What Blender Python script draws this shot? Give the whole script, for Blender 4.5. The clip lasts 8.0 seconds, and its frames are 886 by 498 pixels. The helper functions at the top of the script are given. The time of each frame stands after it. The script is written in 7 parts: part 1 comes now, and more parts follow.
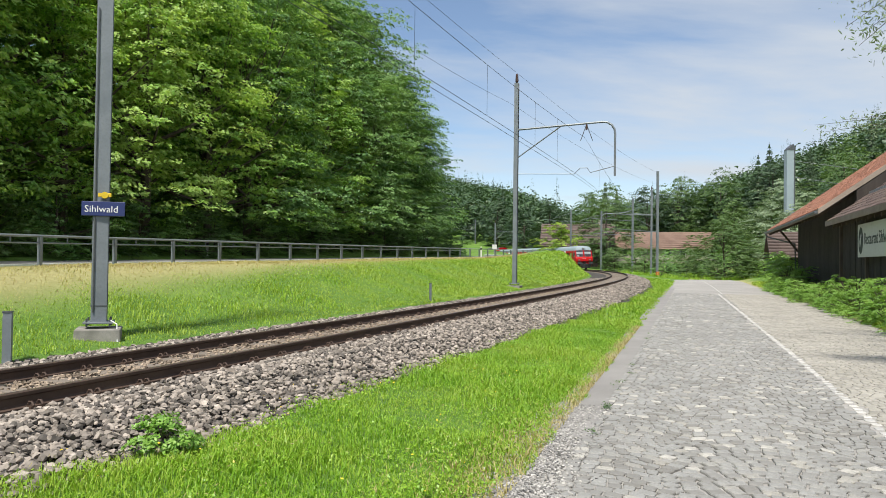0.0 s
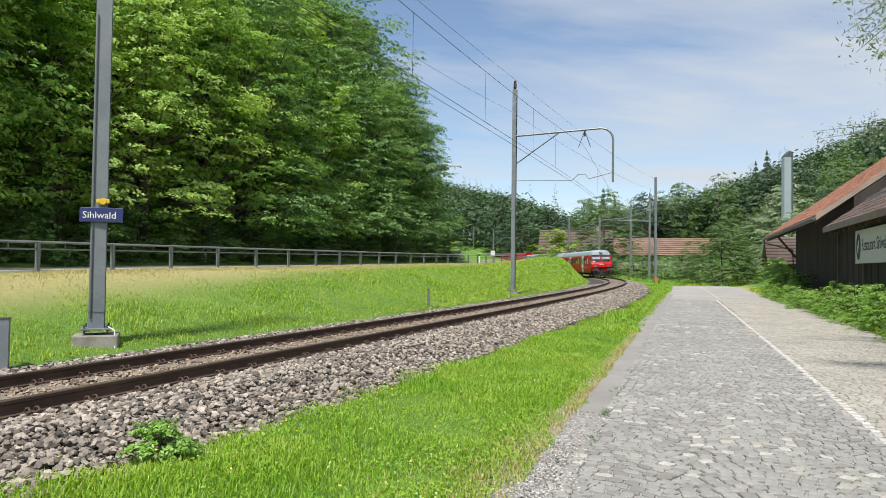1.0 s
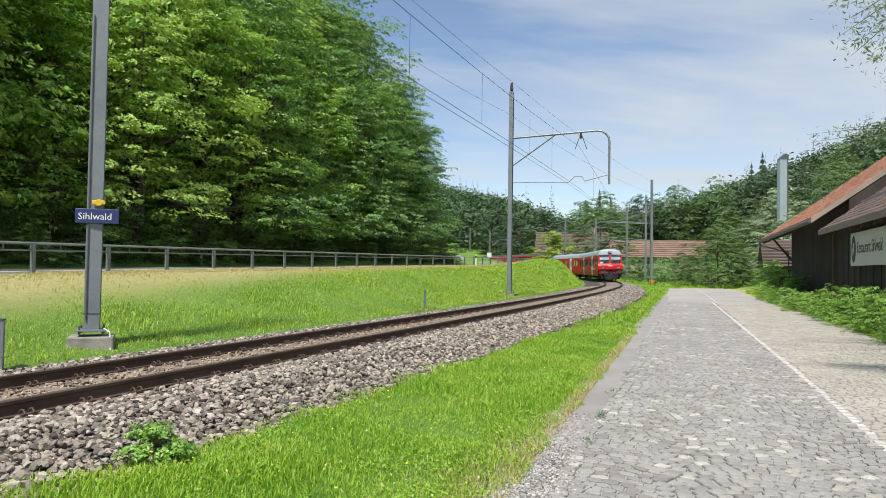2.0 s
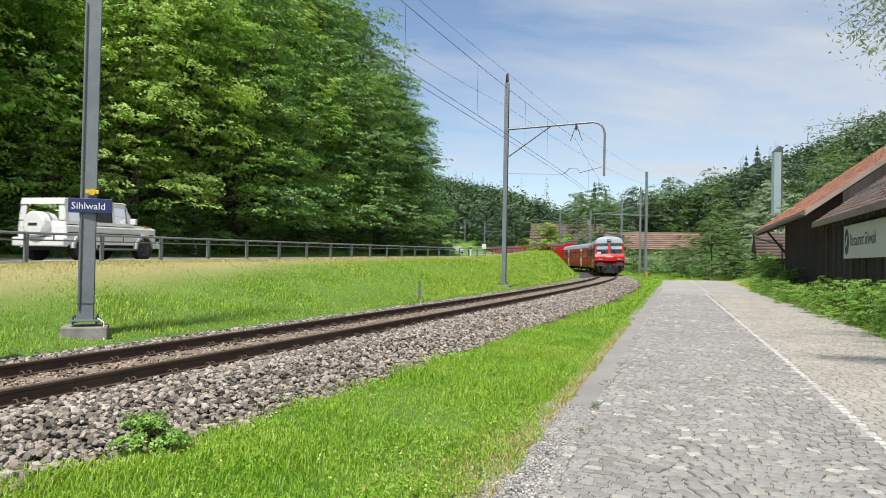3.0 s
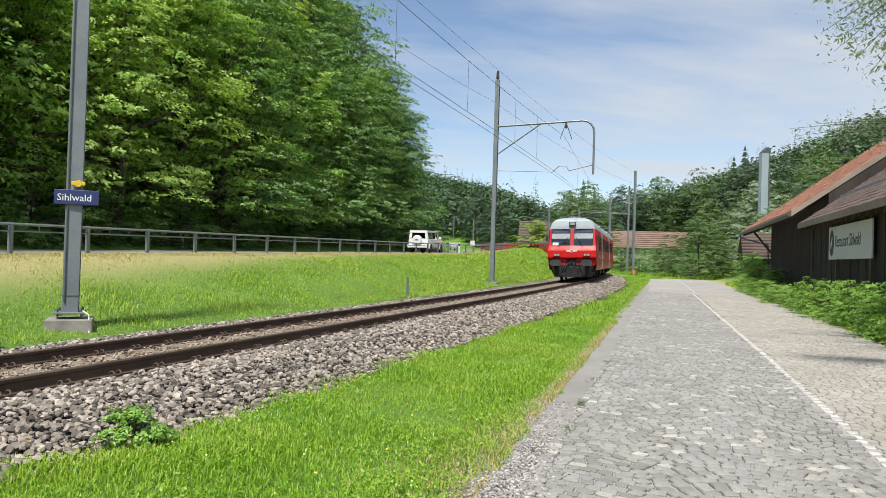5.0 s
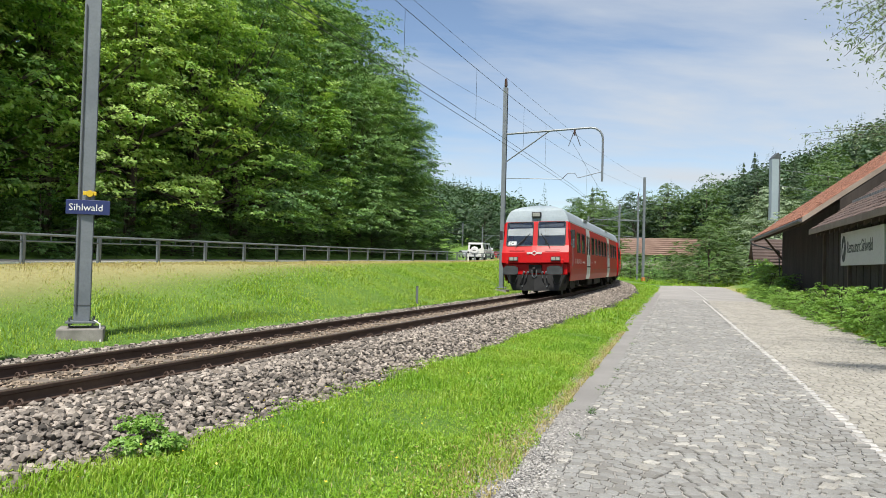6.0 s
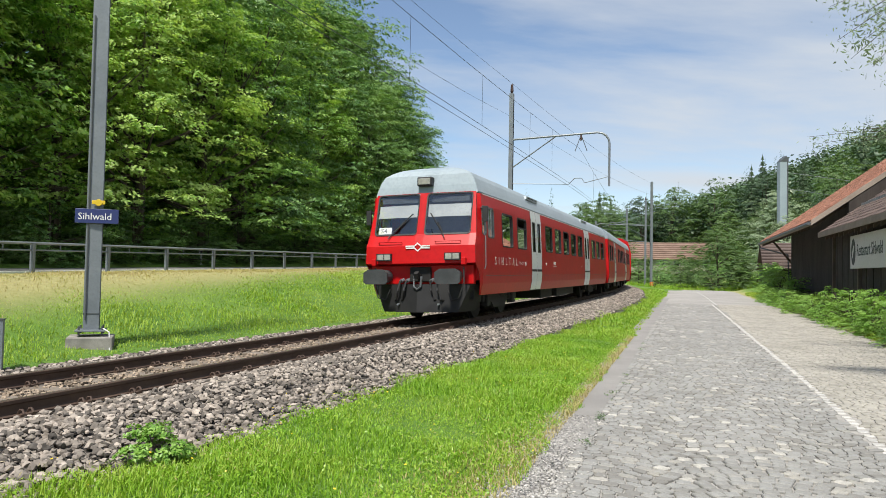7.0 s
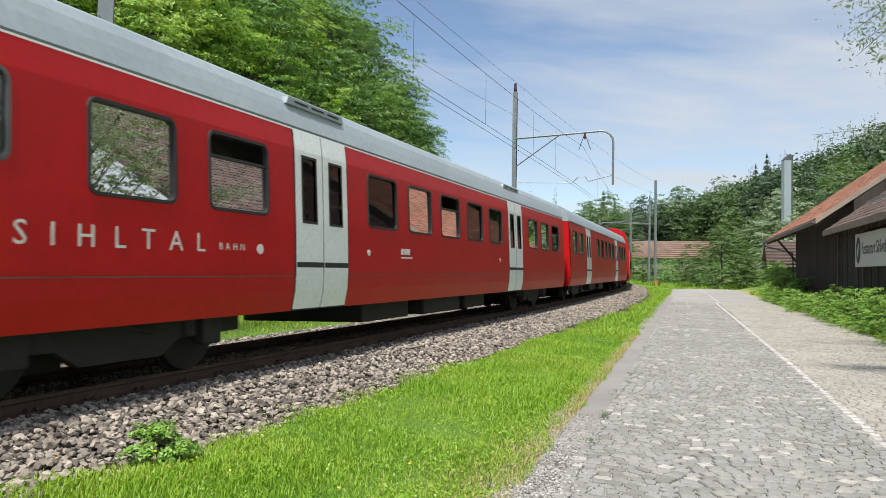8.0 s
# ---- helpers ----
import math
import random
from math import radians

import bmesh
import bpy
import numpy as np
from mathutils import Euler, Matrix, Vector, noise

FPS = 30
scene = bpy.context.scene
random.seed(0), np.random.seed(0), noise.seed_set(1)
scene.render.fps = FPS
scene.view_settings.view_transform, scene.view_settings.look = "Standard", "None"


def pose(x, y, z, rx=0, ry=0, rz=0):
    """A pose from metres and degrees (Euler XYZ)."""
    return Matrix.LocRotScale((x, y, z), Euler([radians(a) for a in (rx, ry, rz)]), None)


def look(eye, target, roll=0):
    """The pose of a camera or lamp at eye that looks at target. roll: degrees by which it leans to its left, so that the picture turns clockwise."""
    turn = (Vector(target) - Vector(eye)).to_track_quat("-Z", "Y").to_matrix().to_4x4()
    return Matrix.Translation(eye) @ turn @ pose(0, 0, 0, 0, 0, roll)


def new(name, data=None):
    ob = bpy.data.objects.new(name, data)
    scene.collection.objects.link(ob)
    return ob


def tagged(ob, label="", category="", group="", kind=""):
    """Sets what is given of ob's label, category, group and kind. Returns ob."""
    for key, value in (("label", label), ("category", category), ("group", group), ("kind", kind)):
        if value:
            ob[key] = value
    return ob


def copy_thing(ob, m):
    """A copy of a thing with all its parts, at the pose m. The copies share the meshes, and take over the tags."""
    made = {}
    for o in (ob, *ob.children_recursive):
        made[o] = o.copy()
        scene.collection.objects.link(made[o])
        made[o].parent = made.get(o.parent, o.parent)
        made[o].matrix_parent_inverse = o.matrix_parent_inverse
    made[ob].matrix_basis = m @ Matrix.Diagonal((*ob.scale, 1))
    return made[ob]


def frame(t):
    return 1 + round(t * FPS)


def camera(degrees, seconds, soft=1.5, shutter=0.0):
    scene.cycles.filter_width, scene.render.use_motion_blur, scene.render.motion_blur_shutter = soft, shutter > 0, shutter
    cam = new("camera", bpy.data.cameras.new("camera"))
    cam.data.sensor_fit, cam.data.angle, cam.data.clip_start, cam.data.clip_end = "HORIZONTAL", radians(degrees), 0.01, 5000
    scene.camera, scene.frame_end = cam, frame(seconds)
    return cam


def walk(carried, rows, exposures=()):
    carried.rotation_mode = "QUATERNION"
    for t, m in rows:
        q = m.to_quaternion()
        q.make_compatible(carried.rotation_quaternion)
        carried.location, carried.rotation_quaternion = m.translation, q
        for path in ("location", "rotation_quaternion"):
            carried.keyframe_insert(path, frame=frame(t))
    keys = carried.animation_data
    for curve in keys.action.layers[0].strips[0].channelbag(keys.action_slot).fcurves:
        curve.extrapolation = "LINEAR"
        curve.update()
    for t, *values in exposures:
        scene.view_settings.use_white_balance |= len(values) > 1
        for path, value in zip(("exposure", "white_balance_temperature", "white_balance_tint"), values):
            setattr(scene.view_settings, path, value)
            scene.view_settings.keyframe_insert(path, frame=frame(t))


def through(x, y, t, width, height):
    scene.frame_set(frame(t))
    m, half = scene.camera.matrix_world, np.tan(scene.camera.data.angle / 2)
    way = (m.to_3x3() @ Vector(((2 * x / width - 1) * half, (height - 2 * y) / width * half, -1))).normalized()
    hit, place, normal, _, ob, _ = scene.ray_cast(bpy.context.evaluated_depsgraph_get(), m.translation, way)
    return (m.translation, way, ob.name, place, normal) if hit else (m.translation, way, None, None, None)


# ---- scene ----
# camera: hand-held, turning only
cam = camera(64.2, 8.0, soft=0.5, shutter=0.1)
EYE = (0.0, 0.0, 1.65)
CAMERA_ROWS = [
    (0.0, 0.257, 1.065, -0.776), (0.5, 0.218, 1.209, -0.804), (1.0, 0.118, 1.567, -0.778), (1.5, 0.0, 1.841, -0.786),
    (2.2, -0.25, 1.62, -0.9),
    (3.0, -0.602, 1.01, -1.069), (3.5, -1.031, 0.598, -1.312), (4.0, -1.489, 0.46, -1.54), (4.5, -1.732, 0.517, -1.766),
    (5.2, -1.4, 0.85, -1.72),
    (6.0, -0.8, 1.349, -1.481), (6.5, -0.437, 1.673, -1.225), (7.0, -0.199, 1.827, -1.058), (7.5, -0.057, 1.831, -1.044),
    (8.0, 0.102, 1.743, -0.966)]
walk(cam, [(t, pose(*EYE, 90 + p, r, yw)) for t, yw, p, r in CAMERA_ROWS])

# world: summer sky with thin high cloud, sun high behind the camera
SUN_EL, SUN_AZ = 60.0, (-0.36, -0.933)
world = bpy.data.worlds.new("sky")
scene.world = world
world.use_nodes = True
wn, wl = world.node_tree.nodes, world.node_tree.links
wn.clear()
sky = wn.new("ShaderNodeTexSky")
sky.sky_type, sky.sun_disc = "NISHITA", False
sky.sun_elevation = radians(SUN_EL)
sky.sun_rotation = math.atan2(SUN_AZ[0], SUN_AZ[1])
sky.altitude, sky.air_density, sky.dust_density, sky.ozone_density = 500, 1.0, 0.5, 1.1
tc = wn.new("ShaderNodeTexCoord")
sep = wn.new("ShaderNodeSeparateXYZ")
wl.new(tc.outputs["Generated"], sep.inputs[0])
zz = wn.new("ShaderNodeMath"); zz.operation = "MAXIMUM"; zz.inputs[1].default_value = 0.0
wl.new(sep.outputs["Z"], zz.inputs[0])
za = wn.new("ShaderNodeMath"); za.operation = "ADD"; za.inputs[1].default_value = 0.16
wl.new(zz.outputs[0], za.inputs[0])
comb = wn.new("ShaderNodeCombineXYZ")
for ax_name in ("X", "Y"):
    dv = wn.new("ShaderNodeMath"); dv.operation = "DIVIDE"
    wl.new(sep.outputs[ax_name], dv.inputs[0]); wl.new(za.outputs[0], dv.inputs[1]); wl.new(dv.outputs[0], comb.inputs[ax_name])
mp = wn.new("ShaderNodeMapping")
mp.inputs["Location"].default_value = (0.35, 0.1, 0)
mp.inputs["Rotation"].default_value = (0, 0, 0.5)
mp.inputs["Scale"].default_value = (0.42, 0.95, 1)
wl.new(comb.outputs[0], mp.inputs[0])
cl = wn.new("ShaderNodeTexNoise"); cl.inputs["Scale"].default_value = 1.25; cl.inputs["Detail"].default_value = 9; cl.inputs["Roughness"].default_value = 0.56; cl.inputs["Distortion"].default_value = 0.25
wl.new(mp.outputs[0], cl.inputs["Vector"])
cr = wn.new("ShaderNodeValToRGB")
cr.color_ramp.elements[0].position, cr.color_ramp.elements[0].color = 0.49, (0.03, 0.03, 0.03, 1)
cr.color_ramp.elements[1].position, cr.color_ramp.elements[1].color = 0.74, (0.9, 0.9, 0.9, 1)
cover = wn.new("ShaderNodeMath"); cover.operation = "MULTIPLY_ADD"; cover.inputs[1].default_value = 0.42
wl.new(sep.outputs["X"], cover.inputs[0]); wl.new(cl.outputs["Fac"], cover.inputs[2])
wl.new(cover.outputs[0], cr.inputs[0])
hz = wn.new("ShaderNodeMapRange")
hz.inputs["From Min"].default_value, hz.inputs["From Max"].default_value = 0.0, 0.2
hz.inputs["To Min"].default_value, hz.inputs["To Max"].default_value = 0.34, 0.0
wl.new(zz.outputs[0], hz.inputs["Value"])
mx2 = wn.new("ShaderNodeMath"); mx2.operation = "MAXIMUM"
wl.new(cr.outputs[0], mx2.inputs[0]); wl.new(hz.outputs[0], mx2.inputs[1])
cmix = wn.new("ShaderNodeMix"); cmix.data_type = "RGBA"
wl.new(mx2.outputs[0], cmix.inputs["Factor"])
wl.new(sky.outputs[0], cmix.inputs["A"])
cmix.inputs["B"].default_value = (4.55, 4.85, 5.2, 1)
bg = wn.new("ShaderNodeBackground"); bg.inputs["Strength"].default_value = 0.108
wl.new(cmix.outputs["Result"], bg.inputs["Color"])
wo = wn.new("ShaderNodeOutputWorld"); wl.new(bg.outputs[0], wo.inputs["Surface"])

sun_d = bpy.data.lights.new("sun", "SUN")
sun_d.energy, sun_d.angle, sun_d.color = 5.0, radians(5.0), (1.0, 0.95, 0.86)
sun = new("sun", sun_d)
ce = math.cos(radians(SUN_EL))
sun.matrix_world = look((SUN_AZ[0] * ce * 80, SUN_AZ[1] * ce * 80, math.sin(radians(SUN_EL)) * 80), (0, 0, 0))
scene.view_settings.exposure = 0.47


# ---- materials ----
def node_mat(name):
    m = bpy.data.materials.new(name)
    m.use_nodes = True
    nt = m.node_tree
    return m, nt, nt.nodes["Principled BSDF"]


def ramp(nt, fac, cols):
    r = nt.nodes.new("ShaderNodeValToRGB")
    els = r.color_ramp.elements
    while len(els) < len(cols):
        els.new(0.5)
    for e, (p, c) in zip(els, cols):
        e.position, e.color = p, (*c, 1)
    nt.links.new(fac, r.inputs[0])
    return r.outputs[0]


def noise_fac(nt, scale, detail=5, rough=0.6, space="Object", stretch=(1, 1, 1)):
    c = nt.nodes.new("ShaderNodeTexCoord")
    mpn = nt.nodes.new("ShaderNodeMapping")
    mpn.inputs["Scale"].default_value = stretch
    n = nt.nodes.new("ShaderNodeTexNoise")
    n.inputs["Scale"].default_value, n.inputs["Detail"].default_value, n.inputs["Roughness"].default_value = scale, detail, rough
    nt.links.new(c.outputs[space], mpn.inputs[0])
    nt.links.new(mpn.outputs[0], n.inputs["Vector"])
    return n.outputs["Fac"]


def mixc(nt, fac, a, b, mode="MIX"):
    x = nt.nodes.new("ShaderNodeMix")
    x.data_type, x.blend_type = "RGBA", mode
    if isinstance(fac, float):
        x.inputs["Factor"].default_value = fac
    else:
        nt.links.new(fac, x.inputs["Factor"])
    for k, val in (("A", a), ("B", b)):
        if isinstance(val, tuple):
            x.inputs[k].default_value = (*val, 1)
        else:
            nt.links.new(val, x.inputs[k])
    return x.outputs["Result"]


def bump(nt, bsdf, fac, dist, strength=0.6):
    b = nt.nodes.new("ShaderNodeBump")
    b.inputs["Distance"].default_value, b.inputs["Strength"].default_value = dist, strength
    nt.links.new(fac, b.inputs["Height"])
    nt.links.new(b.outputs[0], bsdf.inputs["Normal"])


def plain(name, c1, c2, rough=0.6, metal=0.0, big=1.5, fine=30.0, bump_d=0.0, coat=0.0, vary=0.0, stretch=(1, 1, 1)):
    """Two-scale varied paint, stone, metal or wood."""
    m, nt, b = node_mat(name)
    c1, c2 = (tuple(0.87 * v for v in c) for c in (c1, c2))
    f1 = noise_fac(nt, big, stretch=stretch)
    f2 = noise_fac(nt, fine, 3, stretch=stretch)
    base = ramp(nt, f1, [(0.3, c1), (0.7, c2)])
    dark = tuple(0.72 * (p + q) / 2 for p, q in zip(c1, c2))
    col = mixc(nt, ramp(nt, f2, [(0.45, (0, 0, 0)), (0.75, (0.55, 0.55, 0.55))]), base, dark)
    if vary:
        oi = nt.nodes.new("ShaderNodeObjectInfo")
        gi = nt.nodes.new("ShaderNodeNewGeometry")
        ad = nt.nodes.new("ShaderNodeMath"); ad.operation = "ADD"
        nt.links.new(oi.outputs["Random"], ad.inputs[0]); nt.links.new(gi.outputs["Random Per Island"], ad.inputs[1])
        fr = nt.nodes.new("ShaderNodeMath"); fr.operation = "FRACT"
        nt.links.new(ad.outputs[0], fr.inputs[0])
        lo, hi = 1 - vary, 1 + vary
        col = mixc(nt, 1.0, col, ramp(nt, fr.outputs[0], [(0.0, (lo, lo, lo)), (1.0, (hi, hi * 0.98, hi * 0.96))]), "MULTIPLY")
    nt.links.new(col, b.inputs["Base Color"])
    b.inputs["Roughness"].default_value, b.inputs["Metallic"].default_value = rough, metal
    if coat:
        b.inputs["Coat Weight"].default_value, b.inputs["Coat Roughness"].default_value = coat, 0.06
    if bump_d:
        bump(nt, b, f2, bump_d)
    return m


def leaf_mat(name, cols, through=0.35, vary=0.35):
    """Foliage: colour varies leaf by leaf, by clump and by tree; light passes through."""
    m, nt, b = node_mat(name)
    gi = nt.nodes.new("ShaderNodeNewGeometry")
    oi = nt.nodes.new("ShaderNodeObjectInfo")
    f = noise_fac(nt, 0.45, 3)
    ad = nt.nodes.new("ShaderNodeMath"); ad.operation = "MULTIPLY_ADD"
    ad.inputs[1].default_value = vary
    nt.links.new(gi.outputs["Random Per Island"], ad.inputs[0]); nt.links.new(f, ad.inputs[2])
    ad2 = nt.nodes.new("ShaderNodeMath"); ad2.operation = "MULTIPLY_ADD"; ad2.inputs[1].default_value = 0.25
    nt.links.new(oi.outputs["Random"], ad2.inputs[0]); nt.links.new(ad.outputs[0], ad2.inputs[2])
    n = len(cols)
    col = ramp(nt, ad2.outputs[0], [(0.35 + 0.6 * i / (n - 1), c) for i, c in enumerate(cols)])
    nt.links.new(col, b.inputs["Base Color"])
    b.inputs["Roughness"].default_value = 0.42
    b.inputs["Specular IOR Level"].default_value = 0.5
    tr = nt.nodes.new("ShaderNodeBsdfTranslucent")
    warm = mixc(nt, 1.0, col, (1.22, 1.22, 0.6), "MULTIPLY")
    nt.links.new(warm, tr.inputs["Color"])
    ms = nt.nodes.new("ShaderNodeMixShader")
    ms.inputs[0].default_value = through
    nt.links.new(b.outputs[0], ms.inputs[1]); nt.links.new(tr.outputs[0], ms.inputs[2])
    nt.links.new(ms.outputs[0], nt.nodes["Material Output"].inputs["Surface"])
    return m


def glass_mat(name, tint, rough=0.02, ior=1.6):
    m, nt, b = node_mat(name)
    tr = nt.nodes.new("ShaderNodeBsdfTransparent"); tr.inputs[0].default_value = (*tint, 1)
    gl = nt.nodes.new("ShaderNodeBsdfGlossy"); gl.inputs["Roughness"].default_value = rough
    fr = nt.nodes.new("ShaderNodeFresnel"); fr.inputs["IOR"].default_value = ior
    ms = nt.nodes.new("ShaderNodeMixShader")
    nt.links.new(fr.outputs[0], ms.inputs[0]); nt.links.new(tr.outputs[0], ms.inputs[1]); nt.links.new(gl.outputs[0], ms.inputs[2])
    nt.links.new(ms.outputs[0], nt.nodes["Material Output"].inputs["Surface"])
    return m


GRASS = [(0.085, 0.20, 0.012), (0.165, 0.335, 0.02), (0.245, 0.41, 0.033), (0.31, 0.42, 0.058)]
M_grass = leaf_mat("grass_blades", GRASS, 0.35, 0.4)
M_drygrass = leaf_mat("dry_grass_blades", [(0.20, 0.26, 0.05), (0.34, 0.34, 0.10), (0.44, 0.40, 0.16), (0.40, 0.33, 0.16)], 0.3, 0.4)
M_leaf_dark = leaf_mat("broad_leaves", [(0.022, 0.056, 0.020), (0.060, 0.140, 0.040), (0.135, 0.27, 0.08), (0.24, 0.38, 0.13)], 0.4)
M_leaf_light = leaf_mat("light_leaves", [(0.034, 0.088, 0.020), (0.115, 0.245, 0.046), (0.25, 0.43, 0.092), (0.40, 0.54, 0.16)], 0.45)
M_leaf_mid = leaf_mat("olive_leaves", [(0.024, 0.058, 0.022), (0.048, 0.105, 0.034), (0.085, 0.16, 0.046), (0.13, 0.205, 0.066)])
M_leaf_weed = leaf_mat("weed_leaves", [(0.06, 0.14, 0.02), (0.12, 0.25, 0.04), (0.20, 0.37, 0.065), (0.28, 0.44, 0.10)], 0.35)
M_leaf_yellow = leaf_mat("yellow_green_leaves", [(0.12, 0.22, 0.02), (0.20, 0.32, 0.03), (0.28, 0.38, 0.05)])
M_leaf_silver = leaf_mat("silver_willow_leaves", [(0.10, 0.16, 0.08), (0.18, 0.25, 0.14), (0.27, 0.34, 0.22)], 0.25)
M_needle = leaf_mat("needles", [(0.028, 0.058, 0.032), (0.045, 0.085, 0.042), (0.07, 0.12, 0.05)], 0.15)
M_farwood = leaf_mat("far_wood_leaves", [(0.024, 0.052, 0.030), (0.045, 0.088, 0.042), (0.075, 0.13, 0.052)], 0.2, 0.3)
# aerial haze over the far ridge, mixed straight into its base colour
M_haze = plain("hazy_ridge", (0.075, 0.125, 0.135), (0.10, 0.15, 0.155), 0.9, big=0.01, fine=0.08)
M_bark = plain("bark", (0.06, 0.045, 0.032), (0.11, 0.09, 0.07), 0.9, big=1, fine=14, bump_d=0.03, stretch=(1, 1, 0.25))
M_stone = plain("ballast_stone", (0.155, 0.134, 0.115), (0.355, 0.315, 0.276), 0.9, big=5, fine=60, vary=0.68)
M_stone_in = plain("rusty_ballast", (0.22, 0.17, 0.125), (0.36, 0.29, 0.22), 0.9, big=3, fine=60, vary=0.4)
# near-black on purpose: the shade in the gaps between stones, put into the colour
M_ballast_shade = plain("ballast_bed", (0.03, 0.026, 0.023), (0.075, 0.066, 0.058), 0.95, big=6, fine=28, bump_d=0.05)
M_rail = plain("rusty_rail", (0.055, 0.034, 0.026), (0.11, 0.07, 0.05), 0.75, 0.15, big=2, fine=40, bump_d=0.002)
M_railtop = plain("worn_rail_head", (0.14, 0.10, 0.08), (0.24, 0.19, 0.16), 0.4, 0.7, big=3, fine=20, stretch=(1, 1, 1))
M_sleeper = plain("weathered_sleeper", (0.14, 0.115, 0.09), (0.24, 0.20, 0.165), 0.9, big=3, fine=40, bump_d=0.006)
M_concrete = plain("weathered_concrete", (0.16, 0.15, 0.135), (0.36, 0.34, 0.31), 0.9, big=3, fine=50, bump_d=0.004)
M_galv = plain("galvanised_steel", (0.165, 0.19, 0.21), (0.25, 0.275, 0.295), 0.5, 0.3, big=1.5, fine=25)
M_steel_dk = plain("dark_steel", (0.09, 0.10, 0.105), (0.16, 0.17, 0.18), 0.5, 0.5, big=2, fine=30)
M_wire = plain("copper_wire", (0.05, 0.06, 0.06), (0.09, 0.10, 0.10), 0.5, 0.6, big=2, fine=9)
M_insul = plain("brown_insulator", (0.05, 0.03, 0.025), (0.09, 0.05, 0.04), 0.3, big=3, fine=20)
M_red = plain("red_carriage_paint", (0.46, 0.004, 0.006), (0.53, 0.006, 0.008), 0.42, big=0.8, fine=9)
M_red.node_tree.nodes["Principled BSDF"].inputs["Specular IOR Level"].default_value = 0.3
M_roofgrey = plain("pale_grey_roof_paint", (0.285, 0.345, 0.385), (0.35, 0.415, 0.455), 0.45, big=0.8, fine=12)
M_doorgrey = plain("light_grey_door_paint", (0.84, 0.88, 0.90), (0.92, 0.95, 0.96), 0.4, big=1, fine=20, coat=0.3)
M_under = plain("sooty_underframe", (0.009, 0.009, 0.009), (0.022, 0.021, 0.020), 0.8, 0.1, big=2, fine=18)
M_plough = plain("scuffed_black_plough", (0.003, 0.003, 0.0035), (0.012, 0.012, 0.013), 0.7, big=3, fine=8)
M_black = plain("black_rubber", (0.012, 0.012, 0.013), (0.025, 0.025, 0.026), 0.6, big=4, fine=40)
M_buffer = plain("buffer_plate_steel", (0.05, 0.053, 0.057), (0.09, 0.095, 0.10), 0.5, 0.4, big=3, fine=22)
M_whitepaint = plain("white_lettering", (0.74, 0.74, 0.72), (0.82, 0.82, 0.80), 0.5, big=3, fine=30)
M_seat = plain("interior_fabric", (0.03, 0.035, 0.05), (0.06, 0.06, 0.08), 0.9, big=3, fine=30)
M_interior = plain("interior_panel", (0.24, 0.235, 0.225), (0.33, 0.32, 0.30), 0.8, big=2, fine=20)
M_glass = glass_mat("tinted_window_glass", (0.20, 0.20, 0.19), ior=1.5)
M_screen = glass_mat("windscreen_glass", (0.88, 0.92, 0.92), ior=2.2)
M_blind = plain("pale_sun_blind", (0.36, 0.375, 0.385), (0.44, 0.455, 0.465), 0.8, big=2, fine=20)
M_lens = plain("lamp_lens", (0.26, 0.26, 0.24), (0.42, 0.42, 0.38), 0.12, big=8, fine=60, coat=0.8)
M_blue = plain("blue_sign_enamel", (0.012, 0.022, 0.115), (0.018, 0.03, 0.145), 0.35, big=3, fine=30, coat=0.3)
M_yellow = plain("yellow_enamel", (0.70, 0.48, 0.02), (0.80, 0.56, 0.03), 0.45, big=6, fine=40)
M_signwhite = plain("white_sign_panel", (0.66, 0.67, 0.65), (0.76, 0.77, 0.75), 0.5, big=0.8, fine=14)
M_signgreen = plain("dark_green_print", (0.02, 0.035, 0.03), (0.03, 0.05, 0.04), 0.6, big=3, fine=20)
M_wallstone = plain("dark_weathered_boards", (0.022, 0.017, 0.015), (0.061, 0.050, 0.043), 0.95, big=1.2, fine=16, bump_d=0.03, stretch=(1, 1, 0.3))
M_tile = plain("orange_clay_tile", (0.25, 0.105, 0.065), (0.36, 0.175, 0.115), 0.85, big=0.9, fine=14, vary=0.32)
M_tile_faded = plain("faded_roof_tile", (0.17, 0.105, 0.08), (0.29, 0.195, 0.15), 0.9, big=0.5, fine=3, vary=0.2)
M_tile_dark = plain("brown_clay_tile", (0.085, 0.060, 0.053), (0.15, 0.108, 0.095), 0.85, big=0.9, fine=14, vary=0.32)
M_timber = plain("dark_timber", (0.07, 0.05, 0.038), (0.14, 0.105, 0.08), 0.85, big=1.2, fine=20, bump_d=0.005, stretch=(1, 1, 1))
M_timber_lt = plain("weathered_fascia_board", (0.24, 0.19, 0.15), (0.36, 0.30, 0.25), 0.85, big=1.2, fine=20)
M_plaster = plain("old_render", (0.42, 0.38, 0.31), (0.52, 0.48, 0.40), 0.9, big=0.7, fine=12)
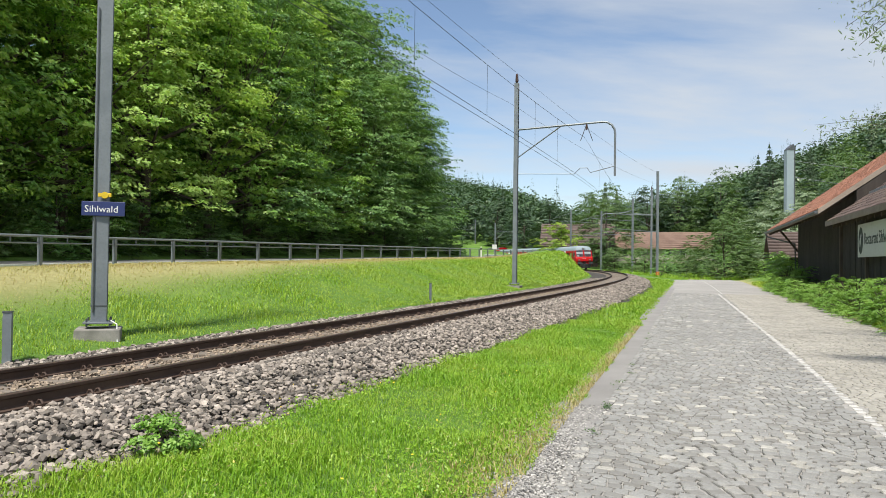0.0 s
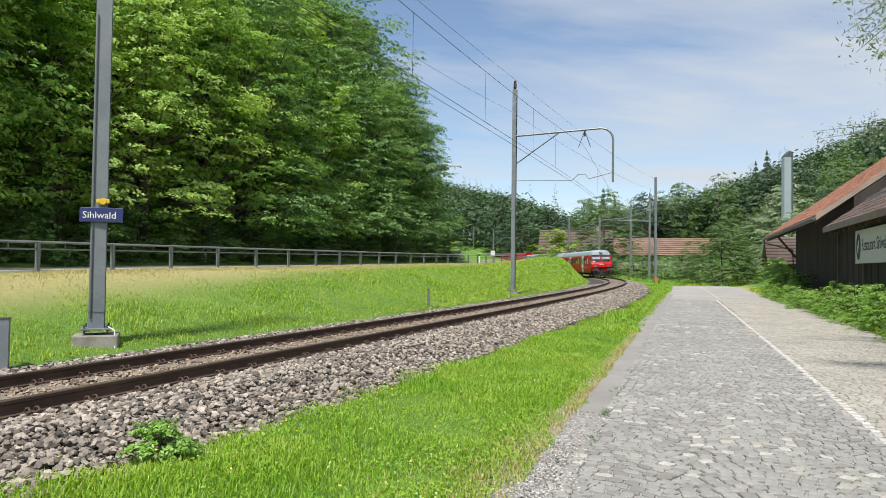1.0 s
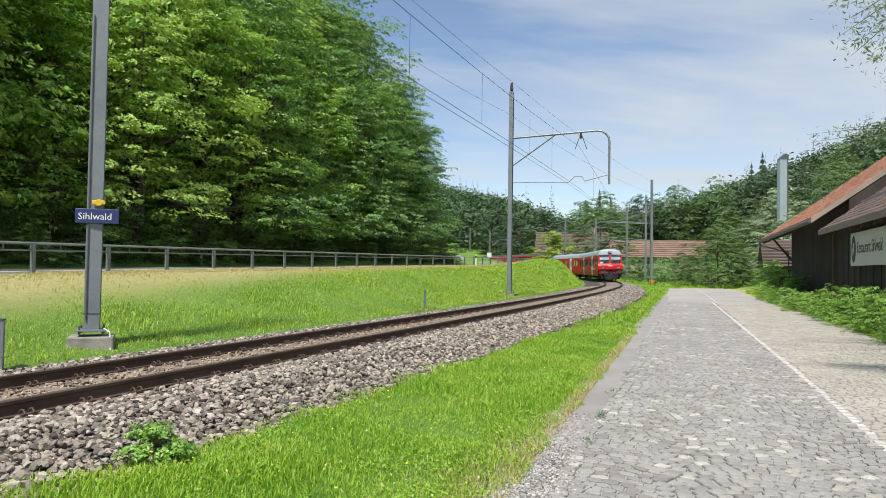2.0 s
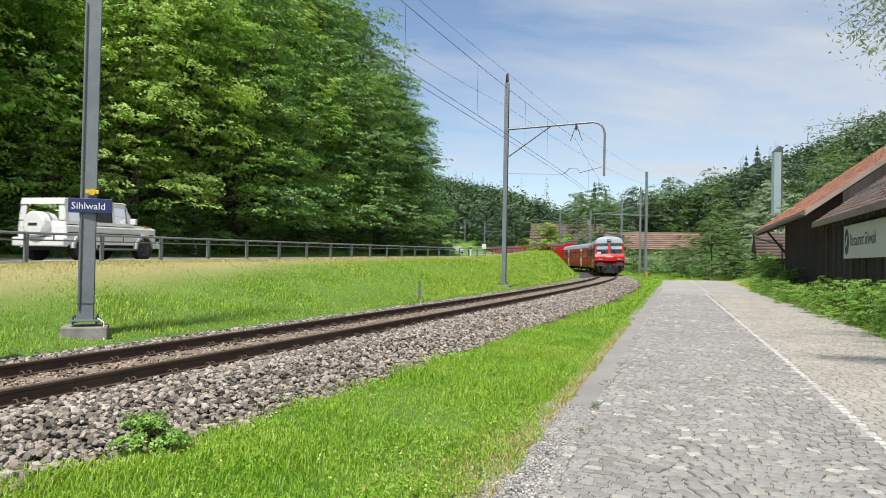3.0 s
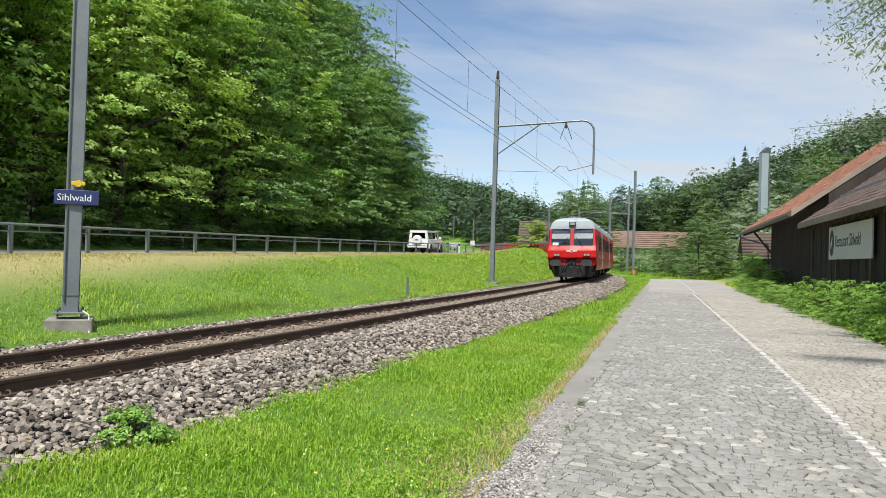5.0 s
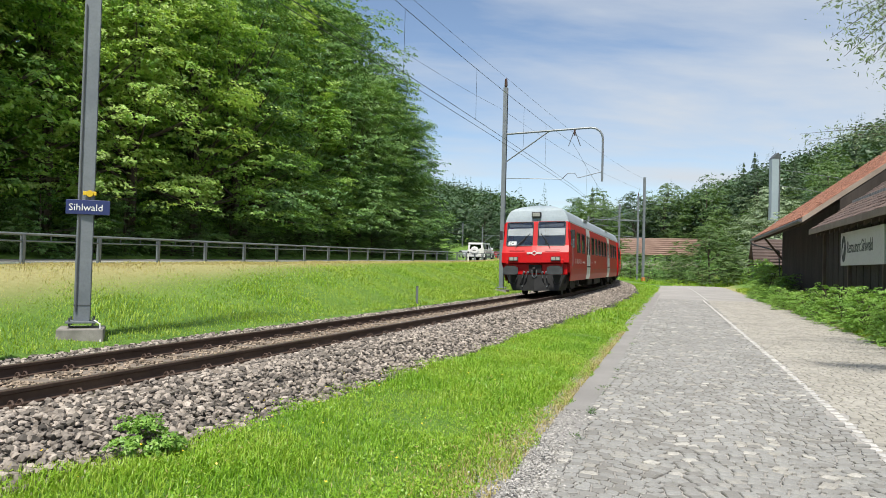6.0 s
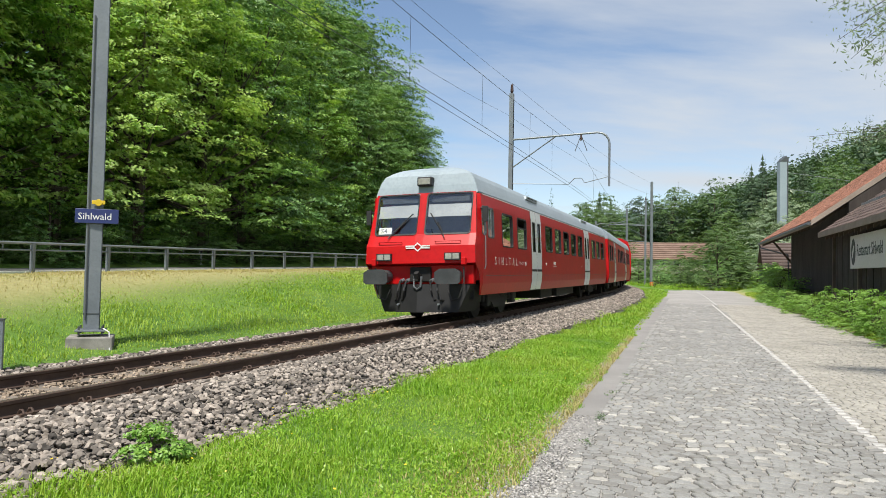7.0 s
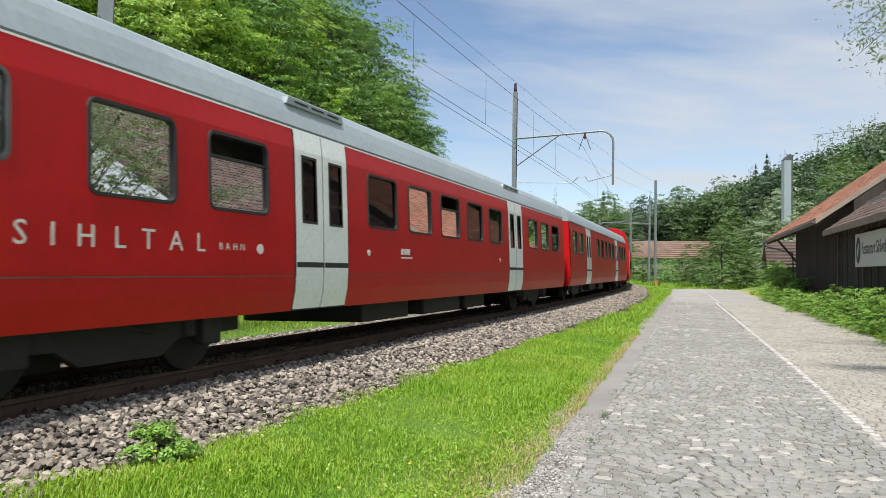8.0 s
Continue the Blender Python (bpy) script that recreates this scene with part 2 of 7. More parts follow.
def sett_mat(name, c1, c2, tones):
    """Stone by stone tone, a few much paler, with grain and stains."""
    m, nt, b = node_mat(name)
    f1, f2 = noise_fac(nt, 0.5), noise_fac(nt, 55, 4)
    base = ramp(nt, f1, [(0.3, c1), (0.7, c2)])
    oi, gi = nt.nodes.new("ShaderNodeObjectInfo"), nt.nodes.new("ShaderNodeNewGeometry")
    ad = nt.nodes.new("ShaderNodeMath"); ad.operation = "ADD"
    nt.links.new(oi.outputs["Random"], ad.inputs[0]); nt.links.new(gi.outputs["Random Per Island"], ad.inputs[1])
    fr = nt.nodes.new("ShaderNodeMath"); fr.operation = "FRACT"
    nt.links.new(ad.outputs[0], fr.inputs[0])
    col = mixc(nt, 1.0, base, ramp(nt, fr.outputs[0], tones), "MULTIPLY")
    col = mixc(nt, ramp(nt, f2, [(0.42, (0, 0, 0)), (0.72, (0.5, 0.5, 0.5))]), col, tuple(0.6 * v for v in c1))
    nt.links.new(col, b.inputs["Base Color"])
    b.inputs["Roughness"].default_value = 0.75
    bump(nt, b, f2, 0.004)
    return m


SETT_TONES = [(0.0, (0.72, 0.70, 0.67)), (0.35, (0.92, 0.92, 0.91)), (0.8, (1.05, 1.06, 1.06)), (0.94, (1.16, 1.12, 1.04)), (1.0, (1.7, 1.66, 1.58))]
M_sett = sett_mat("granite_sett", (0.218, 0.214, 0.203), (0.292, 0.286, 0.272), SETT_TONES)
M_settsand = sett_mat("sandy_sett", (0.275, 0.262, 0.232), (0.345, 0.33, 0.295), [(0.0, (0.8, 0.79, 0.77)), (0.5, (0.98, 0.97, 0.95)), (1.0, (1.15, 1.13, 1.10))])
M_settwhite = plain("white_marking_sett", (0.42, 0.41, 0.39), (0.56, 0.55, 0.53), 0.7, big=2, fine=40, vary=0.12, bump_d=0.003)
M_carwhite = plain("white_car_paint", (0.72, 0.73, 0.73), (0.78, 0.79, 0.79), 0.3, big=1, fine=9, coat=0.8)
M_carsilver = plain("silver_car_paint", (0.45, 0.46, 0.47), (0.52, 0.53, 0.54), 0.3, 0.4, big=1, fine=9, coat=0.8)
M_carglass = glass_mat("dark_car_glass", (0.07, 0.075, 0.075))
M_tyre = plain("tyre_rubber", (0.015, 0.015, 0.015), (0.03, 0.03, 0.03), 0.85, big=5, fine=50)
M_alloy = plain("dark_alloy", (0.06, 0.06, 0.065), (0.12, 0.12, 0.125), 0.4, 0.7, big=4, fine=20)
M_redlens = plain("red_lamp_lens", (0.35, 0.01, 0.01), (0.45, 0.02, 0.02), 0.2, big=5, fine=30, coat=0.6)
M_asphalt = plain("worn_asphalt", (0.12, 0.118, 0.115), (0.19, 0.187, 0.18), 0.9, big=0.5, fine=60, bump_d=0.004)
M_strip = plain("pale_asphalt_strip", (0.22, 0.21, 0.20), (0.30, 0.288, 0.272), 0.9, big=0.8, fine=70, bump_d=0.004)
M_joint = plain("sandy_joint_bed", (0.12, 0.11, 0.095), (0.22, 0.20, 0.17), 0.95, big=0.6, fine=50)
M_gravel = plain("pale_gravel", (0.24, 0.235, 0.225), (0.42, 0.41, 0.39), 0.9, big=5, fine=60, vary=0.5)
M_orange = plain("orange_marker", (0.55, 0.14, 0.03), (0.65, 0.2, 0.05), 0.6, big=5, fine=30)


def ground_mat():
    """Meadow soil and turf: lush green by the line, straw-coloured on the upper terrace and along the paved edge."""
    m, nt, b = node_mat("meadow_turf")
    at = nt.nodes.new("ShaderNodeAttribute"); at.attribute_name = "dry"
    f1, f2, f3 = noise_fac(nt, 0.35, 5), noise_fac(nt, 7, 4), noise_fac(nt, 40, 3)
    green = ramp(nt, f1, [(0.3, (0.075, 0.165, 0.015)), (0.7, (0.13, 0.25, 0.025))])
    green = mixc(nt, ramp(nt, f2, [(0.4, (0, 0, 0)), (0.7, (0.6, 0.6, 0.6))]), green, (0.06, 0.12, 0.015))
    straw = ramp(nt, f2, [(0.3, (0.30, 0.26, 0.10)), (0.7, (0.42, 0.38, 0.18))])
    w = nt.nodes.new("ShaderNodeMath"); w.operation = "MULTIPLY_ADD"; w.inputs[1].default_value = 0.5
    sb = nt.nodes.new("ShaderNodeMath"); sb.operation = "SUBTRACT"; sb.inputs[1].default_value = 0.25
    nt.links.new(f1, w.inputs[0]); nt.links.new(at.outputs["Fac"], w.inputs[2]); nt.links.new(w.outputs[0], sb.inputs[0])
    sb.use_clamp = True
    nt.links.new(mixc(nt, sb.outputs[0], green, straw), b.inputs["Base Color"])
    b.inputs["Roughness"].default_value = 0.95
    bump(nt, b, f3, 0.06, 0.8)
    return m


M_ground = ground_mat()


# ---- mesh helpers ----
def fast_mesh(name, V, F, mat):
    V, F = np.asarray(V, np.float32), np.asarray(F, np.int32)
    me = bpy.data.meshes.new(name)
    me.vertices.add(len(V)); me.vertices.foreach_set("co", V.ravel())
    k = F.shape[1]
    me.loops.add(F.size); me.loops.foreach_set("vertex_index", F.ravel())
    me.polygons.add(len(F)); me.polygons.foreach_set("loop_start", np.arange(len(F), dtype=np.int32) * k)
    me.update(calc_edges=True)
    me.polygons.foreach_set("use_smooth", [False] * len(F))
    me.materials.append(mat)
    return me


def to_mesh(name, bm, mat, smooth=False):
    bmesh.ops.recalc_face_normals(bm, faces=bm.faces)
    me = bpy.data.meshes.new(name)
    bm.to_mesh(me)
    bm.free()
    me.materials.append(mat)
    if smooth:
        me.polygons.foreach_set("use_smooth", [True] * len(me.polygons))
    return me


def part(name, bm, mat, parent=None, label="", smooth=False, m=None):
    """Links a bmesh as one mesh object, under a thing or part if given."""
    ob = new(name, to_mesh(name, bm, mat, smooth) if isinstance(bm, bmesh.types.BMesh) else bm)
    if parent:
        ob.parent = parent
    if m is not None:
        ob.matrix_basis = m
    if label:
        ob["label"] = label
    return ob


def thing(name, label, category, group="", m=None, kind=""):
    e = new(name)
    e.empty_display_size = 0.2
    if m is not None:
        e.matrix_basis = m
    return tagged(e, label, category, group, kind)


def add_box(bm, x0, x1, y0, y1, z0, z1, bev=0.0):
    vs = [bm.verts.new((x, y, z)) for z in (z0, z1) for y in (y0, y1) for x in (x0, x1)]
    fs = [(0, 2, 3, 1), (4, 5, 7, 6), (0, 1, 5, 4), (2, 6, 7, 3), (0, 4, 6, 2), (1, 3, 7, 5)]
    faces = [bm.faces.new([vs[i] for i in f]) for f in fs]
    if bev:
        es = list({e for f in faces for e in f.edges})
        bmesh.ops.bevel(bm, geom=es, offset=bev, segments=2, affect="EDGES", profile=0.5)
    return bm


def box(x0, x1, y0, y1, z0, z1, bev=0.0):
    return add_box(bmesh.new(), x0, x1, y0, y1, z0, z1, bev)


def add_tube(bm, pts, r, n=8, cap=True):
    """A round bar along points; r a number or one radius per point."""
    pts = [Vector(p) for p in pts]
    rs = r if isinstance(r, (list, tuple)) else [r] * len(pts)
    rings = []
    up = Vector((0, 0, 1))
    for i, p in enumerate(pts):
        d = (pts[min(i + 1, len(pts) - 1)] - pts[max(i - 1, 0)]).normalized()
        a = d.cross(up if abs(d.z) < 0.95 else Vector((1, 0, 0))).normalized()
        b = a.cross(d)
        rings.append([bm.verts.new(p + rs[i] * (math.cos(t) * a + math.sin(t) * b)) for t in (2 * math.pi * j / n for j in range(n))])
    for r0, r1 in zip(rings, rings[1:]):
        for j in range(n):
            bm.faces.new((r0[j], r0[(j + 1) % n], r1[(j + 1) % n], r1[j]))
    if cap and n > 2:
        bm.faces.new(rings[0]); bm.faces.new(rings[-1])
    return bm


def tube(pts, r, n=8):
    return add_tube(bmesh.new(), pts, r, n)


def add_prism(bm, poly, a, b, axis="y"):
    """A polygon of (u, v) points drawn out from a to b along an axis."""
    put = {"y": lambda u, v, w: (u, w, v), "x": lambda u, v, w: (w, u, v), "z": lambda u, v, w: (u, v, w)}[axis]
    r0, r1 = [[bm.verts.new(put(u, v, w)) for u, v in poly] for w in (a, b)]
    n = len(poly)
    for i in range(n):
        bm.faces.new((r0[i], r0[(i + 1) % n], r1[(i + 1) % n], r1[i]))
    bm.faces.new(r0); bm.faces.new(r1)
    return bm


def prism(poly, a, b, axis="y"):
    return add_prism(bmesh.new(), poly, a, b, axis)


def lettering(text, size, mat, parent, name, m, extrude=0.002, space=1.0, xscale=1.0):
    """Built-in font, turned into a mesh."""
    cu = bpy.data.curves.new("lettering", "FONT")
    cu.body, cu.size, cu.extrude, cu.space_character, cu.resolution_u = text, size, extrude, space, 2
    tmp = bpy.data.objects.new("lettering", cu)
    scene.collection.objects.link(tmp)
    me = bpy.data.meshes.new_from_object(tmp.evaluated_get(bpy.context.evaluated_depsgraph_get()))
    bpy.data.objects.remove(tmp)
    me.materials.clear(); me.materials.append(mat)
    me.transform(Matrix.Diagonal((xscale, 1, 1, 1)))
    return part(name, me, mat, parent, m=m)


def letters(text, size, mat, parent, m, extrude=0.001, space=1.0):
    """Lettering with each letter a part of its own."""
    whole = lettering(text, size, mat, parent, "letter", m, extrude, space)
    me = whole.data
    root = list(range(len(me.vertices)))

    def find(a):
        while root[a] != a:
            root[a] = root[root[a]]
            a = root[a]
        return a
    for e in me.edges:
        root[find(e.vertices[0])] = find(e.vertices[1])
    spans = {}
    for v in me.vertices:
        r = find(v.index)
        lo, hi = spans.get(r, (9.0, -9.0))
        spans[r] = (min(lo, v.co.x), max(hi, v.co.x))
    cols = []
    for lo, hi in sorted(spans.values()):
        if cols and lo < cols[-1][1]:
            cols[-1] = (cols[-1][0], max(hi, cols[-1][1]))
        else:
            cols.append((lo, hi))
    for lo, hi in cols:
        faces = [[me.vertices[k].co[:] for k in p.vertices] for p in me.polygons if lo - 1e-4 <= p.center.x <= hi + 1e-4]
        bm = bmesh.new()
        for f in faces:
            bm.faces.new([bm.verts.new(c) for c in f])
        part("letter", bm, mat, parent, m=m)
    bpy.data.objects.remove(whole)


# ---- plan: the railway line, the upper road and the paved road ----
def curve_table(x, y, h, knots, ks, s0, s1, ds=0.25):
    """Points and headings of a line of given curvature; heading 0 is +y, left turns positive."""
    fwd = np.arange(0, s1 + ds, ds)
    k = np.interp(fwd, knots, ks)
    hh = h + np.concatenate([[0], np.cumsum(k[:-1] * ds)])
    px = x + np.concatenate([[0], np.cumsum(-np.sin(hh[:-1] + k[:-1] * ds / 2) * ds)])
    py = y + np.concatenate([[0], np.cumsum(np.cos(hh[:-1] + k[:-1] * ds / 2) * ds)])
    back = np.arange(s0, 0, ds)
    return (np.concatenate([back, fwd]), np.concatenate([x - np.sin(h) * back, px]),
            np.concatenate([y + np.cos(h) * back, py]), np.concatenate([np.full(len(back), h), hh]))


TRACK = curve_table(-4.528, 6.163, -0.3802, (0, 25, 50, 75, 95, 120, 160, 260), (0.0007, 0.0013, 0.0034, 0.0055, 0.0066, 0.0076, 0.0060, 0.002), -70, 330)
UPPER = curve_table(-10.5, 18.2, -0.2426, (0, 55, 65, 140), (-0.0020, -0.0020, 0.0110, 0.0110), -70, 220)
CANT = 0.028


def rail_z(s):
    return 0.449 + 0.0032 * np.clip(s, -20, 160)


def upper_z(w):
    return 1.43 + 0.0145 * np.clip(w, -60, 150)


def on(tab, s):
    return tuple(float(np.interp(s, tab[0], tab[i])) for i in (1, 2, 3))


def offset(tab, s, l, z=0.0):
    """The point at l to the right of the line."""
    x, y, h = on(tab, s)
    return Vector((x + l * math.cos(h), y + l * math.sin(h), z))


def nearest(tab, X, Y, step=4):
    S, A, B, Hh = (t[::step] for t in tab)
    s, l = np.empty(X.size), np.empty(X.size)
    xf, yf = X.ravel(), Y.ravel()
    for i in range(0, X.size, 4000):
        dx, dy = xf[i:i + 4000, None] - A, yf[i:i + 4000, None] - B
        j = np.argmin(dx * dx + dy * dy, axis=1)
        r = np.arange(len(j))
        c, sn = np.cos(Hh[j]), np.sin(Hh[j])
        s[i:i + 4000] = S[j] - dx[r, j] * sn + dy[r, j] * c
        l[i:i + 4000] = dx[r, j] * c + dy[r, j] * sn
    return s.reshape(X.shape), l.reshape(X.shape)


RH = 18.9
RC, RS = math.cos(radians(RH)), math.sin(radians(RH))


def road_pt(u, p, z=0.0):
    """u along the paved road, p to its right; past u = 78 it swings left."""
    if u > 78:
        R = 34.0
        a = min((u - 78) / R, 1.5)
        rest = u - 78 - a * R
        u, p = 78 + (R + p) * math.sin(a) + rest * math.cos(a), p * math.cos(a) - R * (1 - math.cos(a)) - rest * math.sin(a)
    return Vector((u * RS + p * RC, u * RC - p * RS, z))


def smooth(a, b, x):
    t = np.clip((x - a) / (b - a), 0, 1)
    return t * t * (3 - 2 * t)


RIDGE_AZ = (-90, -40, 0, 5, 8, 10.5, 13, 17, 21, 24.5, 28, 32, 40, 90)
RIDGE_EL = (16, 14, 5.4, 4.4, 3.2, 1.0, 0.8, 2.0, 3.4, 5.0, 6.2, 8.0, 10, 10)
RIDGE_R = (300, 300, 420, 430, 430, 330, 280, 270, 265, 265, 260, 255, 250, 250)


def ground_z(X, Y):
    X, Y = np.asarray(X, float), np.asarray(Y, float)
    s, l = nearest(TRACK, X, Y)
    w, m = nearest(UPPER, X, Y)
    u, p = X * RS + Y * RC, X * RC - Y * RS
    zr, zu = rail_z(s), upper_z(w)
    # right of the line: verge, road bed, bank by the building
    right = 0.03 + 0.06 * smooth(-2.2, -4.0, p) + 0.6 * smooth(5.0, 9.0, p) + (zr - 0.42) * smooth(40, 90, s) * smooth(9, 3, l)
    right = np.where((p > -1.7) & (p < 5.2) & (u < 80), -0.05, right)
    # left of the line: meadow bank up to the terrace of the upper road
    hump = 0.75 * smooth(45, 80, s) * smooth(150, 110, s) * smooth(-3, -6.5, l) * smooth(-13, -8, l)
    steep = smooth(25, 75, s)
    top = zu - 0.02
    rise = smooth(-2.5 - 0.1 * (1 - steep), -8.8 + 2.4 * steep, l)
    left = (zr - 0.29) + (top - zr + 0.29) * rise + hump
    left = np.where(m > -0.25, left, zu - 0.14)
    z = np.where(l > 0, right, left)
    z = np.where((l > -2.85) & (l < 1.9), np.minimum(z, zr - 0.42), z)
    # wooded slope beyond the upper road
    z = np.where(m < -7.8, top + 0.1 + np.maximum(0, -m - 9.0) * 0.42 * smooth(190, 120, w), z)
    # valley sides in the distance
    r, az = np.hypot(X, Y), np.degrees(np.arctan2(X, Y))
    rr = np.interp(az, RIDGE_AZ, RIDGE_R)
    hh = np.tan(np.radians(np.interp(az, RIDGE_AZ, RIDGE_EL))) * rr
    far = 1.0 + hh * np.clip((r - 115) / (rr - 115), 0, 1) ** 1.15
    k = smooth(105, 150, r) * np.where(Y > 0, 1, 0) * smooth(-24, -10, az)
    back = np.where(r > rr, np.clip(1 - (r - rr) / 400, 0, 1), 1)
    z = z * (1 - k) + far * k * back
    z = z + 0.02 * np.sin(X * 1.7 + 0.6 * np.sin(Y)) * np.cos(Y * 1.3) * np.where((p > -1.3) & (p < 5) & (l > 0), 0, 1)
    return z


def gz(x, y):
    return float(ground_z(np.array([x]), np.array([y]))[0])


# ---- ground ----
def spaced(a, b, lo, hi, fine, grow=1.16):
    mid = list(np.arange(a, b, fine))
    st, x = fine, b
    right = []
    while x < hi:
        right.append(x); st *= grow; x += st
    right.append(hi)
    st, x = fine, a
    left = []
    while x > lo:
        st *= grow; x -= st; left.append(x)
    return np.array(left[::-1] + mid + right)


def build_ground():
    xs, ys = spaced(-14, 26, -1600, 1600, 0.4), spaced(0, 60, -250, 2600, 0.5)
    X, Y = np.meshgrid(xs, ys)
    Z = ground_z(X, Y)
    nx, ny = len(xs), len(ys)
    idx = np.arange(nx * ny).reshape(ny, nx)
    F = np.stack([idx[:-1, :-1], idx[:-1, 1:], idx[1:, 1:], idx[1:, :-1]], -1).reshape(-1, 4)
    me = fast_mesh("ground", np.stack([X, Y, Z], -1).reshape(-1, 3), F, M_ground)
    s, l = nearest(TRACK, X, Y)
    w, m = nearest(UPPER, X, Y)
    p = X * RC - Y * RS
    dry = 0.9 * smooth(4.6, 2.2, m) * smooth(-0.5, 0.3, m) * smooth(75, 45, s) * np.where(l < 0, 1, 0)
    dry = np.maximum(dry, 0.8 * smooth(4.3, 4.7, p) * smooth(6.4, 5.6, p) * np.where(Y > 0, 1, 0))
    dry = np.maximum(dry, 0.55 * smooth(-1.6, -1.35, p) * smooth(2.0, 2.4, l) * smooth(14, 7, Y))
    a = me.attributes.new("dry", "FLOAT", "POINT")
    a.data.foreach_set("value", dry.astype(np.float32).ravel())
    me.polygons.foreach_set("use_smooth", [True] * len(me.polygons))
    tagged(new("ground", me), "green summer meadow and grassy verges rising to wooded slopes", "ground", kind="structure")


build_ground()


def strip(name, fn, us, ps, mat, label, cat, parent=None):
    """A ribbon of ground covering; fn(u, p) gives its points."""
    V = [fn(u, p) for u in us for p in ps]
    n = len(ps)
    F = [(i * n + j, i * n + j + 1, (i + 1) * n + j + 1, (i + 1) * n + j) for i in range(len(us) - 1) for j in range(n - 1)]
    ob = new(name, fast_mesh(name, V, F, mat))
    return tagged(ob, label, cat, kind="structure")


def far_paving():
    m, nt, b = node_mat("far_sett_paving")
    f1, f2 = noise_fac(nt, 0.3), noise_fac(nt, 9, 5)
    col = ramp(nt, f1, [(0.3, (0.26, 0.25, 0.235)), (0.7, (0.36, 0.345, 0.32))])
    col = mixc(nt, ramp(nt, f2, [(0.35, (0.5, 0.5, 0.5)), (0.65, (0, 0, 0))]), col, (0.17, 0.16, 0.15))
    nt.links.new(col, b.inputs["Base Color"]); b.inputs["Roughness"].default_value = 0.85
    bump(nt, b, f2, 0.02)
    return m


road_us = [-8 + 1.0 * i for i in range(0, 128)]
EDGE_U, EDGE_P = (0, 18, 31, 46, 80), (4.6, 4.75, 5.1, 5.15, 5.2)      # the barn-side edge of the paving
paved = strip("road_paved", lambda u, p: road_pt(u, p * float(np.interp(u, EDGE_U, EDGE_P)) / 4.7 if p > 1.7 else p, float(np.interp(u, (44, 44.5, 66, 76), (-0.016, 0.004, 0.004, 0.05)))), road_us, (-1.36, -0.92, 0, 1.7, 3.2, 4.7), far_paving(), "sett-paved country road with sandy joints", "road")
strip("road_line", lambda u, p: road_pt(u, p + 1.88 - 0.006 * (u - 44) - 0.0009 * max(0, u - 58) ** 2, float(np.interp(u, (44, 66, 76), (0.012, 0.012, 0.058)))), [44 + 1.0 * i for i in range(0, 34)], (-0.035, 0.035), M_settwhite, "pale line of white setts along the road", "road marking")
strip("pavement_strip", lambda u, p: road_pt(u, p, 0.004 if u < 43 else 0.011), [6.8 + 0.5 * i for i in range(0, 97)], (-1.42, -0.9), M_strip, "worn pale asphalt edge strip beside the setts", "pavement")
strip("road_upper", lambda u, p: offset(UPPER, u, p, upper_z(u) - 0.05), [-60 + 3 * i for i in range(0, 80)], (-7.4, -3.9, -0.45), M_asphalt, "grey asphalt country road above the meadow", "road")
strip("road_upper_edge_line", lambda u, p: offset(UPPER, u, p, upper_z(u) - 0.044), [-60 + 3 * i for i in range(0, 80)], (-0.72, -0.56), M_whitepaint, "white painted edge line on the asphalt", "road marking")
# low stone kerb on which the guard rail stands
kb = bmesh.new()
for i in range(-20, 45):
    a, b_ = offset(UPPER, i * 2.77, -0.28, 0), offset(UPPER, i * 2.77 + 2.75, -0.28, 0)
    za_, zb_ = float(upper_z(i * 2.77)), float(upper_z(i * 2.77 + 2.75))
    d = (b_ - a).normalized(); nrm = Vector((d.y, -d.x, 0)) * 0.09
    lo = [kb.verts.new(v) for v in (a - nrm + Vector((0, 0, za_ - 0.2)), a + nrm + Vector((0, 0, za_ - 0.2)), b_ + nrm + Vector((0, 0, zb_ - 0.2)), b_ - nrm + Vector((0, 0, zb_ - 0.2)))]
    hi_ = [kb.verts.new(v) for v in (a - nrm + Vector((0, 0, za_ + 0.03)), a + nrm + Vector((0, 0, za_ + 0.03)), b_ + nrm + Vector((0, 0, zb_ + 0.03)), b_ - nrm + Vector((0, 0, zb_ + 0.03)))]
    kb.faces.new(hi_)
    for j in range(4):
        kb.faces.new((lo[j], lo[(j + 1) % 4], hi_[(j + 1) % 4], hi_[j]))
tagged(part("kerb", kb, M_signwhite), "pale concrete kerb along the upper road", "kerb", kind="structure")


# ---- railway ----
def cross(s, l, z):
    """A point of the canted track: l right of its centre, z above the rail tops."""
    v = offset(TRACK, s, l)
    v.z = float(rail_z(s)) + z + CANT * l
    return v


S_ALL = [-14 + 1.0 * i for i in range(0, 40)] + [26 + 2.0 * i for i in range(0, 90)]
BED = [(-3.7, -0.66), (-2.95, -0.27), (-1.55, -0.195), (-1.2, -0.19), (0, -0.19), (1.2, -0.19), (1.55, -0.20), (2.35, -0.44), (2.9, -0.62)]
# bed surface painted with gap shade; the loose stones carry the true grey
strip("ballast_bed", lambda s, q: cross(s, BED[q][0], BED[q][1]), S_ALL, range(len(BED)), M_ballast_shade, "bed of crushed ballast under the rails, coloured near-black as shade between stones", "ballast")

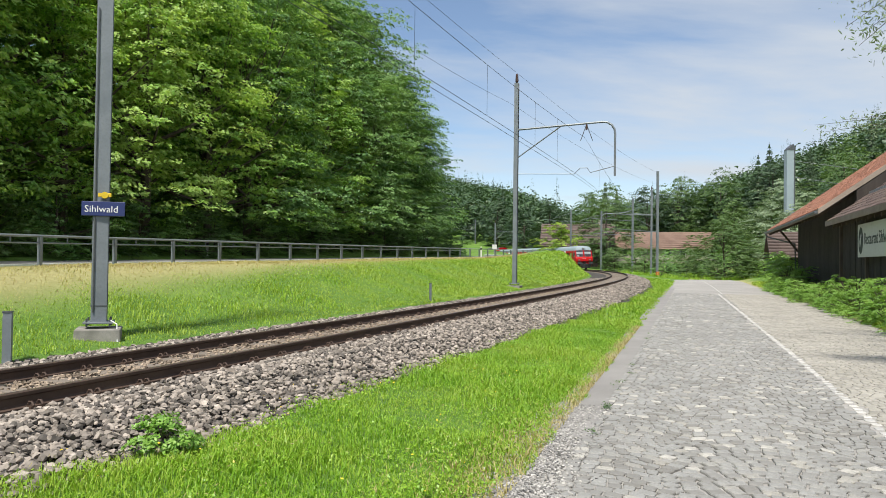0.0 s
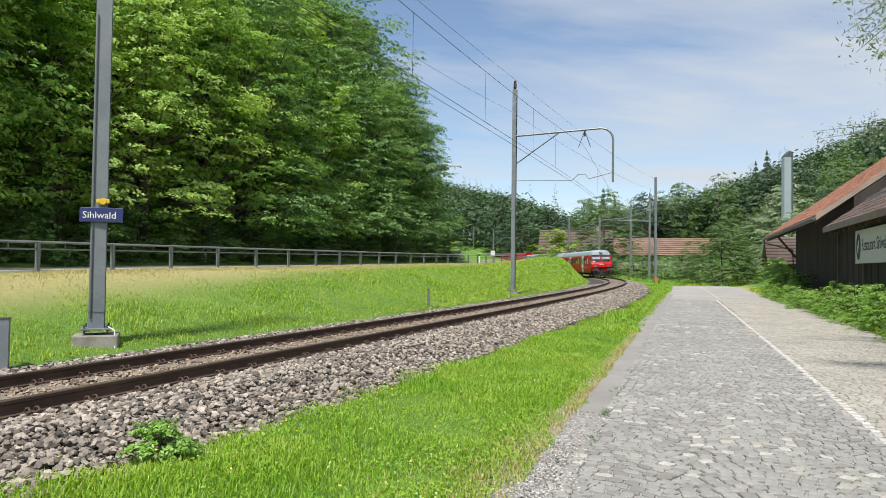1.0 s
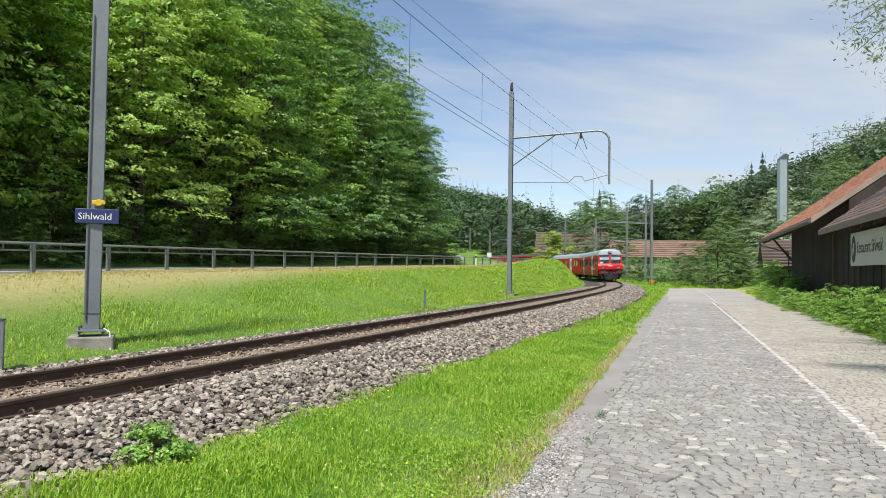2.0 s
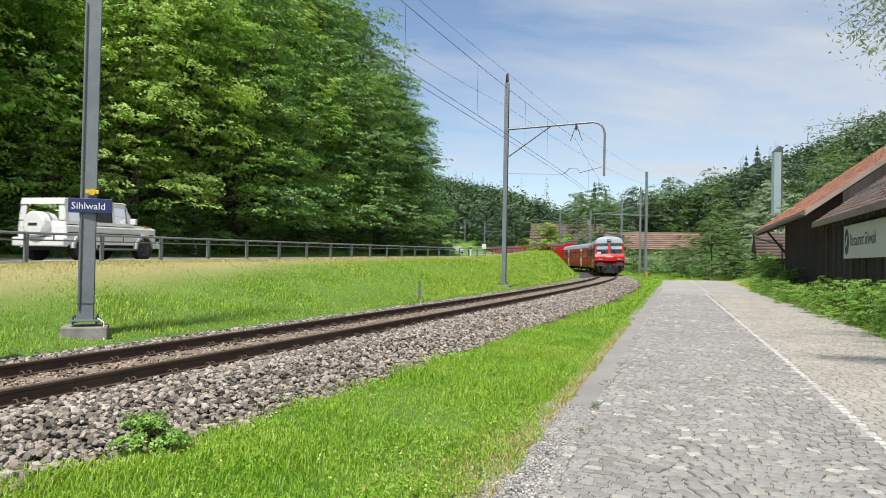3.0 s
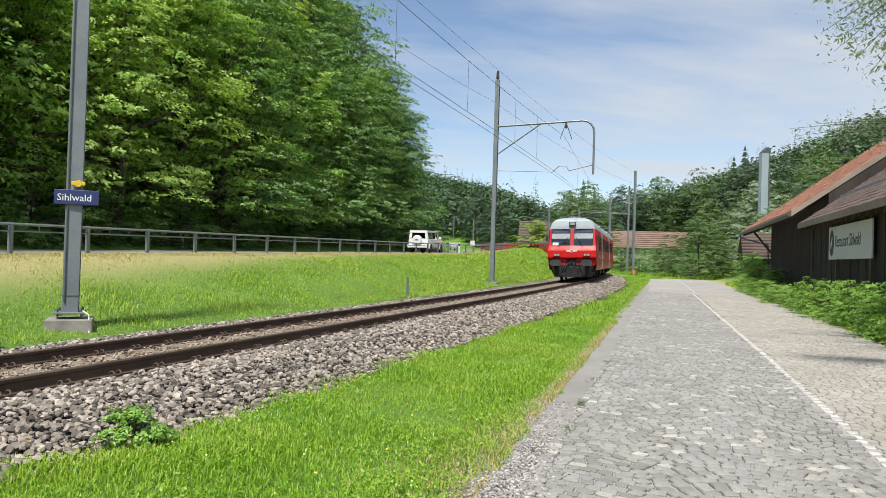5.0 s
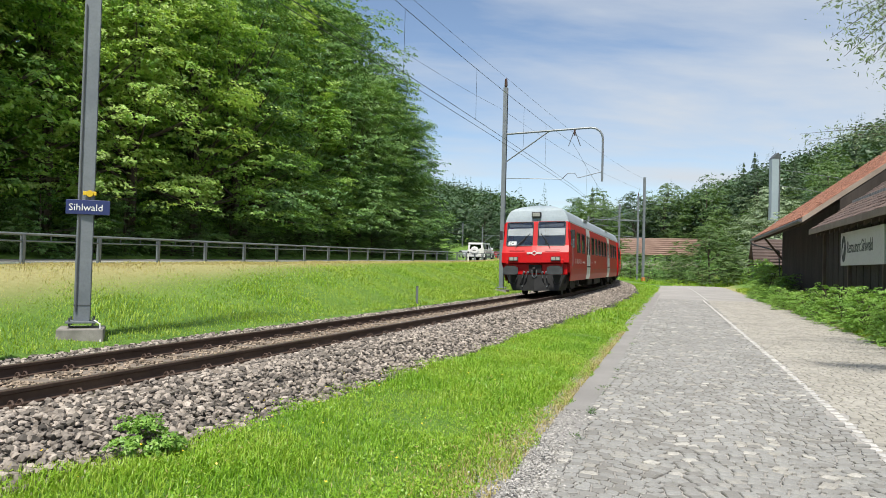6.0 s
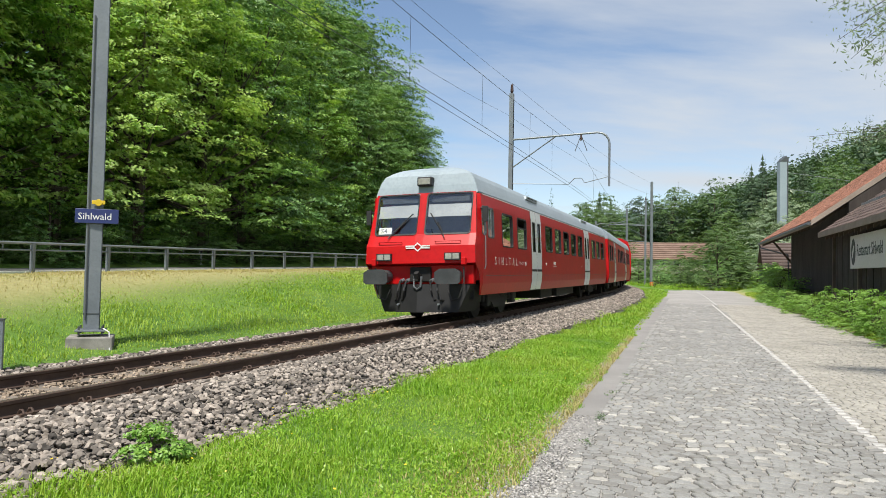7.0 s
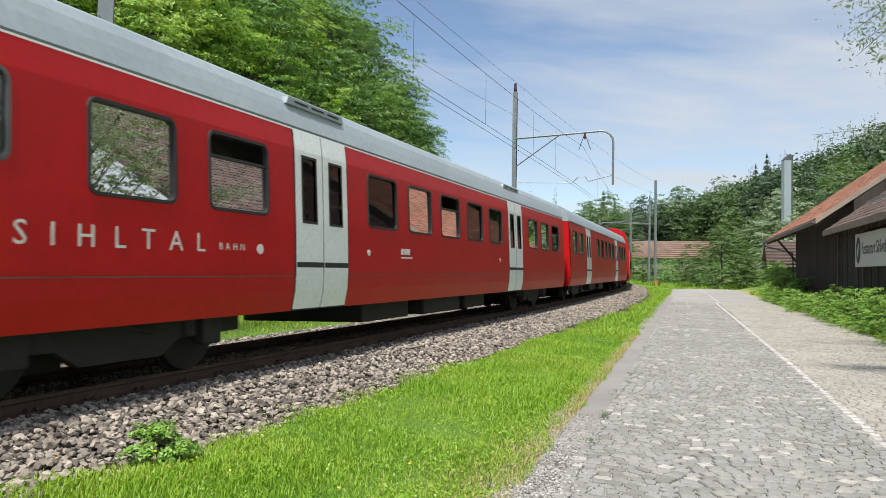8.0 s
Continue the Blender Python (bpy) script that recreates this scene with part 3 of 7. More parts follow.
RAIL_PROFILE = [(-0.062, -0.150), (0.062, -0.150), (0.062, -0.138), (0.016, -0.122), (0.009, -0.112), (0.009, -0.05), (0.034, -0.036), (0.036, -0.008), (0.028, 0.0), (-0.028, 0.0), (-0.036, -0.008), (-0.034, -0.036), (-0.009, -0.05), (-0.009, -0.112), (-0.016, -0.122), (-0.062, -0.138)]
for side, l0 in (("inner", -0.7525), ("outer", 0.7525)):
    n = len(RAIL_PROFILE)
    V = [cross(s, l0 + a, b) for s in S_ALL for a, b in RAIL_PROFILE]
    F = [(i * n + j, i * n + (j + 1) % n, (i + 1) * n + (j + 1) % n, (i + 1) * n + j) for i in range(len(S_ALL) - 1) for j in range(n)]
    me = fast_mesh("rail", V, F, M_rail)
    me.materials.append(M_railtop)
    me.polygons.foreach_set("material_index", [1 if j == 8 else 0 for i in range(len(S_ALL) - 1) for j in range(n)])
    tagged(new("rail", me), "rust-brown steel rail with a worn running surface", "rail", "rails of the line")

sleeper_me = to_mesh("sleeper", box(-1.25, 1.25, -0.12, 0.12, -0.33, -0.152, 0.015), M_sleeper)


def clip_bm():
    bm = bmesh.new()
    for sx in (-1, 1):
        add_box(bm, sx * 0.075 - 0.045, sx * 0.075 + 0.045, -0.07, 0.07, -0.155, -0.128)
        for sy in (-0.045, 0.045):
            add_tube(bm, [(sx * 0.05, sy, -0.125), (sx * 0.07, sy, -0.095), (sx * 0.10, sy, -0.09), (sx * 0.125, sy, -0.125)], 0.011, 5)
    return bm


clip_me = to_mesh("rail_clip", clip_bm(), M_rail)
s = -12.0
while s < 120:
    x, y, h = on(TRACK, s)
    mtx = pose(x, y, float(rail_z(s)), 0, 0, math.degrees(h)) @ Matrix.Rotation(-math.atan(CANT), 4, "Y")
    sl = thing("sleeper", "weathered sleeper half sunk in the ballast with rail clips", "sleeper", "sleepers of the line", mtx)
    part("tie", sleeper_me, M_sleeper, sl)
    if s < 45:
        for l0 in (-0.7525, 0.7525):
            part("rail_clip", clip_me, M_rail, sl, m=pose(l0, 0, 0))
    s += 0.62 if s < 60 else 1.24


def rocks(n, place, size, mat, name, label, seed, faceted=False):
    """Angular crushed stones."""
    rng = np.random.default_rng(seed)
    base = np.array([(x, y, z) for z in (-0.62, 0.62) for y in (-0.7, 0.7) for x in (-0.8, 0.8)], float)
    tri = np.array([(0, 2, 3), (0, 3, 1), (4, 5, 7), (4, 7, 6), (0, 1, 5), (0, 5, 4), (2, 6, 7), (2, 7, 3), (0, 4, 6), (0, 6, 2), (1, 3, 7), (1, 7, 5)])
    if faceted:
        ico = bmesh.new()
        bmesh.ops.create_icosphere(ico, subdivisions=1, radius=1.0)
        ico.verts.index_update()
        base = np.array([v.co[:] for v in ico.verts]) * np.array([1.12, 0.95, 0.82])
        tri = np.array([[v.index for v in f.verts] for f in ico.faces])
        ico.free()
    nv = len(base)
    P = place(n, rng)
    V = base[None] * (1 + rng.uniform(-0.36, 0.26, (n, nv, 1)))
    V = V + rng.uniform(-0.20, 0.20, (n, nv, 3))
    ang = rng.uniform(0, 2 * np.pi, (n, 3))
    c, sn = np.cos(ang), np.sin(ang)
    R1 = np.zeros((n, 3, 3)); R1[:, 0, 0] = c[:, 0]; R1[:, 0, 1] = -sn[:, 0]; R1[:, 1, 0] = sn[:, 0]; R1[:, 1, 1] = c[:, 0]; R1[:, 2, 2] = 1
    R2 = np.zeros((n, 3, 3)); R2[:, 0, 0] = 1; R2[:, 1, 1] = c[:, 1]; R2[:, 1, 2] = -sn[:, 1]; R2[:, 2, 1] = sn[:, 1]; R2[:, 2, 2] = c[:, 1]
    V = np.einsum("nij,nkj->nki", R1 @ R2, V) * (size * rng.uniform(0.6, 1.35, n))[:, None, None] * np.array([1, 1, 0.85])
    V = V + P[:, None, :]
    F = (tri[None] + nv * np.arange(n)[:, None, None]).reshape(-1, 3)
    tagged(new(name, fast_mesh(name, V.reshape(-1, 3), F, mat)), label, "ballast stones", kind="stuff")


def bed_place(l0, l1, s0, s1, up, bias=1.6):
    ls, zs = [a for a, b in BED], [b for a, b in BED]

    def place(n, rng):
        q = rng.uniform(0, 1, n) ** bias
        S, L = s0 + (s1 - s0) * q, rng.uniform(l0, l1, n)
        X, Y, Hh = (np.interp(S, TRACK[0], TRACK[i]) for i in (1, 2, 3))
        Z = rail_z(S) + CANT * L + np.interp(L, ls, zs) + up * rng.uniform(-0.4, 1, n)
        return np.stack([X + L * np.cos(Hh), Y + L * np.sin(Hh), Z], -1)
    return place


rocks(44000, bed_place(0.86, 2.45, -9, 34, 0.05), 0.033, M_stone, "ballast_stones", "loose crushed grey ballast stones on the track shoulder", 3, True)
rocks(10000, bed_place(0.86, 2.6, 20, 80, 0.04, 1.2), 0.052, M_stone, "ballast_stones", "loose crushed grey ballast stones on the track shoulder", 4)
rocks(24000, bed_place(-0.70, 0.70, -8, 40, 0.045), 0.022, M_stone_in, "ballast_stones", "rust-stained ballast stones between the rails", 5)
rocks(24000, bed_place(-3.0, -0.86, -8, 60, 0.04), 0.034, M_stone, "ballast_stones", "loose crushed grey ballast stones on the track shoulder", 6)


# ---- masts, wires ----
def hbeam(bm, w, d, z0, z1, t=0.016, tf=0.02):
    poly = [(-w, -d), (w, -d), (w, -d + tf), (t / 2, -d + tf), (t / 2, d - tf), (w, d - tf), (w, d), (-w, d), (-w, d - tf), (-t / 2, d - tf), (-t / 2, -d + tf), (-w, -d + tf)]
    return add_prism(bm, poly, z0, z1, "z")


def mast_foot(t, z0):
    part("footing", add_box(bmesh.new(), -0.36, 0.36, -0.36, 0.36, z0 - 0.4, z0 + 0.12, 0.02), M_concrete, t, "weathered concrete block")
    part("base_plate", box(-0.24, 0.24, -0.24, 0.24, z0 + 0.205, z0 + 0.235, 0.004), M_galv, t)
    for sx in (-0.18, 0.18):
        for sy in (-0.18, 0.18):
            part("anchor_bolt", tube([(sx, sy, z0 + 0.15), (sx, sy, z0 + 0.30)], 0.018, 6), M_steel_dk, t)


def station_mast():
    x, y = -6.06, 12.35
    t = thing("sign_mast", "galvanised H-section catenary mast on a concrete block carrying a station sign", "mast", m=pose(x, y, 0, 0, 0, 22))
    z0 = 0.30
    mast_foot(t, z0)
    part("post", hbeam(bmesh.new(), 0.125, 0.125, z0 + 0.235, 11.8), M_galv, t)
    part("cable_band", box(-0.131, 0.131, -0.131, 0.131, z0 + 0.50, z0 + 0.52), M_steel_dk, t)
    part("earth_cable", tube([(0.20, -0.2, z0 + 0.26), (0.30, -0.28, z0 + 0.2), (0.32, -0.38, z0 - 0.15)], 0.012, 6), M_signwhite, t, "pale earthing cable")
    part("conduit", tube([(-0.09, -0.14, z0 + 0.4), (-0.09, -0.14, 6.0)], 0.014, 6), M_steel_dk, t)
    sg = part("name_board", box(-0.345, 0.345, -0.185, -0.15, 2.37, 2.62, 0.006), M_blue, t, "dark blue enamel station name board", m=pose(0.06, 0, 0, 0, 0, -6))
    lettering("Sihlwald", 0.165, M_whitepaint, sg, "board_lettering", pose(-0.30, -0.188, 2.435, 90, 0, 0), 0.001, 1.0)
    part("board_clamp", box(-0.14, 0.14, -0.15, -0.125, 2.42, 2.54), M_steel_dk, t)
    part("beacon", tube([(0.06, -0.16, 2.73), (0.06, -0.20, 2.73)], [0.062, 0.055], 14), M_yellow, t, "round yellow marker disc")
    for x0, x1 in ((-0.045, 0.015), (0.105, 0.165)):
        part("beacon_wing", box(x0, x1, -0.175, -0.16, 2.70, 2.77, 0.008), M_yellow, t)
    part("beacon_bracket", box(0.035, 0.085, -0.158, -0.145, 2.62, 2.70), M_steel_dk, t)


station_mast()


def arm_mast(s, l, top, arm_z, reach, drop, label):
    """Catenary mast with a bent tube arm over the track."""
    x, y, h = on(TRACK, s)
    p = offset(TRACK, s, l)
    z0 = gz(p.x, p.y)
    t = thing("catenary_mast", label, "mast", "catenary masts", pose(p.x, p.y, 0, 0, 0, math.degrees(h)))
    mast_foot(t, z0 - 0.02)
    sgn = 1 if l < 0 else -1
    part("post", hbeam(bmesh.new(), 0.11, 0.11, z0 + 0.2, top - 0.5), M_galv, t)
    part("insulator", tube([(0, 0, top - 0.5), (0, 0, top - 0.4), (0, 0, top - 0.05), (0, 0, top)], [0.05, 0.09, 0.07, 0.03], 8), M_insul, t)
    r = 0.6
    pts = [(0, 0, arm_z), (sgn * (reach - r), 0, arm_z + 0.18)] + [(sgn * (reach - r + r * math.sin(a)), 0, arm_z + 0.18 - r + r * math.cos(a)) for a in (0.4, 0.8, 1.2, 1.571)] + [(sgn * reach, 0, arm_z - drop)]
    part("arm", tube(pts, 0.055, 8), M_galv, t)
    part("brace", tube([(0, 0, arm_z - 1.55), (sgn * reach * 0.46, 0, arm_z + 0.06)], 0.035, 6), M_galv, t)
    part("registration_arm", tube([(0, 0, arm_z - 2.35), (sgn * reach * 0.6, 0, arm_z - 2.45), (sgn * reach * 0.66, 0, arm_z - 2.15), (sgn * reach * 0.73, 0, arm_z - 2.15), (sgn * reach * 0.76, 0, arm_z - 2.4), (sgn * reach, 0, arm_z - 2.1)], 0.022, 6), M_galv, t)
    for k in (0.66, 0.78):
        part("hanger", tube([(sgn * reach * 0.72, 0, arm_z + 0.1), (sgn * reach * k, 0, arm_z - 0.75)], 0.02, 5), M_steel_dk, t)
    part("upper_insulator", tube([(sgn * reach * 0.72, 0, arm_z + 0.1), (sgn * reach * 0.72, 0, arm_z - 0.2)], [0.05, 0.05], 8), M_insul, t)
    return t


arm_mast(32.3, -3.55, 11.75, 8.75, 5.15, 2.6, "grey catenary mast with a bent tubular arm over the track")
arm_mast(93.0, 6.4, 12.2, 8.3, 6.6, 2.0, "slim grey catenary mast with a cantilever arm beside the road")
arm_mast(150.0, -4.0, 10.6, 8.2, 5.0, 2.4, "distant grey catenary mast standing behind the meadow bank")


def cantilever_mast(x, y, top, heading, reach, hs, label):
    z0 = gz(x, y)
    t = thing("catenary_mast", label, "mast", "catenary masts", pose(x, y, 0, 0, 0, heading))
    part("post", hbeam(bmesh.new(), 0.12, 0.12, z0 - 0.3, top), M_galv, t)
    for hh in hs:
        part("bracket", tube([(0, 0, hh), (reach, 0, hh + 0.25)], 0.04, 6), M_galv, t)
    part("stay", tube([(0, 0, hs[0] + 1.6), (reach * 0.8, 0, hs[0] + 0.2)], 0.025, 5), M_galv, t)
    return t


cantilever_mast(25.2, 84.5, 12.9, 10, -5.4, (7.6, 5.6), "grey steel catenary mast with two brackets")
cantilever_mast(27.9, 106, 11.6, 10, -6.5, (8.2, 6.0), "slender far catenary mast with brackets")
cantilever_mast(26.5, 121, 10.8, 10, -5.5, (8.6, 6.4), "slender far catenary mast with brackets")
cantilever_mast(21.8, 124, 11.0, 20, -5.5, (9.0,), "slender far catenary mast with brackets")
cantilever_mast(7.0, 172, 12.0, 30, -5.5, (9.5, 8.0), "slender far catenary mast with brackets")


def wires():
    """Contact wire, carrying cable with droppers, and feeders from mast to mast."""
    supports = [-14.0, 32.3, 62.0, 93.0, 122.0, 150.0, 185.0]
    def line(name, label, fl, fz, sag, r, s0=-14.0, s1=185.0):
        bm = bmesh.new()
        pts, s_ = [], s0
        while s_ <= s1:
            i = max(k for k, q in enumerate(supports) if q <= s_ + 1e-6)
            a = supports[i]; b_ = supports[min(i + 1, len(supports) - 1)]
            q = (s_ - a) / (b_ - a) if b_ > a else 0
            pts.append(offset(TRACK, s_, fl, float(rail_z(s_)) + fz - sag * 4 * q * (1 - q)))
            s_ += 2.0
        tagged(part(name, add_tube(bm, pts, 0.6 * r, 5), M_wire), label, "overhead wire")
    line("contact_wire", "thin overhead contact wire above the track", 0.1, 5.42, 0.03, 0.012)
    line("contact_wire", "thin overhead contact wire above the track", 0.1, 5.27, 0.05, 0.011)
    line("carrying_cable", "sagging carrying cable of the overhead line", 0.1, 7.6, 0.8, 0.012)
    line("feeder_wire", "feeder wire strung between the mast tops", -3.55, 11.25, 0.75, 0.012, s1=32.3)
    line("feeder_wire", "feeder wire strung below the mast tops", -3.9, 9.65, 1.05, 0.011, s1=32.3)
    # both feeders cross over the track to the mast by the road
    for l, z, z_far in ((-3.55, 11.25, 12.7), (-3.9, 9.65, 11.3)):
        a, b_ = offset(TRACK, 32.3, l, float(rail_z(32.3)) + z), Vector((25.2, 84.5, z_far))
        pts = [a.lerp(b_, k / 16) - Vector((0, 0, 0.5 * 4 * (k / 16) * (1 - k / 16))) for k in range(17)]
        tagged(part("feeder_wire", tube(pts, 0.007, 5), M_wire), "feeder wire crossing over the track to the next mast", "overhead wire")
    for s_ in (-8, -2, 4, 10, 15.2, 21, 25, 38, 44, 50, 56, 68, 75, 82):
        a, span = (62.0, 31.0) if s_ > 62 else ((32.3, 29.7) if s_ > 32.3 else (-14.0, 46.3))
        q = (s_ - a) / span
        z0, z1 = (float(rail_z(s_)) + z - g * 4 * q * (1 - q) for z, g in ((5.42, 0.03), (7.6, 0.8)))
        tagged(part("dropper", tube([offset(TRACK, s_, 0.1, z0), offset(TRACK, s_, 0.1, z1)], 0.004, 4), M_wire), "thin vertical dropper holding the contact wire", "dropper", "droppers of the overhead line")


wires()


# ---- guard rail of the upper road ----
def guard_rail():
    t = thing("guard_rail", "galvanised steel guard rail on square posts along the road", "guard rail")
    post_me = to_mesh("rail_post", prism([(-0.05, -0.04), (0.05, -0.04), (0.05, 0.04), (-0.05, 0.04)], -0.25, 0.74, "z"), M_galv)
    strut_me = to_mesh("strut", box(-0.012, 0.012, -0.012, 0.012, 0.57, 0.72), M_galv)
    L = 2.77
    for i in range(-6, 42):
        w = i * L
        x, y, h = on(UPPER, w)
        z = float(upper_z(w))
        q = pose(x, y, z, 0, 0, math.degrees(h))
        part("post", post_me, M_galv, t, m=q)
        x2, y2, _ = on(UPPER, w + L)
        dv = Vector((x2 - x, y2 - y, float(upper_z(w + L)) - z))
        if i < 14:
            for k in (1 / 3, 2 / 3):
                part("strut", strut_me, M_galv, t, m=Matrix.Translation(dv * k) @ q)
        for zz_, rr in ((0.755, 0.034), (0.575, 0.020)):
            part("beam", tube([(x, y, z + zz_), (x + dv.x, y + dv.y, z + dv.z + zz_)], rr, 8), M_galv, t)


guard_rail()


def delineator(w, l, seed):
    p = offset(UPPER, w, l, float(upper_z(w)))
    t = thing("delineator_post", "white plastic roadside marker post with a black band", "marker post", "roadside marker posts", pose(*p, 0, 0, 15))
    part("shaft", prism([(-0.06, -0.04), (0.06, -0.04), (0.05, 0.04), (-0.05, 0.04)], -0.1, 0.95, "z"), M_signwhite, t)
    part("band", box(-0.064, 0.064, -0.044, 0.044, 0.68, 0.86), M_black, t, "black band")


delineator(19.5, -8.2, 1)
delineator(46.0, 0.5, 2)
bp = offset(UPPER, 50.0, 0.6, float(upper_z(50)))
bsn = thing("line_sign", "small white square sign on a thin post", "sign", m=pose(*bp, 0, 0, 15))
part("post", tube([(0, 0, -0.2), (0, 0, 1.0)], 0.03, 8), M_galv, bsn)
part("panel", box(-0.22, 0.22, -0.05, -0.035, 0.75, 1.2, 0.01), M_signwhite, bsn)


def stake(x, y, h, w, label):
    t = thing("stake", label, "stake", "line-side stakes", pose(x, y, gz(x, y), 0, 0, 20))
    part("shaft", prism([(-w, -w), (w, -w), (w, w), (-w, w)], -0.2, h, "z"), M_galv, t)
    part("cap", box(-w * 1.15, w * 1.15, -w * 1.15, w * 1.15, h, h + 0.02), M_steel_dk, t)


dw = thing("dwarf_signal", "small orange and black lineside lamp on a short stem", "signal lamp", m=pose(24.3, 81.2, gz(24.3, 81.2), 0, 0, 10))
part("stem", tube([(0, 0, -0.1), (0, 0, 0.25)], 0.05, 8), M_steel_dk, dw)
part("lamp_housing", box(-0.2, 0.16, -0.12, 0.12, 0.2, 0.62, 0.03), M_orange, dw)
part("lamp_hood", box(0.2, 0.5, -0.12, 0.12, 0.1, 0.4, 0.03), M_black, dw)
part("hood_bar", tube([(0.1, 0, 0.3), (0.25, 0, 0.25)], 0.03, 6), M_steel_dk, dw)
stake(-0.55, 25.3, 0.62, 0.035, "short grey steel stake at the ballast edge")
stake(-6.17, 9.95, 0.66, 0.055, "grey square steel post at the ballast edge")


# ---- train ----
LEN = 23.3          # over the buffers
NOSE = LEN / 2


def front_y(z):
    """How far forward the cab front stands at each height."""
    return NOSE - float(np.interp(z, (0.60, 0.95, 1.30, 1.345, 1.75, 2.05, 3.02, 3.25, 3.47, 3.60, 3.68, 3.72), (1.0, 0.85, 0.80, 0.53, 0.56, 0.72, 1.00, 1.05, 1.13, 1.26, 1.45, 1.75)))


SIDE = [(1.33, 0.60), (1.385, 0.86), (1.40, 1.10), (1.40, 1.345), (1.398, 1.75), (1.39, 2.05), (1.375, 2.70), (1.345, 2.97)]
ROOF = [(1.345, 2.985), (1.36, 3.02), (1.30, 3.20), (1.24, 3.35), (1.16, 3.47), (1.0, 3.56), (0.7, 3.64), (0.35, 3.70), (0.0, 3.72)]


def side_x(z):
    return float(np.interp(z, [b for a, b in SIDE], [a for a, b in SIDE]))


def shell_side(wins, y_front, y_back, zs, sx, holes_z, cab):
    """One side wall, a grid with real window and door openings."""
    bm = bmesh.new()
    cuts = sorted({round(v, 4) for a, b, *_ in wins for v in (a, b)} | {y_back})
    zc = sorted(set([z for _, z in zs]) | {round(v, 4) for w in wins for v in w[2:]})
    zc = [z for z in zc if zs[0][1] <= z <= zs[-1][1]]
    cols = [c for c in cuts] + ["front"]
    grid = {}

    def vert(i, k):
        if (i, k) not in grid:
            z = zc[k]
            y = (y_front(z) if cab else y_front) if cols[i] == "front" else cols[i]
            x = float(np.interp(z, [b for a, b in zs], [a for a, b in zs])) 
            if cols[i] == "front" and cab:
                x -= 0.03 + 0.03 * max(0, z - 1.4)
            grid[i, k] = bm.verts.new((sx * x, y, z))
        return grid[i, k]
    for i in range(len(cols) - 1):
        for k in range(len(zc) - 1):
            a, b = cols[i], cols[i + 1]
            zm = (zc[k] + zc[k + 1]) / 2
            if b != "front" and any(w[0] - 1e-4 <= a and b <= w[1] + 1e-4 and w[2] - 1e-4 <= zm <= w[3] + 1e-4 for w in wins):
                continue
            bm.faces.new((vert(i, k), vert(i + 1, k), vert(i + 1, k + 1), vert(i, k + 1)))
    return bm


def rounded_rect(y0, y1, z0, z1, r):
    out = []
    for cy, cz, st in ((y1 - r, z1 - r, 0), (y0 + r, z1 - r, 90), (y0 + r, z0 + r, 180), (y1 - r, z0 + r, 270)):
        out += [(cy + r * math.cos(radians(st + 30 * k)), cz + r * math.sin(radians(st + 30 * k))) for k in range(4)]
    return out


def pane(parent, name, y0, y1, z0, z1, sx, inset, mat, frame_mat, prof=SIDE, fw=0.035, vent=False):
    """A window: round-cornered rubber gasket with a glass pane set back in it."""
    X = lambda z: float(np.interp(z, [b for a, b in prof], [a for a, b in prof]))
    bm = bmesh.new()
    rings = []
    for grow, r, ins in ((0.03, 0.10, -0.002), (0.026, 0.10, -0.011), (-0.006, 0.075, -0.011), (-0.008, 0.07, 0.05)):
        rings.append([bm.verts.new((sx * (X(z) - ins), y, z)) for y, z in rounded_rect(y0 - grow, y1 + grow, z0 - grow, z1 + grow, r)])
    for ra, rb in zip(rings, rings[1:]):
        for k in range(len(ra)):
            bm.faces.new((ra[k], ra[(k + 1) % len(ra)], rb[(k + 1) % len(ra)], rb[k]))
    w = part(name, bm, frame_mat, parent)
    g = bmesh.new()
    zt = z1 - 0.25 if vent else z1
    g.faces.new([g.verts.new((sx * (X(z) - inset), y, z)) for y, z in ((y0, z0), (y1, z0), (y1, zt), (y0, zt))])
    part("pane", g, mat, w)
    if vent:
        part("vent_bar", prism([(sx * (X(zt) - 0.035), zt - 0.015), (sx * (X(zt) + 0.002), zt - 0.015), (sx * (X(zt) + 0.002), zt + 0.015), (sx * (X(zt) - 0.035), zt + 0.015)], y0, y1, "y"), M_black, w)
        h = bmesh.new()
        h.faces.new([h.verts.new((sx * (X(z) - q), y, z)) for y, z, q in ((y0 + 0.03, zt + 0.015, 0.03), (y1 - 0.03, zt + 0.015, 0.03), (y1 - 0.03, zt + 0.14, 0.17), (y0 + 0.03, zt + 0.14, 0.17))])
        part("hopper_pane", h, M_screen, w, "tilted vent pane, open inwards")
    return w


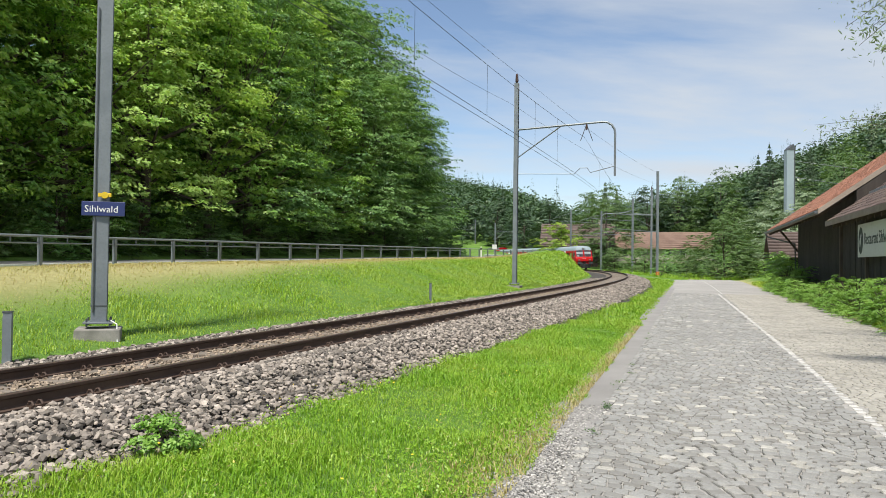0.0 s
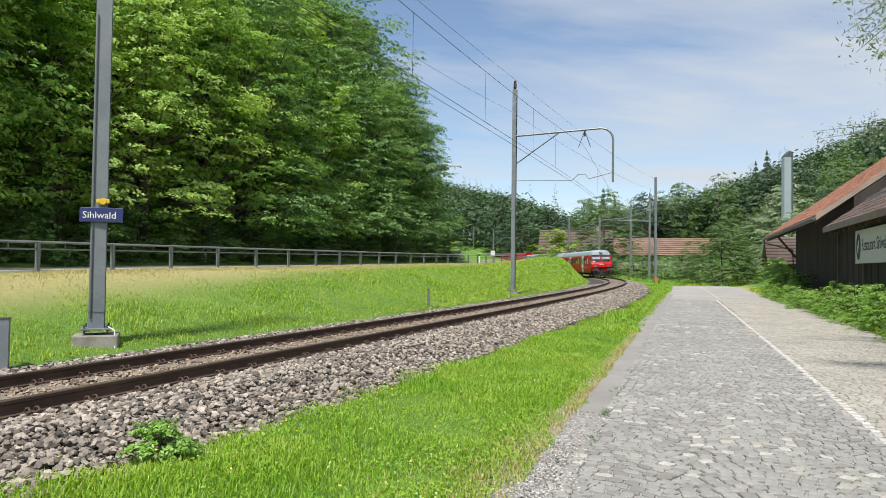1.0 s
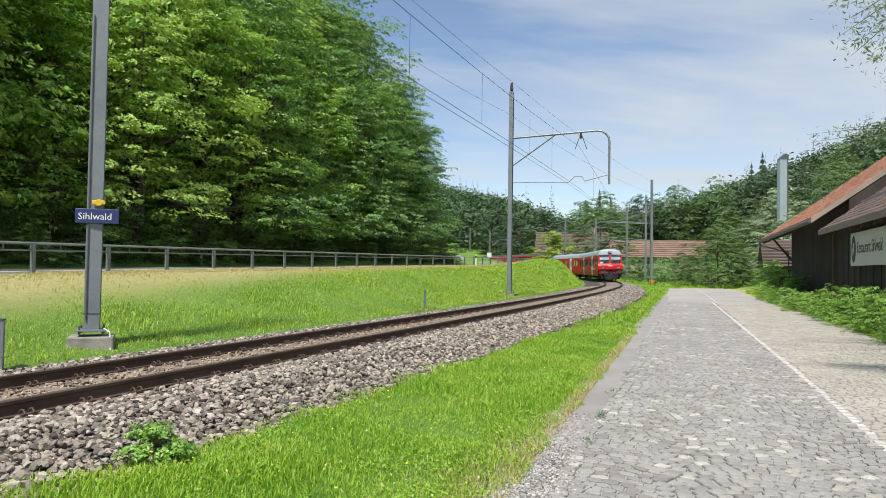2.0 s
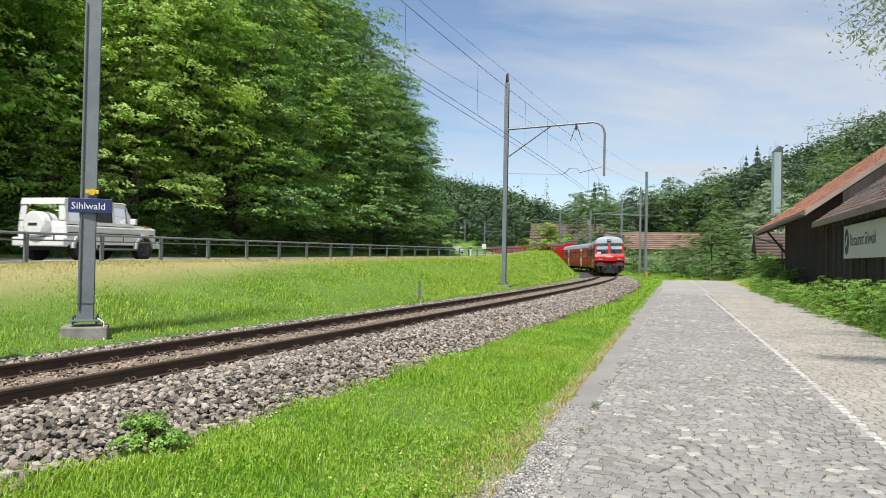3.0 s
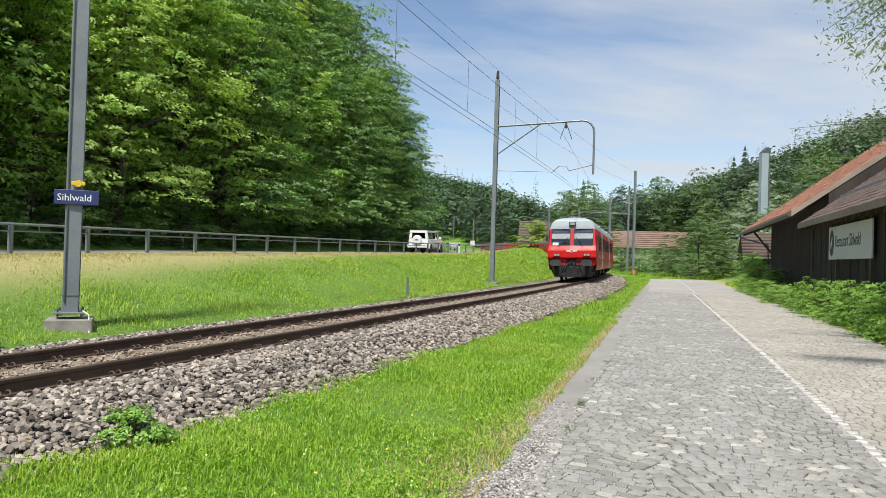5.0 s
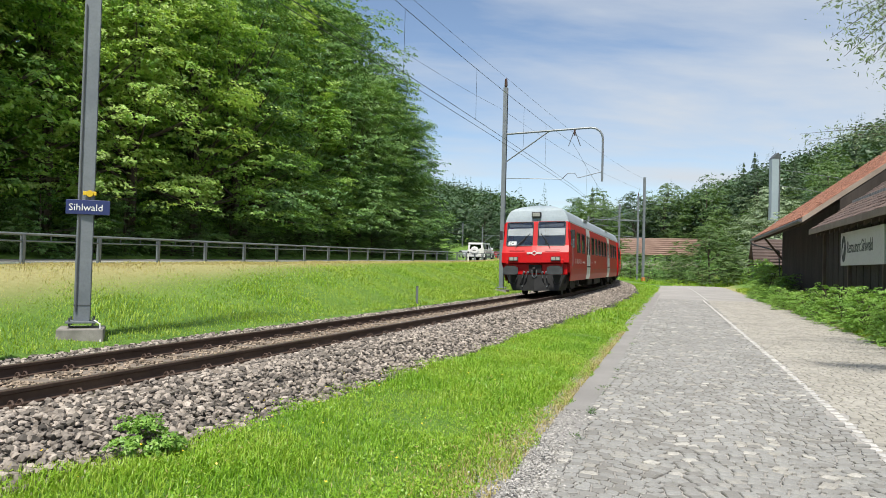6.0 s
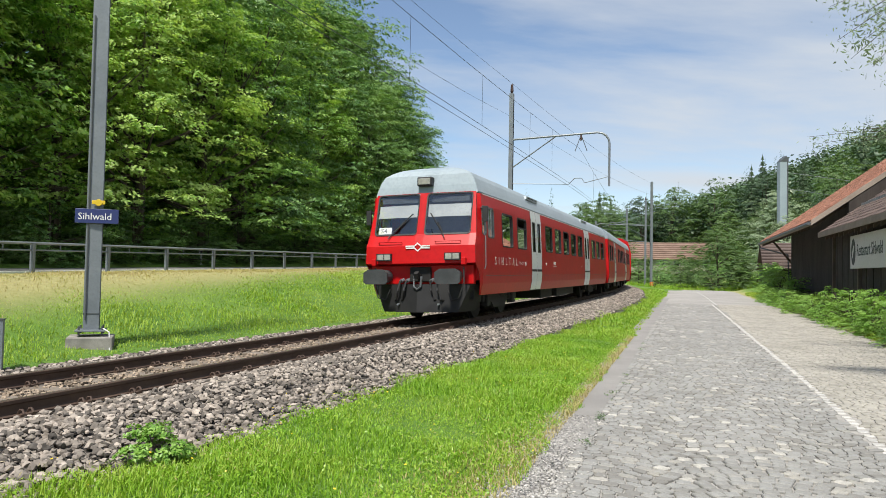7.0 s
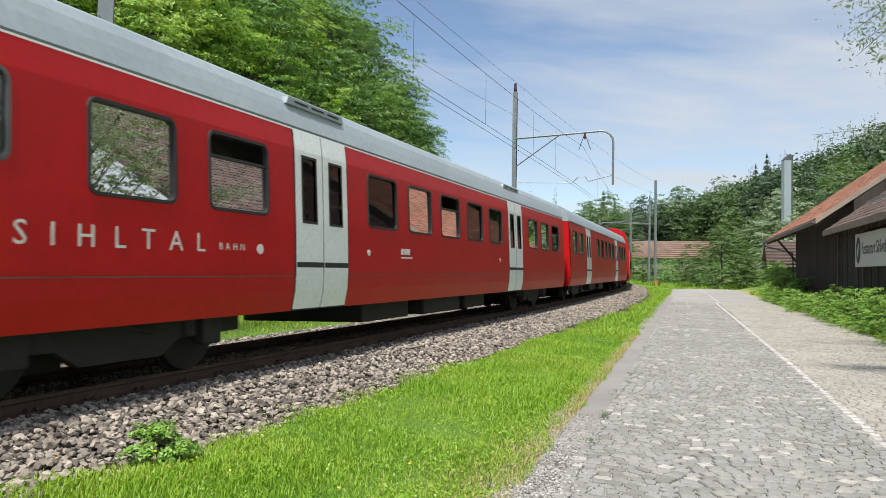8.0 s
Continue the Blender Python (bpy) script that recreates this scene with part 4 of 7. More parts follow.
def door(parent, y0, y1, sx):
    """Two grey leaves that follow the body's curve, each with a tall window."""
    d = part("door", bmesh.new(), M_doorgrey, parent, "light grey double-leaf folding door")
    prof = [(a + 0.006, z) for a, z in SIDE]
    ym = (y0 + y1) / 2
    for a, b in ((y0 + 0.012, ym - 0.008), (ym + 0.008, y1 - 0.012)):
        c, hw = (a + b) / 2, 0.17
        bm = shell_side([(c - hw, c + hw, 1.76, 2.62)], b, a, [(x_, z_) for x_, z_ in prof], sx, None, False)
        part("door_leaf", bm, M_doorgrey, d)
        X = lambda z: float(np.interp(z, [q for p, q in prof], [p for p, q in prof]))
        g = bmesh.new()
        g.faces.new([g.verts.new((sx * (X(z) - 0.015), y, z)) for y, z in ((c - hw, 1.76), (c + hw, 1.76), (c + hw, 2.62), (c - hw, 2.62))])
        part("pane", g, M_glass, d)
        fr = bmesh.new()
        for ya, yb, zl, zh in ((c - hw - 0.02, c - hw + 0.015, 1.74, 2.64), (c + hw - 0.015, c + hw + 0.02, 1.74, 2.64), (c - hw, c + hw, 1.74, 1.775), (c - hw, c + hw, 2.605, 2.64)):
            fr.faces.new([fr.verts.new((sx * (X(z) + 0.004), y, z)) for y, z in ((ya, zl), (yb, zl), (yb, zh), (ya, zh))])
        part("gasket", fr, M_black, d)
        bar = bmesh.new()
        bar.faces.new([bar.verts.new((sx * (X(z) + 0.005), y, z)) for y, z in ((a + 0.01, 1.16), (b - 0.01, 1.16), (b - 0.01, 1.23), (a + 0.01, 1.23))])
        part("warning_band", bar, M_black, d, "black warning band")
    seam = bmesh.new()
    for yy in (y0, ym, y1):
        for (xa, za), (xb, zb) in zip(prof, prof[1:]):
            seam.faces.new([seam.verts.new(v) for v in ((sx * (xa - 0.004), yy - 0.012, za), (sx * (xa - 0.004), yy + 0.012, za), (sx * (xb - 0.004), yy + 0.012, zb), (sx * (xb - 0.004), yy - 0.012, zb))])
    part("door_seal", seam, M_black, d)
    part("step", box(min(sx * 1.15, sx * 1.34), max(sx * 1.15, sx * 1.34), y0, y1, 0.60, 0.64), M_under, d)


def bogie(parent, y):
    b = part("bogie", box(-1.02, 1.02, y - 1.55, y + 1.55, 0.46, 0.62, 0.03), M_under, parent, "sooty two-axle bogie")
    for sx in (-1, 1):
        bm = bmesh.new()
        add_prism(bm, [(y - 1.75, 0.42), (y - 0.75, 0.40), (y - 0.5, 0.24), (y + 0.5, 0.24), (y + 0.75, 0.40), (y + 1.75, 0.42), (y + 1.75, 0.68), (y - 1.75, 0.68)], sx * 0.98, sx * 1.10, "x")
        part("side_frame", bm, M_under, b)
        for dy in (-1.2, 1.2):
            part("axle_box", box(min(sx * 1.0, sx * 1.18), max(sx * 1.0, sx * 1.18), y + dy - 0.15, y + dy + 0.15, 0.30, 0.62, 0.03), M_under, b)
            part("spring", tube([(sx * 1.08, y + dy + 0.32, 0.42), (sx * 1.08, y + dy + 0.32, 0.66)], 0.09, 8), M_under, b)
        part("damper", tube([(sx * 1.12, y - 0.35, 0.5), (sx * 1.12, y + 0.35, 0.66)], 0.035, 6), M_under, b)
    for dy in (-1.2, 1.2):
        for sx in (-1, 1):
            part("wheel", tube([(sx * 0.69, y + dy, 0.43), (sx * 0.72, y + dy, 0.43), (sx * 0.722, y + dy, 0.43), (sx * 0.82, y + dy, 0.43)], [0.455, 0.455, 0.43, 0.425], 22), M_under, b)
        part("brake_rigging", box(-0.62, 0.62, y + dy * 0.45 - 0.28, y + dy * 0.45 + 0.28, 0.16, 0.5, 0.03), M_under, b)
        part("axle", tube([(-0.9, y + dy, 0.43), (0.9, y + dy, 0.43)], 0.08, 8), M_under, b)


def roof_bm(y_front, y_back, cab, prof=ROOF):
    bm = bmesh.new()
    ring = [(x, z) for x, z in prof] + [(-x, z) for x, z in reversed(prof[:-1])]
    rows = []
    for where in ("front", "back"):
        rows.append([bm.verts.new((x - (0.06 * np.sign(x) if where == "front" and cab and abs(x) > 0.9 else 0), (y_front(z) + (0.10 * (1 - (x / 1.4) ** 2)) if cab else y_front) if where == "front" else y_back, z)) for x, z in ring])
    for i in range(len(ring) - 1):
        bm.faces.new((rows[0][i], rows[0][i + 1], rows[1][i + 1], rows[1][i]))
    bm.faces.new(rows[1])
    if cab:
        n = len(ring)
        for i in range(n // 2):
            a, b, c, d = rows[0][i], rows[0][i + 1], rows[0][n - 2 - i], rows[0][n - 1 - i]
            bm.faces.new((a, b, d) if b is c else (a, b, c, d))
    else:
        bm.faces.new(rows[0])
    return bm


def interior(t, y0, y1, wins, zf=1.0):
    part("interior_floor", box(-1.25, 1.25, y0, y1, zf, zf + 0.04), M_interior, t)
    part("interior_ceiling", box(-1.2, 1.2, y0, y1, 2.86, 2.90), M_interior, t)
    for w in wins:
        for sx in (-1, 1):
            part("seat_row", add_prism(bmesh.new(), [(w - 0.28, zf + 0.42), (w + 0.22, zf + 0.42), (w + 0.27, zf + 1.12), (w + 0.17, zf + 1.12), (w + 0.13, zf + 0.52), (w - 0.28, zf + 0.52)], sx * 0.35, sx * 1.2, "x"), M_seat, t)


def at(d):
    """Distance behind the front buffers, as the car's own y."""
    return NOSE - d


def side_fittings(t, wins, doors, sx, cab):
    for a, b, zl, zh, vent in wins:
        pane(t, "window", at(b), at(a), zl, zh, sx, 0.03, M_glass, M_black, vent=vent)
    for a, b in doors:
        door(t, at(b), at(a), sx)


def nose_car():
    t = thing("driving_trailer", "red railway driving trailer with a pale grey roof", "train car", "cars of the train")
    y_back = at(22.78)
    wins = [(2.74, 3.77, 1.80, 2.62, False), (4.30, 5.33, 1.80, 2.62, True)] + [(7.97 + 1.55 * k, 9.00 + 1.55 * k, 1.82, 2.62, k == 2) for k in range(5)] + [(17.9 + 1.5 * k, 18.9 + 1.5 * k, 1.82, 2.62, k == 2) for k in range(3)]
    doors = [(5.92, 7.30), (15.80, 17.18)]
    cab_wins = [(1.02, 1.32, 2.02, 2.66), (1.48, 1.97, 1.97, 2.66)]
    for sx in (-1, 1):
        holes = [(at(b), at(a), zl, zh) for a, b, zl, zh, v in wins] + [(at(b), at(a), 0.60, 2.93) for a, b in doors] + [(at(b), at(a), zl, zh) for a, b, zl, zh in cab_wins]
        part("side_wall", shell_side(holes, front_y, y_back, SIDE, sx, None, True), M_red, t)
        side_fittings(t, wins, doors, sx, True)
        for a, b, zl, zh in cab_wins:
            pane(t, "cab_window", at(b), at(a), zl, zh, sx, 0.02, M_glass, M_steel_dk)
        part("window_bar", box(min(sx * 1.38, sx * 1.40), max(sx * 1.38, sx * 1.40), at(1.74), at(1.72), 1.97, 2.66), M_galv, t)
        # white line under the roof and seam above the sill
        for nm, z, h_, mt in (("trim_line", 2.955, 0.022, M_whitepaint), ("sill_seam", 1.045, 0.010, M_steel_dk)):
            bm = bmesh.new()
            for ya, yb in (((y_back, at(1.15)),) if nm == "trim_line" else ((y_back, at(17.21)), (at(15.77), at(7.33)), (at(5.89), at(1.2)))):
                x = side_x(z) + 0.004
                bm.faces.new([bm.verts.new(v) for v in ((sx * x, ya, z), (sx * x, yb, z), (sx * (side_x(z + h_) + 0.004), yb, z + h_), (sx * (side_x(z + h_) + 0.004), ya, z + h_))])
            part(nm, bm, mt, t)
        # mirror
        part("mirror", box(min(sx * 1.42, sx * 1.55), max(sx * 1.42, sx * 1.55), at(0.98), at(0.92), 2.30, 2.66, 0.012), M_black, t)
        part("mirror_arm", tube([(sx * 1.33, at(1.0), 2.62), (sx * 1.46, at(0.95), 2.60)], 0.015, 5), M_black, t)
        part("handrail", tube([(sx * 1.42, at(1.08), 1.2), (sx * 1.45, at(1.08), 1.3), (sx * 1.45, at(1.08), 1.95), (sx * 1.41, at(1.08), 2.02)], 0.012, 5), M_galv, t)
    # end wall
    part("end_wall", prism([(-1.31, 0.60), (1.31, 0.60), (1.39, 1.1), (1.335, 2.97), (-1.335, 2.97), (-1.39, 1.1)], y_back - 0.02, y_back + 0.02, "y"), M_red, t)
    part("gangway", box(-0.75, 0.75, y_back - 0.28, y_back - 0.02, 0.95, 3.05, 0.05), M_black, t, "black rubber gangway bellows")
    part("roof", roof_bm(front_y, y_back, True), M_roofgrey, t, "pale grey roof", smooth=False)
    # cab front, openings for the two windscreens
    zs = [0.95, 1.30, 1.345, 1.75, 2.03, 3.00, 3.02]
    xcut = [0.10, 1.20]
    bm = bmesh.new()
    def fx(i, z, sgn):
        edge = side_x(min(z, 2.97)) - 0.03 - 0.03 * max(0, z - 1.4)
        return sgn * (xcut[i] if i < 2 else edge)
    def fp(x, z):
        return bm.verts.new((x, front_y(z) + 0.10 * (1 - (x / 1.4) ** 2), z))
    for k in range(len(zs) - 1):
        z0, z1 = zs[k], zs[k + 1]
        edges0 = [fx(2, z0, -1), fx(1, z0, -1), -0.10, 0.10, fx(1, z0, 1), fx(2, z0, 1)]
        edges1 = [fx(2, z1, -1), fx(1, z1, -1), -0.10, 0.10, fx(1, z1, 1), fx(2, z1, 1)]
        for j in range(5):
            if k == 4 and j in (1, 3):
                continue
            bm.faces.new((fp(edges0[j], z0), fp(edges0[j + 1], z0), fp(edges1[j + 1], z1), fp(edges1[j], z1)))
    bmesh.ops.remove_doubles(bm, verts=bm.verts, dist=0.002)
    part("cab_front", bm, M_red, t, "bright red sloping cab front")
    for sgn in (-1, 1):
        x0, x1 = 0.10, 1.20
        def q(x, z, ins):
            return (sgn * x, front_y(z) + 0.10 * (1 - (x / 1.4) ** 2) - ins, z)
        fr = bmesh.new()
        def ring(pts_out, pts_in):
            n = len(pts_out)
            vo, vi = [fr.verts.new(q(*p, -0.012)) for p in pts_out], [fr.verts.new(q(*p, -0.006)) for p in pts_in]
            vb = [fr.verts.new(q(*p, 0.04)) for p in pts_in]
            for j in range(n):
                fr.faces.new((vo[j], vo[(j + 1) % n], vi[(j + 1) % n], vi[j]))
                fr.faces.new((vi[j], vi[(j + 1) % n], vb[(j + 1) % n], vb[j]))
        def rounded(a0, a1, b0, b1, r):
            out = []
            for cx, cz, st in ((a1 - r, b1 - r, 0), (a0 + r, b1 - r, 90), (a0 + r, b0 + r, 180), (a1 - r, b0 + r, 270)):
                out += [(cx + r * math.cos(radians(st + 30 * i)), cz + r * math.sin(radians(st + 30 * i))) for i in range(4)]
            return out
        ring(rounded(x0 - 0.012, x1 + 0.012, 2.01, 3.012, 0.08), rounded(x0 + 0.018, x1 - 0.018, 2.045, 2.98, 0.07))
        ws = part("windscreen", fr, M_black, t, "large windscreen with a black gasket")
        g = bmesh.new()
        g.faces.new([g.verts.new(q(x, z, 0.01)) for x, z in ((x0, 2.03), (x1, 2.03), (x1, 3.0), (x0, 3.0))])
        part("pane", g, M_screen, ws).visible_shadow = False
        bl = bmesh.new()
        bl.faces.new([bl.verts.new(q(x, z, 0.05)) for x, z in ((x0 + 0.03, 2.44), (x1 - 0.03, 2.44), (x1 - 0.03, 2.74), (x0 + 0.03, 2.74))])
        part("sun_blind", bl, M_blind, ws, "pale sun blind")
        # wiper
        wb = 0.80 if sgn > 0 else 0.62
        part("wiper", tube([q(wb, 1.93, -0.04), q(wb - 0.06, 2.03, -0.035), q(0.42, 2.30, -0.03)], 0.014, 5), M_black, t)
        part("wiper_blade", tube([q(wb - 0.10, 2.08, -0.025), q(0.22, 2.52, -0.025)], 0.015, 5), M_black, t)
        part("grab_bar", tube([q(0.42, 1.83, -0.01), q(0.42, 1.85, -0.06), q(1.02, 1.85, -0.06), q(1.02, 1.83, -0.01)], 0.013, 6), M_red, t)
        # headlight
        hl = part("headlight", prism([(sgn * 0.66, 1.41), (sgn * 1.04, 1.41), (sgn * 1.04, 1.58), (sgn * 0.66, 1.58)], front_y(1.5), front_y(1.5) + 0.13, "y"), M_black, t, "rectangular headlight in a black frame")
        for a, b in ((0.685, 0.84), (0.86, 1.015)):
            part("lens", box(min(sgn * a, sgn * b), max(sgn * a, sgn * b), front_y(1.5) + 0.12, front_y(1.5) + 0.138, 1.43, 1.56, 0.012), M_lens, hl)
        # buffer
        yb = at(0.0)
        bf = part("buffer", tube([(sgn * 0.875, yb - 0.75, 1.05), (sgn * 0.875, yb - 0.35, 1.05), (sgn * 0.875, yb - 0.34, 1.05), (sgn * 0.875, yb - 0.04, 1.05)], [0.15, 0.15, 0.11, 0.11], 16), M_steel_dk, t, "steel buffer with a broad plate")
        part("buffer_plate", prism([(sgn * 0.875 + a, 1.04 + b) for a, b in ((-0.30, -0.12), (-0.24, -0.17), (0.24, -0.17), (0.30, -0.12), (0.30, 0.09), (0.18, 0.17), (-0.18, 0.17), (-0.30, 0.09))], yb - 0.04, yb, "y"), M_buffer, bf)
        # brake hoses
        for k, x in enumerate((0.30, 0.45)):
            part("brake_hose", tube([(sgn * x, yb - 0.62, 0.95), (sgn * x, yb - 0.45, 0.92), (sgn * (x + 0.04), yb - 0.40, 0.72), (sgn * (x + 0.10), yb - 0.45, 0.52), (sgn * (x + 0.16), yb - 0.55, 0.48)], 0.028, 7), M_black, t)
            part("hose_cock", tube([(sgn * x, yb - 0.66, 0.96), (sgn * x, yb - 0.52, 0.94)], 0.045, 8), M_galv, t)
        part("jumper_cable", tube([(sgn * 1.10, yb - 0.5, 1.25), (sgn * 1.12, yb - 0.45, 0.9), (sgn * 1.0, yb - 0.42, 0.55), (sgn * 0.82, yb - 0.45, 0.5), (sgn * 0.72, yb - 0.5, 0.75)], 0.018, 6), M_black, t)
        part("jumper_socket", box(min(sgn * 1.06, sgn * 1.17), max(sgn * 1.06, sgn * 1.17), front_y(1.36), front_y(1.36) + 0.12, 1.30, 1.46, 0.01), M_red, t)
    # lower beam, coupling, plough
    part("buffer_beam", box(-1.28, 1.28, at(0.86), at(0.66), 0.86, 1.30, 0.02), M_red, t)
    part("draw_hook", prism([(at(0.66), 0.98), (at(0.36), 0.98), (at(0.30), 1.10), (at(0.40), 1.16), (at(0.45), 1.08), (at(0.66), 1.12)], -0.05, 0.05, "x"), M_under, t)
    part("coupling_shackle", tube([(-0.09, at(0.45), 1.05), (-0.08, at(0.40), 0.80), (0.0, at(0.40), 0.74), (0.08, at(0.40), 0.80), (0.09, at(0.45), 1.05)], 0.028, 7), M_steel_dk, t)
    part("coupler_box", box(-0.26, 0.26, at(0.70), at(0.58), 0.92, 1.26, 0.02), M_under, t)
    pl = bmesh.new()
    top = [(-1.33, at(1.45)), (-1.2, at(0.70)), (0, at(0.42)), (1.2, at(0.70)), (1.33, at(1.45))]
    bot = [(-1.10, at(1.30)), (-0.92, at(0.58)), (0, at(0.34)), (0.92, at(0.58)), (1.10, at(1.30))]
    vt, vb2 = [pl.verts.new((x, y, 0.86)) for x, y in top], [pl.verts.new((x, y, 0.22)) for x, y in bot]
    vt2, vb3 = [pl.verts.new((x, y - 0.05, 0.86)) for x, y in top], [pl.verts.new((x, y - 0.05, 0.22)) for x, y in bot]
    for i in range(4):
        pl.faces.new((vt[i], vt[i + 1], vb2[i + 1], vb2[i])); pl.faces.new((vt2[i], vb3[i], vb3[i + 1], vt2[i + 1]))
        pl.faces.new((vb2[i], vb2[i + 1], vb3[i + 1], vb3[i])); pl.faces.new((vt[i], vt2[i], vt2[i + 1], vt[i + 1]))
    part("snow_plough", pl, M_plough, t, "scuffed black snow plough")
    for x in (-0.5, 0.5):
        part("plough_bolt", tube([(x, at(0.5), 0.40), (x, at(0.41), 0.40)], 0.025, 6), M_galv, t)
    part("plough_stay", box(-1.2, 1.2, at(1.3), at(0.9), 0.5, 0.86), M_under, t)
    # crest, top lamp, destination board
    lg = bmesh.new()
    yl = front_y(1.72) + 0.105
    for x0, x1 in ((-0.30, -0.10), (0.10, 0.30)):
        for z in (1.70, 1.745):
            add_box(lg, x0, x1, yl - 0.02, yl + 0.012, z - 0.015, z + 0.015)
    for a0 in range(4):
        a, b = radians(90 * a0), radians(90 * a0 + 90)
        o, i_ = 0.125, 0.085
        lg.faces.new([lg.verts.new((r_ * math.cos(t_), yl + 0.012, 1.722 + 0.85 * r_ * math.sin(t_))) for r_, t_ in ((o, a), (o, b), (i_, b), (i_, a))])
    part("crest", lg, M_whitepaint, t, "white geometric emblem")
    tl = part("top_lamp", box(-0.19, 0.19, front_y(3.3) - 0.05, front_y(3.2) + 0.15, 3.19, 3.41, 0.03), M_black, t, "black-framed roof lamp")
    part("lens", box(-0.15, 0.15, front_y(3.2) + 0.145, front_y(3.2) + 0.162, 3.225, 3.375, 0.01), M_lens, tl)
    for sgn in (-1, 1):
        yy = front_y(2.86) + 0.02
        part("destination_display", box(min(sgn * 0.18, sgn * 1.12), max(sgn * 0.18, sgn * 1.12), yy - 0.06, yy - 0.02, 2.80, 2.92), M_steel_dk, t)
    rb = part("route_board", box(-0.005, 0.33, -0.006, 0.006, 0.0, 0.165), M_whitepaint, t, "white route board behind the windscreen", m=Matrix.Translation((1.12 + 0.0, front_y(2.06) + 0.10 * (1 - 0.64) - 0.045, 2.055)) @ Matrix.Rotation(radians(180), 4, "Z") @ Matrix.Rotation(radians(-17), 4, "X"))
    lettering("S4", 0.155, M_black, rb, "route_lettering", pose(0.045, -0.0075, 0.03, 90, 0, 0), 0.0005, 1.0, 1.15)
    # cab interior
    part("cab_desk", prism([(at(1.35), 1.35), (at(0.85), 1.5), (at(0.8), 1.95), (at(1.0), 1.98), (at(1.5), 1.7)], -1.2, 1.2, "x"), M_interior, t)
    part("cab_partition", box(-1.28, 1.28, at(2.45), at(2.38), 1.0, 2.95), M_blind, t)
    part("driver_seat", prism([(at(2.2), 1.3), (at(1.75), 1.3), (at(1.75), 1.42), (at(2.08), 1.45), (at(2.14), 2.25), (at(2.24), 2.25)], 0.3, 0.75, "x"), M_seat, t)
    interior(t, y_back + 0.1, at(1.3), [at(d) for d in (3.2, 4.8, 8.5, 10.0, 11.6, 13.1, 14.7, 18.4, 19.9, 21.4)])
    # underframe
    part("underframe", box(-1.2, 1.2, y_back + 0.1, at(1.2), 0.62, 0.9), M_under, t)
    for a, b, w in ((8.2, 10.0, 1.15), (10.6, 12.6, 1.2), (13.2, 14.6, 1.1)):
        part("equipment_box", box(-w, w, at(b), at(a), 0.30, 0.66, 0.03), M_under, t)
    bogie(t, at(3.4)); bogie(t, at(19.4))
    for y in (at(6.7), at(16.6)):
        part("roof_vent", prism([(y - 0.75, 3.32), (y + 0.75, 3.32), (y + 0.7, 3.42), (y - 0.7, 3.42)], -1.247, -1.15, "x"), M_roofgrey, t)
        for k in range(3):
            part("vent_slot", box(-1.254, -1.24, y - 0.6 + 0.42 * k, y - 0.28 + 0.42 * k, 3.36, 3.385), M_black, t)
    # lettering on the two sides
    for sx in (-1, 1):
        X = side_x(1.45) + 0.004
        if sx < 0:
            base = lambda d, z: Matrix.Translation((-X, at(d), z)) @ Matrix.Rotation(radians(-90), 4, "Z") @ Matrix.Rotation(radians(90), 4, "X")
        else:
            base = lambda d, z: Matrix.Translation((X, at(d + (3.4 if d < 5 else 0)), z)) @ Matrix.Rotation(radians(90), 4, "Z") @ Matrix.Rotation(radians(90), 4, "X")
        letters("SIHLTAL", 0.285, M_whitepaint, t, base(2.01, 1.315), 0.001, 2.34)
        letters("BAHN", 0.11, M_whitepaint, t, base(4.43, 1.345), 0.001, 1.9)
        if sx < 0:
            for d, z, r_ in ((5.17, 1.37, 0.06), (7.96, 1.40, 0.05), (15.0, 1.40, 0.045)):
                part("side_badge", tube([(-X + 0.004, at(d), z), (-X - 0.003, at(d), z)], r_, 14), M_whitepaint, t)
            bm = bmesh.new()
            for k in range(3):
                add_box(bm, -X - 0.003, -X + 0.004, at(9.25 + 0.13 * k), at(9.16 + 0.13 * k), 1.40, 1.50)
            add_box(bm, -X - 0.003, -X + 0.004, at(9.61), at(9.16), 1.335, 1.36)
            part("operator_mark", bm, M_whitepaint, t)
    return t


